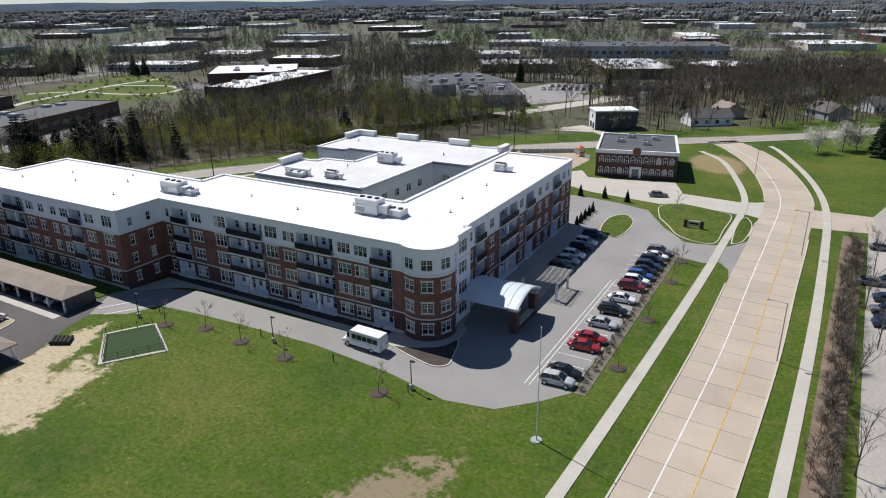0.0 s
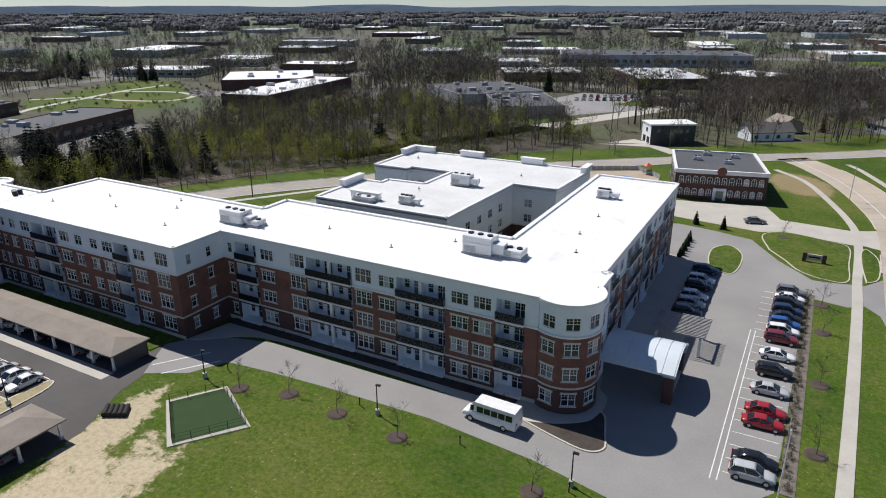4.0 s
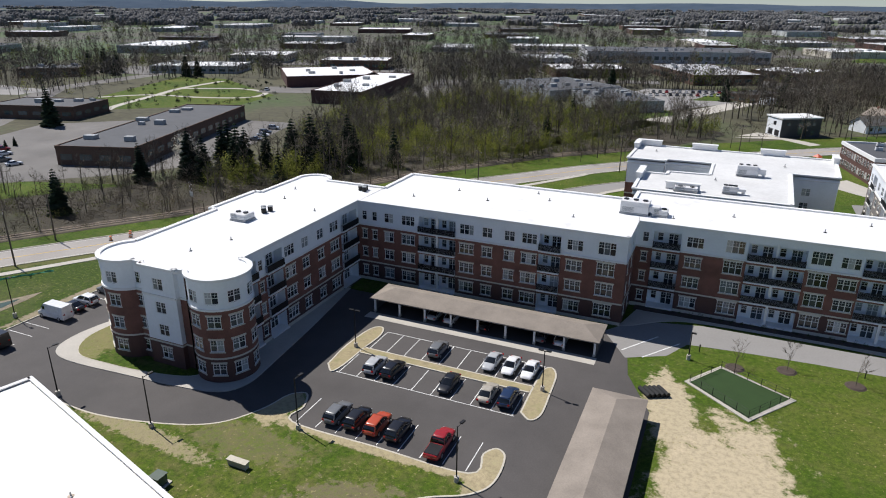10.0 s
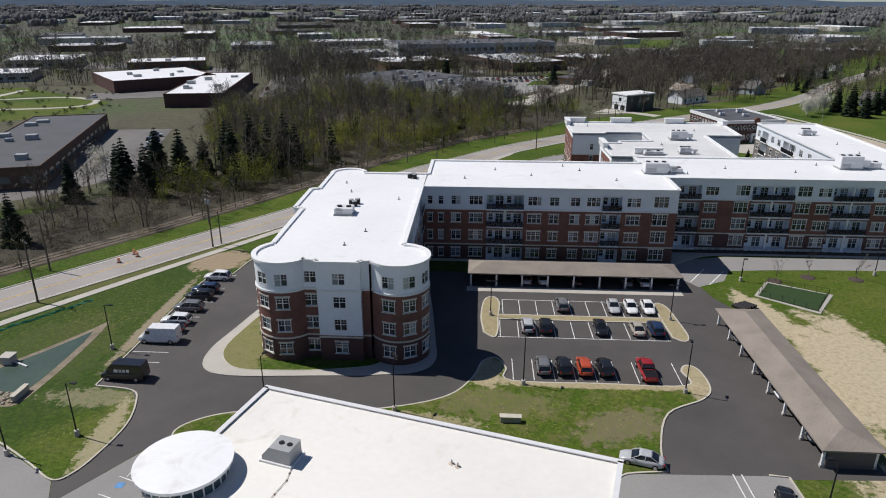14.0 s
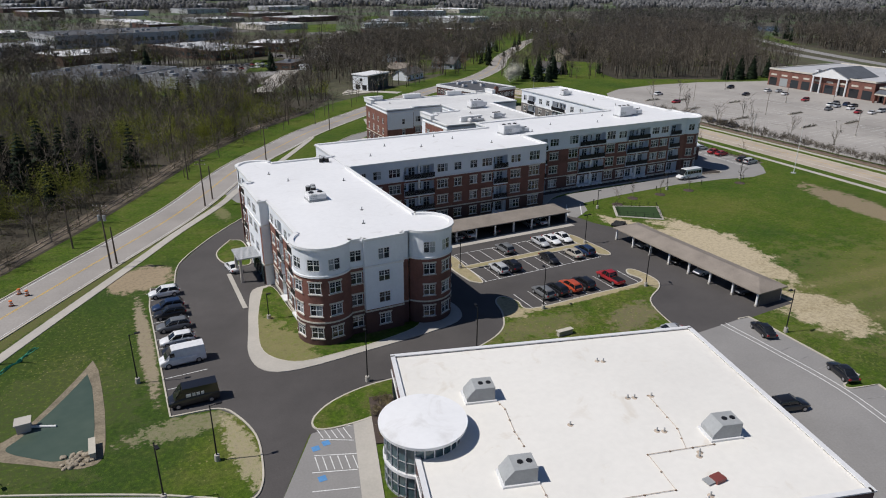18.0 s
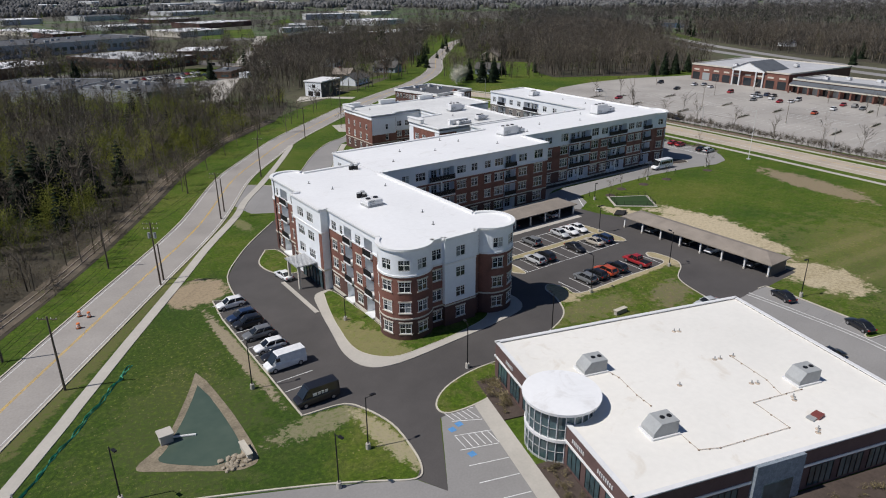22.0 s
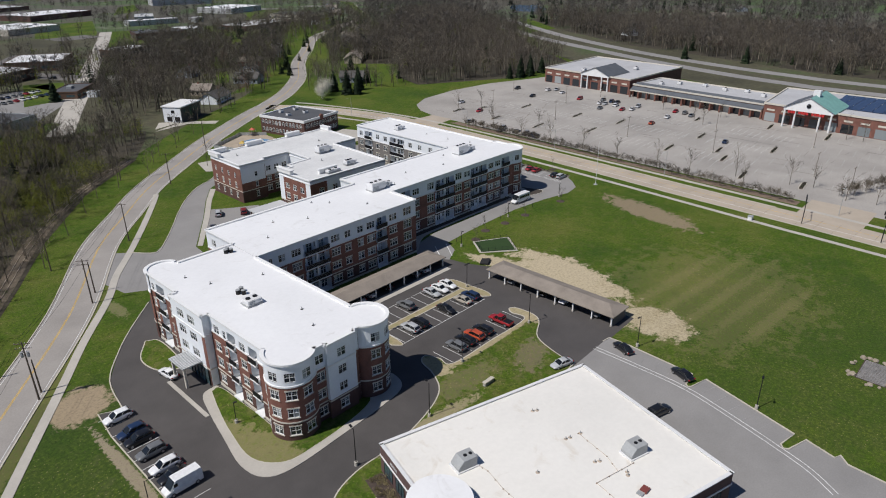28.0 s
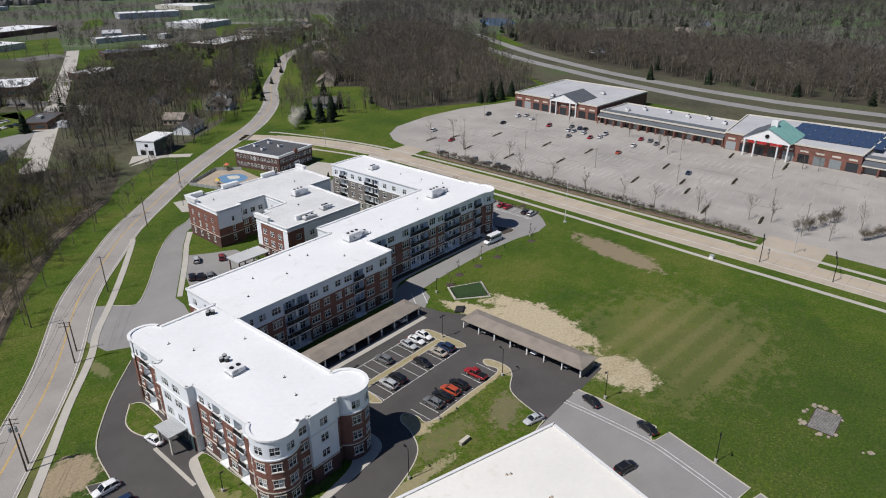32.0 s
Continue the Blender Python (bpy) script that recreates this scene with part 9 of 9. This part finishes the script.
scatter("scrub", [leaf_clump(k, 130, 1.7, 1.8, 0.26) for k in range(3)], [p for p in fill(WOOD_A, 1100, 2, 0.6, 1.4) if noise.noise(Vector((p[0] * 0.02, p[1] * 0.02, 9))) > -0.12], M_BUD, "fresh green undergrowth between the trunks", "scrub")
scatter("scrub", [leaf_clump(14 + k, 110, 1.6, 1.6, 0.18) for k in range(3)], fill(STRIP_W, 420, 73, 0.5, 1.3), M_BUD, "olive spring bushes along the railway", "scrub")
scatter("scrub", [leaf_clump(10 + k, 150, 1.8, 2.2, 0.17) for k in range(3)], fill(STRIP_W, 1300, 3, 0.5, 1.35) + fill(WOOD_A, 200, 9), M_SCRUB, "brown leafless scrub by the railway", "scrub")
scatter("woods", TREES, fill(STRIP_W, 70, 4, 0.4, 0.9), M_BARK, "thin leafless trees along the railway", "woods")
# wooded housing north of the road
RES = [(-96, 250), (-60, 300), (-88, 290), (-100, 330), (-60, 440), (60, 560), (250, 640), (360, 620), (240, 470), (210, 420), (130, 345), (62, 235), (28, 252), (0, 262), (34, 320), (0, 300), (-40, 262), (-60, 246)]
scatter("woods", TREES[:2] + MID[:2], fill(RES, 260, 5, 0.75, 1.25, HCLEAR + NEAR_ROAD), M_BARK, "leafless garden trees among houses", "woods")
scatter("woods", TWIG, fill(RES, 850, 43, 0.7, 1.35, HCLEAR + NEAR_ROAD), M_BARK, "twiggy garden trees among houses", "woods")
scatter("leafing_trees", [leaf_clump(44 + k, 160, 2.4, 6.5, 0.45, 1.0) for k in range(3)], fill(RES, 130, 48, 0.5, 1.1, HCLEAR + NEAR_ROAD), M_BUD, "garden trees in first yellow-green leaf", "trees")
NORTH_GAP = [(-95, 262), (-62, 284), (-24, 272), (0, 292), (30, 326), (64, 378), (90, 430), (20, 470), (-34, 410), (-64, 366), (-92, 318)]
scatter("woods", TWIG, fill(NORTH_GAP, 260, 71, 0.75, 1.35, HCLEAR + NEAR_ROAD), M_BARK, "bare trees crowding the gardens between two roads", "woods")
scatter("woods", TREES, fill(NORTH_GAP, 70, 72, 0.9, 1.4, HCLEAR + NEAR_ROAD), M_BARK, "tall bare garden trees between two roads", "woods")
N_EAST = [(66, 234), (120, 206), (196, 214), (232, 262), (300, 340), (430, 520), (360, 560), (200, 420), (100, 330)]
scatter("woods", MID, fill(N_EAST, 260, 6, 0.8, 1.3, HCLEAR), M_BARK, "dense leafless woodland north of the shops", "woods")
scatter("woods", TWIG, fill(N_EAST, 1300, 44, 0.8, 1.35, HCLEAR), M_BARK, "twiggy crowns of the northern woodland", "woods")
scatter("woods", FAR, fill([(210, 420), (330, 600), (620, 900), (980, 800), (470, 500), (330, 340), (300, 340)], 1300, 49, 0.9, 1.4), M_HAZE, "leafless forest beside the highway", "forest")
EASTW = [(262, -260), (260, 10), (259, 68), (284, 150), (306, 233), (372, 345), (520, 530), (900, 760), (1500, 600), (1300, -260)]
surface("woods_floor_east", EASTW, 0.03, M_WILD, "brown woodland floor beyond the highway")
surface("woods_floor_north", N_EAST, 0.03, M_WILD, "brown woodland floor north of the shops")
scatter("woods", MID, fill([(262, -160), (260, 10), (259, 68), (284, 150), (306, 233), (372, 345), (450, 430), (490, 250), (380, -160)], 300, 7, 0.85, 1.35), M_BARK, "dense leafless woodland beyond the highway", "woods")
scatter("woods", TWIG, fill([(262, -160), (260, 10), (259, 68), (284, 150), (306, 233), (372, 345), (450, 430), (490, 250), (380, -160)], 2200, 47, 0.85, 1.45), M_BARK, "twiggy forest edge beyond the highway", "woods")
scatter("leafing_trees", [leaf_clump(64 + k, 90, 2.3, 7.5, 0.55, 1.5) for k in range(3)], fill(EASTW, 420, 63, 0.7, 1.3, HCLEAR) + fill(N_EAST, 70, 64, 0.6, 1.2, HCLEAR), M_BUD, "trees in first olive leaf through the forest", "trees")
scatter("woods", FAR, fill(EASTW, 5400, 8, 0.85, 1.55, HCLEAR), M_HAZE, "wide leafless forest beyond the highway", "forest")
# scattered far trees and far masses, thinner between the works
rr = random.Random(33)
far_s, mass_s, green_s = [], [], []
mid_s = []
for k in range(15000):
    ang = radians(rr.uniform(20, 172))
    dist = 330 * (1 + 3.6 * rr.random() ** 1.7)
    x, y = -80 + dist * math.cos(ang), 60 + dist * math.sin(ang)
    if x > 40 and y < 60 + 1.15 * x or inside((x, y), WOOD_A) or y < 120 and x > -330:
        continue
    v = noise.noise(Vector((x * 0.006, y * 0.006, 3)))
    if v < -0.28 or open_ground(x, y) or any(abs(x - a) < c and abs(y - b) < c and math.hypot(x - a, y - b) < c * 0.92 for a, b, c in BUILT) or math.hypot(x + 360, y - 250) < 75:
        continue
    if min(abs(x - p.x) + abs(y - p.y) for p in FAR_LINE[::2] + NORTH_LINE[::3]) < 20:
        continue
    (green_s if rr.random() < 0.13 else mid_s if dist < 620 and rr.random() < 0.55 else far_s).append((x, y, rr.uniform(0.65, 1.3)))
    if len(far_s) > 10000:
        break
scatter("budding_far_trees", [leaf_clump(50 + k, 60, 2.4, 7.0, 0.75, 1.5) for k in range(3)], green_s, M_BUD, "far trees in first yellow-green leaf", "trees")
scatter("woods", MID[:3], mid_s[:900], M_BARK, "leafless trees round the nearer works", "woods")
scatter("woods", TWIG, [(x + 3, y + 2, s) for x, y, s in mid_s] , M_BARK, "twiggy trees round the nearer works", "woods")
rg = random.Random(91)
scatter("woods", TWIG, [(x, y, rg.uniform(0.55, 1.1)) for x, y in [(rg.uniform(30, 125), rg.uniform(236, 330)) for _ in range(150)] if inside((x, y), N_EDGE)] + [(x, y, rg.uniform(0.4, 0.8)) for x, y in [(rg.uniform(-280, -216), rg.uniform(52, 130)) for _ in range(260)] if inside((x, y), LOT_EDGE)], M_BARK, "bare trees at the edge of gardens and lots", "woods")
scatter("scrub", [leaf_clump(94 + k, 120, 1.4, 1.7, 0.2) for k in range(3)], [(x, y, rg.uniform(0.5, 1.1)) for x, y in [(rg.uniform(-280, -216), rg.uniform(52, 130)) for _ in range(420)] if inside((x, y), LOT_EDGE)], M_BUD, "green bushes at the edge of the lot", "scrub")
PARK_W = [(-440, 60), (-372, 205), (-440, 250), (-432, 330), (-640, 460), (-760, 160), (-640, 20)]
scatter("woods", TWIG, [p for p in fill(PARK_W, 330, 81, 0.6, 1.1, [(-505, 278, 26), (-480, 212, 26), (-400, 165, 24), (-364, 168, 28)])], M_BARK, "bare trees among office lots and lawns", "woods")
scatter("budding_far_trees", [leaf_clump(84 + k, 90, 2.2, 5.0, 0.5, 1.0) for k in range(3)], fill(PARK_W, 90, 82, 0.5, 1.1, [(-505, 278, 26), (-480, 212, 26), (-400, 165, 24), (-364, 168, 28)]), M_BUD2, "young green trees among office lots", "trees")
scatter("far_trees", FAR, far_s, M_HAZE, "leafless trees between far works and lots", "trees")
for k in range(4400):
    ang = radians(rr.uniform(-8, 172))
    dist = 1300 + 3200 * rr.random() ** 0.8
    x, y = -80 + dist * math.cos(ang), 60 + dist * math.sin(ang)
    v = noise.noise(Vector((x * 0.0016, y * 0.0016, 7)))
    if v < -0.15 and not x > y * 0.8 or any(math.hypot(x - a, y - b) < c for a, b, c in BUILT):
        continue
    mass_s.append((x, y, rr.uniform(0.8, 1.5)))
# blue-grey instead of bark brown: distance haze put into the treetops' base colour
scatter("far_woods", MASS, mass_s, foliage_mat("far_grey_woods", (0.08, 0.084, 0.09), (0.12, 0.124, 0.13), (0.165, 0.168, 0.17)), "woods reaching to the horizon, distance haze put into their blue-grey colour", "woods")

# a low wooded ridge on the horizon, its distance haze painted in as blue
bm = bmesh.new()
N = 160
rows = []
for k in range(N + 1):
    a = radians(-20 + 205 * k / N)
    h = 26 + 34 * (0.5 + 0.5 * noise.noise(Vector((math.cos(a) * 6, math.sin(a) * 6, 1)))) + 8 * noise.noise(Vector((k * 0.31, 0, 4)))
    rows.append([bm.verts.new((r__ * math.cos(a), r__ * math.sin(a), z)) for r__, z in ((4250, -2), (4450, h * 0.8), (4600, h), (4690, h * 0.9), (4695, -2))])
for a, b in zip(rows, rows[1:]):
    for i in range(4):
        bm.faces.new((a[i], b[i], b[i + 1], a[i + 1]))
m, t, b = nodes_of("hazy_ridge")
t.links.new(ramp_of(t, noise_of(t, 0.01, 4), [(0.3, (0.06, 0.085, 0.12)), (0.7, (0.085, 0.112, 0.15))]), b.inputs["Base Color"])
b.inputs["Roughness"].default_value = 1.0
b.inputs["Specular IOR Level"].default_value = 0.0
tagged(link("backdrop_ridge", bm, m), "low wooded ridge on the horizon, distance haze painted in as blue", kind="structure")
bm = bmesh.new()
pts_ = []
for k in range(73):
    a = radians(-25 + 215 * k / 72)
    pts_.append((math.cos(a), math.sin(a)))
outer = [bm.verts.new((4400 * c, 4400 * s, 0.06)) for c, s in pts_]
inner = [bm.verts.new((620 * c - 60, 620 * s + 60, 0.06)) for c, s in pts_]
for i in range(72):
    bm.faces.new((inner[i], outer[i], outer[i + 1], inner[i + 1]))
m, t, b = nodes_of("far_ground")
t.links.new(ramp_of(t, noise_of(t, 0.004, 6, 0.7), [(0.34, (0.07, 0.062, 0.047)), (0.48, (0.10, 0.093, 0.072)), (0.55, (0.055, 0.10, 0.026)), (0.6, (0.08, 0.105, 0.04)), (0.66, (0.24, 0.235, 0.225))]), b.inputs["Base Color"])
b.inputs["Roughness"].default_value = 0.95
tagged(link("ground_far", bm, m), "far patchwork of brown woods and lots", kind="structure")


# ---------------------------------------------------------------- single trees and shrubs
def lone(kind, x, y, s, label, category, group, mats, shapes, name=None):
    th = thing(name or kind, label, category, (x, y, 0), group)
    for nm, key, (V, F), mt in shapes:
        me = library(("tree", key), lambda: to_mesh(nm, V, F, mt))
        o = new(nm, me)
        o.matrix_basis = Matrix.Translation((x, y, 0)) @ Matrix.Rotation(x * 3.7 + y, 4, "Z") @ Matrix.Scale(s, 4)
        under(o, th)
    return th


SAP = [bare_tree(200 + k, 4.0, 2, 90, 0.9, (7, 3, 0)) for k in range(3)]
for k, (x, y) in enumerate(((-85.2, 59.9), (-78.6, 62.0), (-70.4, 61.4), (-61.4, 60.9), (-44.3, 59.8), (-18.6, 80.5), (-18.4, 97), (-18.2, 114), (-18.4, 125), (-26, 160))):
    th = lone("sapling", x, y, 0.95, "young bare tree in a ring of mulch", "tree", "lawn saplings", None, [("trunk", ("sap", k % 3), SAP[k % 3], M_BARK)])
    part("mulch_ring", tubed((x, y, 0.0), (x, y, 0.16), 1.3, 1.05, 18), M_MULCH, th)
CON = [conifer(300 + k) for k in range(3)]
for k, (x, y, s) in enumerate(((-207, 127, 1.25), (-203, 131, 1.4), (-199, 134, 1.2), (-196, 140, 1.3), (-224, 117, 1.2), (-219, 121, 1.1), (-192, 137, 1.1), (-214, 124, 1.0), (-228, 108, 1.2), (-222, 107, 1.1), (-216, 114, 1.3), (-232, 112, 1.0), (-226, 122, 1.2), (-211, 133, 1.2), (-238, 100, 0.9), (-337, 148, 1.3), (-499, 301, 1.7), (-490, 306, 1.9), (-484, 311, 1.6), (-424, 312, 1.6), (-418, 316, 1.4), (-470, 296, 1.3), (19.6, 254, 1.3), (20, 243, 1.5), (24, 239, 1.2), (33, 248, 1.3), (44, 262, 1.2), (51, 262, 1.1), (124, 203, 1.2), (129, 206, 1.35), (134, 202, 1.2), (140, 207, 1.3), (118, 206, 1.0), (147, 203, 1.2), (-232, 70, 0.9), (70, 300, 1.2), (-96, 345, 1.3), (-160, 380, 1.4), (160, 260, 1.3), (262, 60, 1.2), (270, 120, 1.3), (262, 160, 1.2))):
    lone("conifer", x, y, s * (1.28 if x < -185 and y < 160 else 1.0), "dark green spruce beside bare woods", "tree", "spruces", None, [("crown", ("con", k % 3), CON[k % 3], M_CONIFER)])
for k, (x, y) in enumerate(((-305.2, 98), (-308.6, 102.8), (-310.2, 107.3), (-312.3, 112.2), (-314.9, 117.2))):
    lone("conifer", x, y, 0.36, "small clipped evergreen by the office lot", "tree", "small evergreens", None, [("crown", ("con", k % 3), CON[k % 3], M_CONIFER)])
for x, y in ((-54, 158), (-50, 160), (-44, 161), (-38, 160)):
    lone("conifer", x, y, 0.34, "small evergreen by the forecourt", "tree", "forecourt evergreens", None, [("crown", ("con", 1), CON[1], M_CONIFER)])
BLO = [leaf_clump(400 + k, 2600, 3.3, 6.4, 0.34, 1.0) for k in range(2)]
for k, (x, y) in enumerate(((2, 242), (9, 247), (13, 251), (-240, 120), (-60, 352))):
    lone("blossom_tree", x, y, 1.0, "round tree in white spring blossom", "tree", "blossom trees", None, [("trunk", ("mid", k % 2), MID[k % 2], M_BARK), ("crown", ("blo", k % 2), BLO[k % 2], M_BLOSSOM)])
RED = [leaf_clump(420 + k, 700, 3.4, 7.0, 0.22, 2.0) for k in range(2)]
for k, (x, y) in enumerate(((-22, 282), (-10, 296), (8, 300), (20, 372), (-216, 150), (30, 410))):
    lone("budding_tree", x, y, 1.05, "tree with reddish opening buds", "tree", "budding trees", None, [("trunk", ("midr", k % 2), MID[2 + k % 2], M_BARK), ("crown", ("red", k % 2), RED[k % 2], M_REDBUD)])
for k, (x, y) in enumerate(((-172, 128), (-170, 133), (-120, 182), (-100, 178), (-142, 172), (-150, 160), (-133, 177), (-112, 196), (-106, 204), (-96, 210), (-90, 220), (-80, 226), (-128, 190), (-160, 146), (-84, 234))):
    lone("roadside_tree", x, y, 0.8, "bare roadside tree on the verge", "tree", "roadside trees", None, [("trunk", ("near", k % 4), TREES[k % 4], M_BARK)])
# bare trees and low hedges on the shopping lot
LOT = [bare_tree(500 + k, 8.0, 2, 160, 0.8, (9, 4, 0)) for k in range(3)]
for k, (x, y) in enumerate(((13.5, 134), (11.7, 117.3), (12.8, 103.2), (9, 85.4), (9.4, 70.6), (8.8, 54.1), (9, 41.9), (8.6, 23.2), (17.4, 28.9), (20.5, 12.1), (22.7, 5.3), (30.7, 170.2), (42.3, 165.1), (105, 134.6), (88.7, 75.6), (81.8, 68.4), (30.9, 121.9), (27, 146), (100, 68), (99, 96), (96, 14), (97, 8), (16, -6), (18, -14), (24, -30), (26, -40), (34, -20), (38, -32))):
    lone("lot_tree", x, y, 1.05 if x < 100 else 0.8, "bare young tree on a planted parking island", "tree", "parking lot trees", None, [("trunk", ("lot", k % 3), LOT[k % 3], M_BARK)])
for k, (x, y, l) in enumerate(((31, 170, 9), (42, 164, 8), (31, 146, 8), (31, 122, 9), (60, 150, 9), (60, 120, 9), (62, 98, 9), (62, 60, 9), (40, 100, 9), (36, 62, 9), (20, 27, 9), (36, 40, 8), (22, 8, 8), (90, 74, 7), (95, 20, 12), (97, 44, 9), (60, 30, 9), (46, 46, 8))):
    island("lot_island", [(x - l / 2, y - 0.9), (x + l / 2, y + 0.2), (x + l / 2 - 0.2, y + 1.6), (x - l / 2 - 0.2, y + 0.6)], M_MULCH, "planted mulch island on the shopping lot")
    scatter("hedge", [leaf_clump(600 + k % 2, 150, 0.5, 0.8, 0.1)], [(x - l / 2 + 0.8 + j * 0.9, y + 0.3 + (j * 0.9 - l / 2) * 0.12, 1.0) for j in range(int(l / 0.9) - 1)], M_CONIFER, "low dark evergreen hedge on an island", "hedge")
SHR = [leaf_clump(700 + k, 320, 0.42, 0.62, 0.075) for k in range(3)]
M_SHRUB = foliage_mat("olive_shrub", (0.028, 0.036, 0.016), (0.048, 0.056, 0.024), (0.08, 0.085, 0.038))
for k in range(30):
    lone("shrub", -21.3 + 0.028 * k, 72.6 + 1.92 * k, 1.2 + 0.3 * ((k * 7) % 5) / 5, "small rounded shrub in a mulch strip", "shrub", "row shrubs", None, [("foliage", ("shr", k % 3), SHR[k % 3], M_SHRUB)])
HEDGE = [bare_tree(720 + k, 2.6, 2, 150, 1.3, (9, 4, 0)) for k in range(3)]
rh = random.Random(4)
scatter("bare_hedge", HEDGE, [(3.2 + 0.0316 * k + rh.uniform(-1.2, 1.2), 6 + 0.62 * k, rh.uniform(0.7, 1.2)) for k in range(230)], M_BARK, "long bare hedge in the mulch bed", "hedge")
scatter("bare_hedge", HEDGE, [(18 + 0.9 * k + rh.uniform(-1, 1), -4 - 0.35 * k + rh.uniform(-1, 1), rh.uniform(0.9, 1.6)) for k in range(26)] + [(24 + 0.6 * k, -22 - 0.3 * k, rh.uniform(0.8, 1.4)) for k in range(22)], M_BARK, "bare shrubs at the lot entrance", "hedge")
scatter("bed_plants", [leaf_clump(740 + k, 160, 0.4, 0.6, 0.09) for k in range(3)], [(*oc2(-1.6 + rh.uniform(-1, 1), -0.8 - 8.6 * rh.random()), rh.uniform(0.7, 1.5)) for k in range(30)] + [(*oc2(-1.6 + rh.uniform(-1, 1), -18.5 - 12 * rh.random()), rh.uniform(0.6, 1.3)) for k in range(34)] + [(*oc2(1 + 40 * rh.random(), -32.6 - 2.6 * rh.random()), rh.uniform(0.6, 1.2)) for k in range(60)], foliage_mat("dry_ornamental_grass", (0.10, 0.09, 0.04), (0.20, 0.17, 0.09), (0.32, 0.27, 0.17)), "dry grasses and small shrubs in beds", "plants")
scatter("bed_plants", SHR, [(-100 + 1.55 * k, 74.2, 0.8) for k in range(31) if k not in (0, 1, 2, 3)], M_SHRUB, "low shrubs at the foot of the facade", "plants")

# clipped evergreens and seats at the east terrace
for k in range(9):
    lone("conifer", -43.4 + 0.3 * (k % 2), 137.2 + 1.5 * k, 0.24, "narrow dark evergreen screening the terrace", "tree", "terrace evergreens", None, [("crown", ("con", k % 3), CON[k % 3], M_CONIFER)])

# mown memorial lawn with small dark bushes
surface("memorial_lawn", [(-427, 309), (-391, 212), (-352, 190), (-309, 226), (-316, 262), (-392, 312)], 0.014, M_LAWN, "bright mown memorial lawn")

scatter("lawn_bushes", SHR, [(p[0], p[1], 2.2 * p[2]) for p in fill([(-425, 300), (-376, 172), (-332, 180), (-296, 236), (-340, 316)], 130, 61)], M_CONIFER, "rows of small dark bushes on a lawn", "bushes")
# ---------------------------------------------------------------- concrete slabs of the east road
def slabs():
    line = EAST_LINE
    dist = [0.0]
    for a, b in zip(line, line[1:]):
        dist.append(dist[-1] + (b - a).length)

    def at(s):
        k = max(i for i in range(len(dist)) if dist[i] <= s + 1e-6)
        k = min(k, len(line) - 2)
        u = (s - dist[k]) / max(1e-6, dist[k + 1] - dist[k])
        p = line[k].lerp(line[k + 1], u)
        d = (line[k + 1] - line[k]).normalized()
        return p, Vector((-d.y, d.x))
    # slabs along the stretch that the camera flies beside are parts; the rest is one joined part
    far = bmesh.new()
    step = 4.9
    s = 0.0
    bmn = None
    n = int(dist[-1] / step)
    for k in range(n):
        s0, s1 = k * step + 0.03, (k + 1) * step - 0.03
        (pa, na), (pb, nb) = at(s0), at(s1)
        for o0, o1 in ((-5.38, -1.84), (-1.78, 1.78), (1.84, 5.38)):
            q = [pa + na * o0, pb + nb * o0, pb + nb * o1, pa + na * o1]
            pts = [(v.x, v.y) for v in q]
            if 20 < pa.y < 190:
                bm = bmesh.new()
                prism(bm, pts, 0.0, 0.045)
                part("road_slab", bm, M_CONC_TAN, road_east)
            else:
                prism(far, pts, 0.0, 0.045)
    ob = part("road_slabs_far", far, M_CONC_TAN, road_east)
    ob["kind"] = "stuff"


slabs()
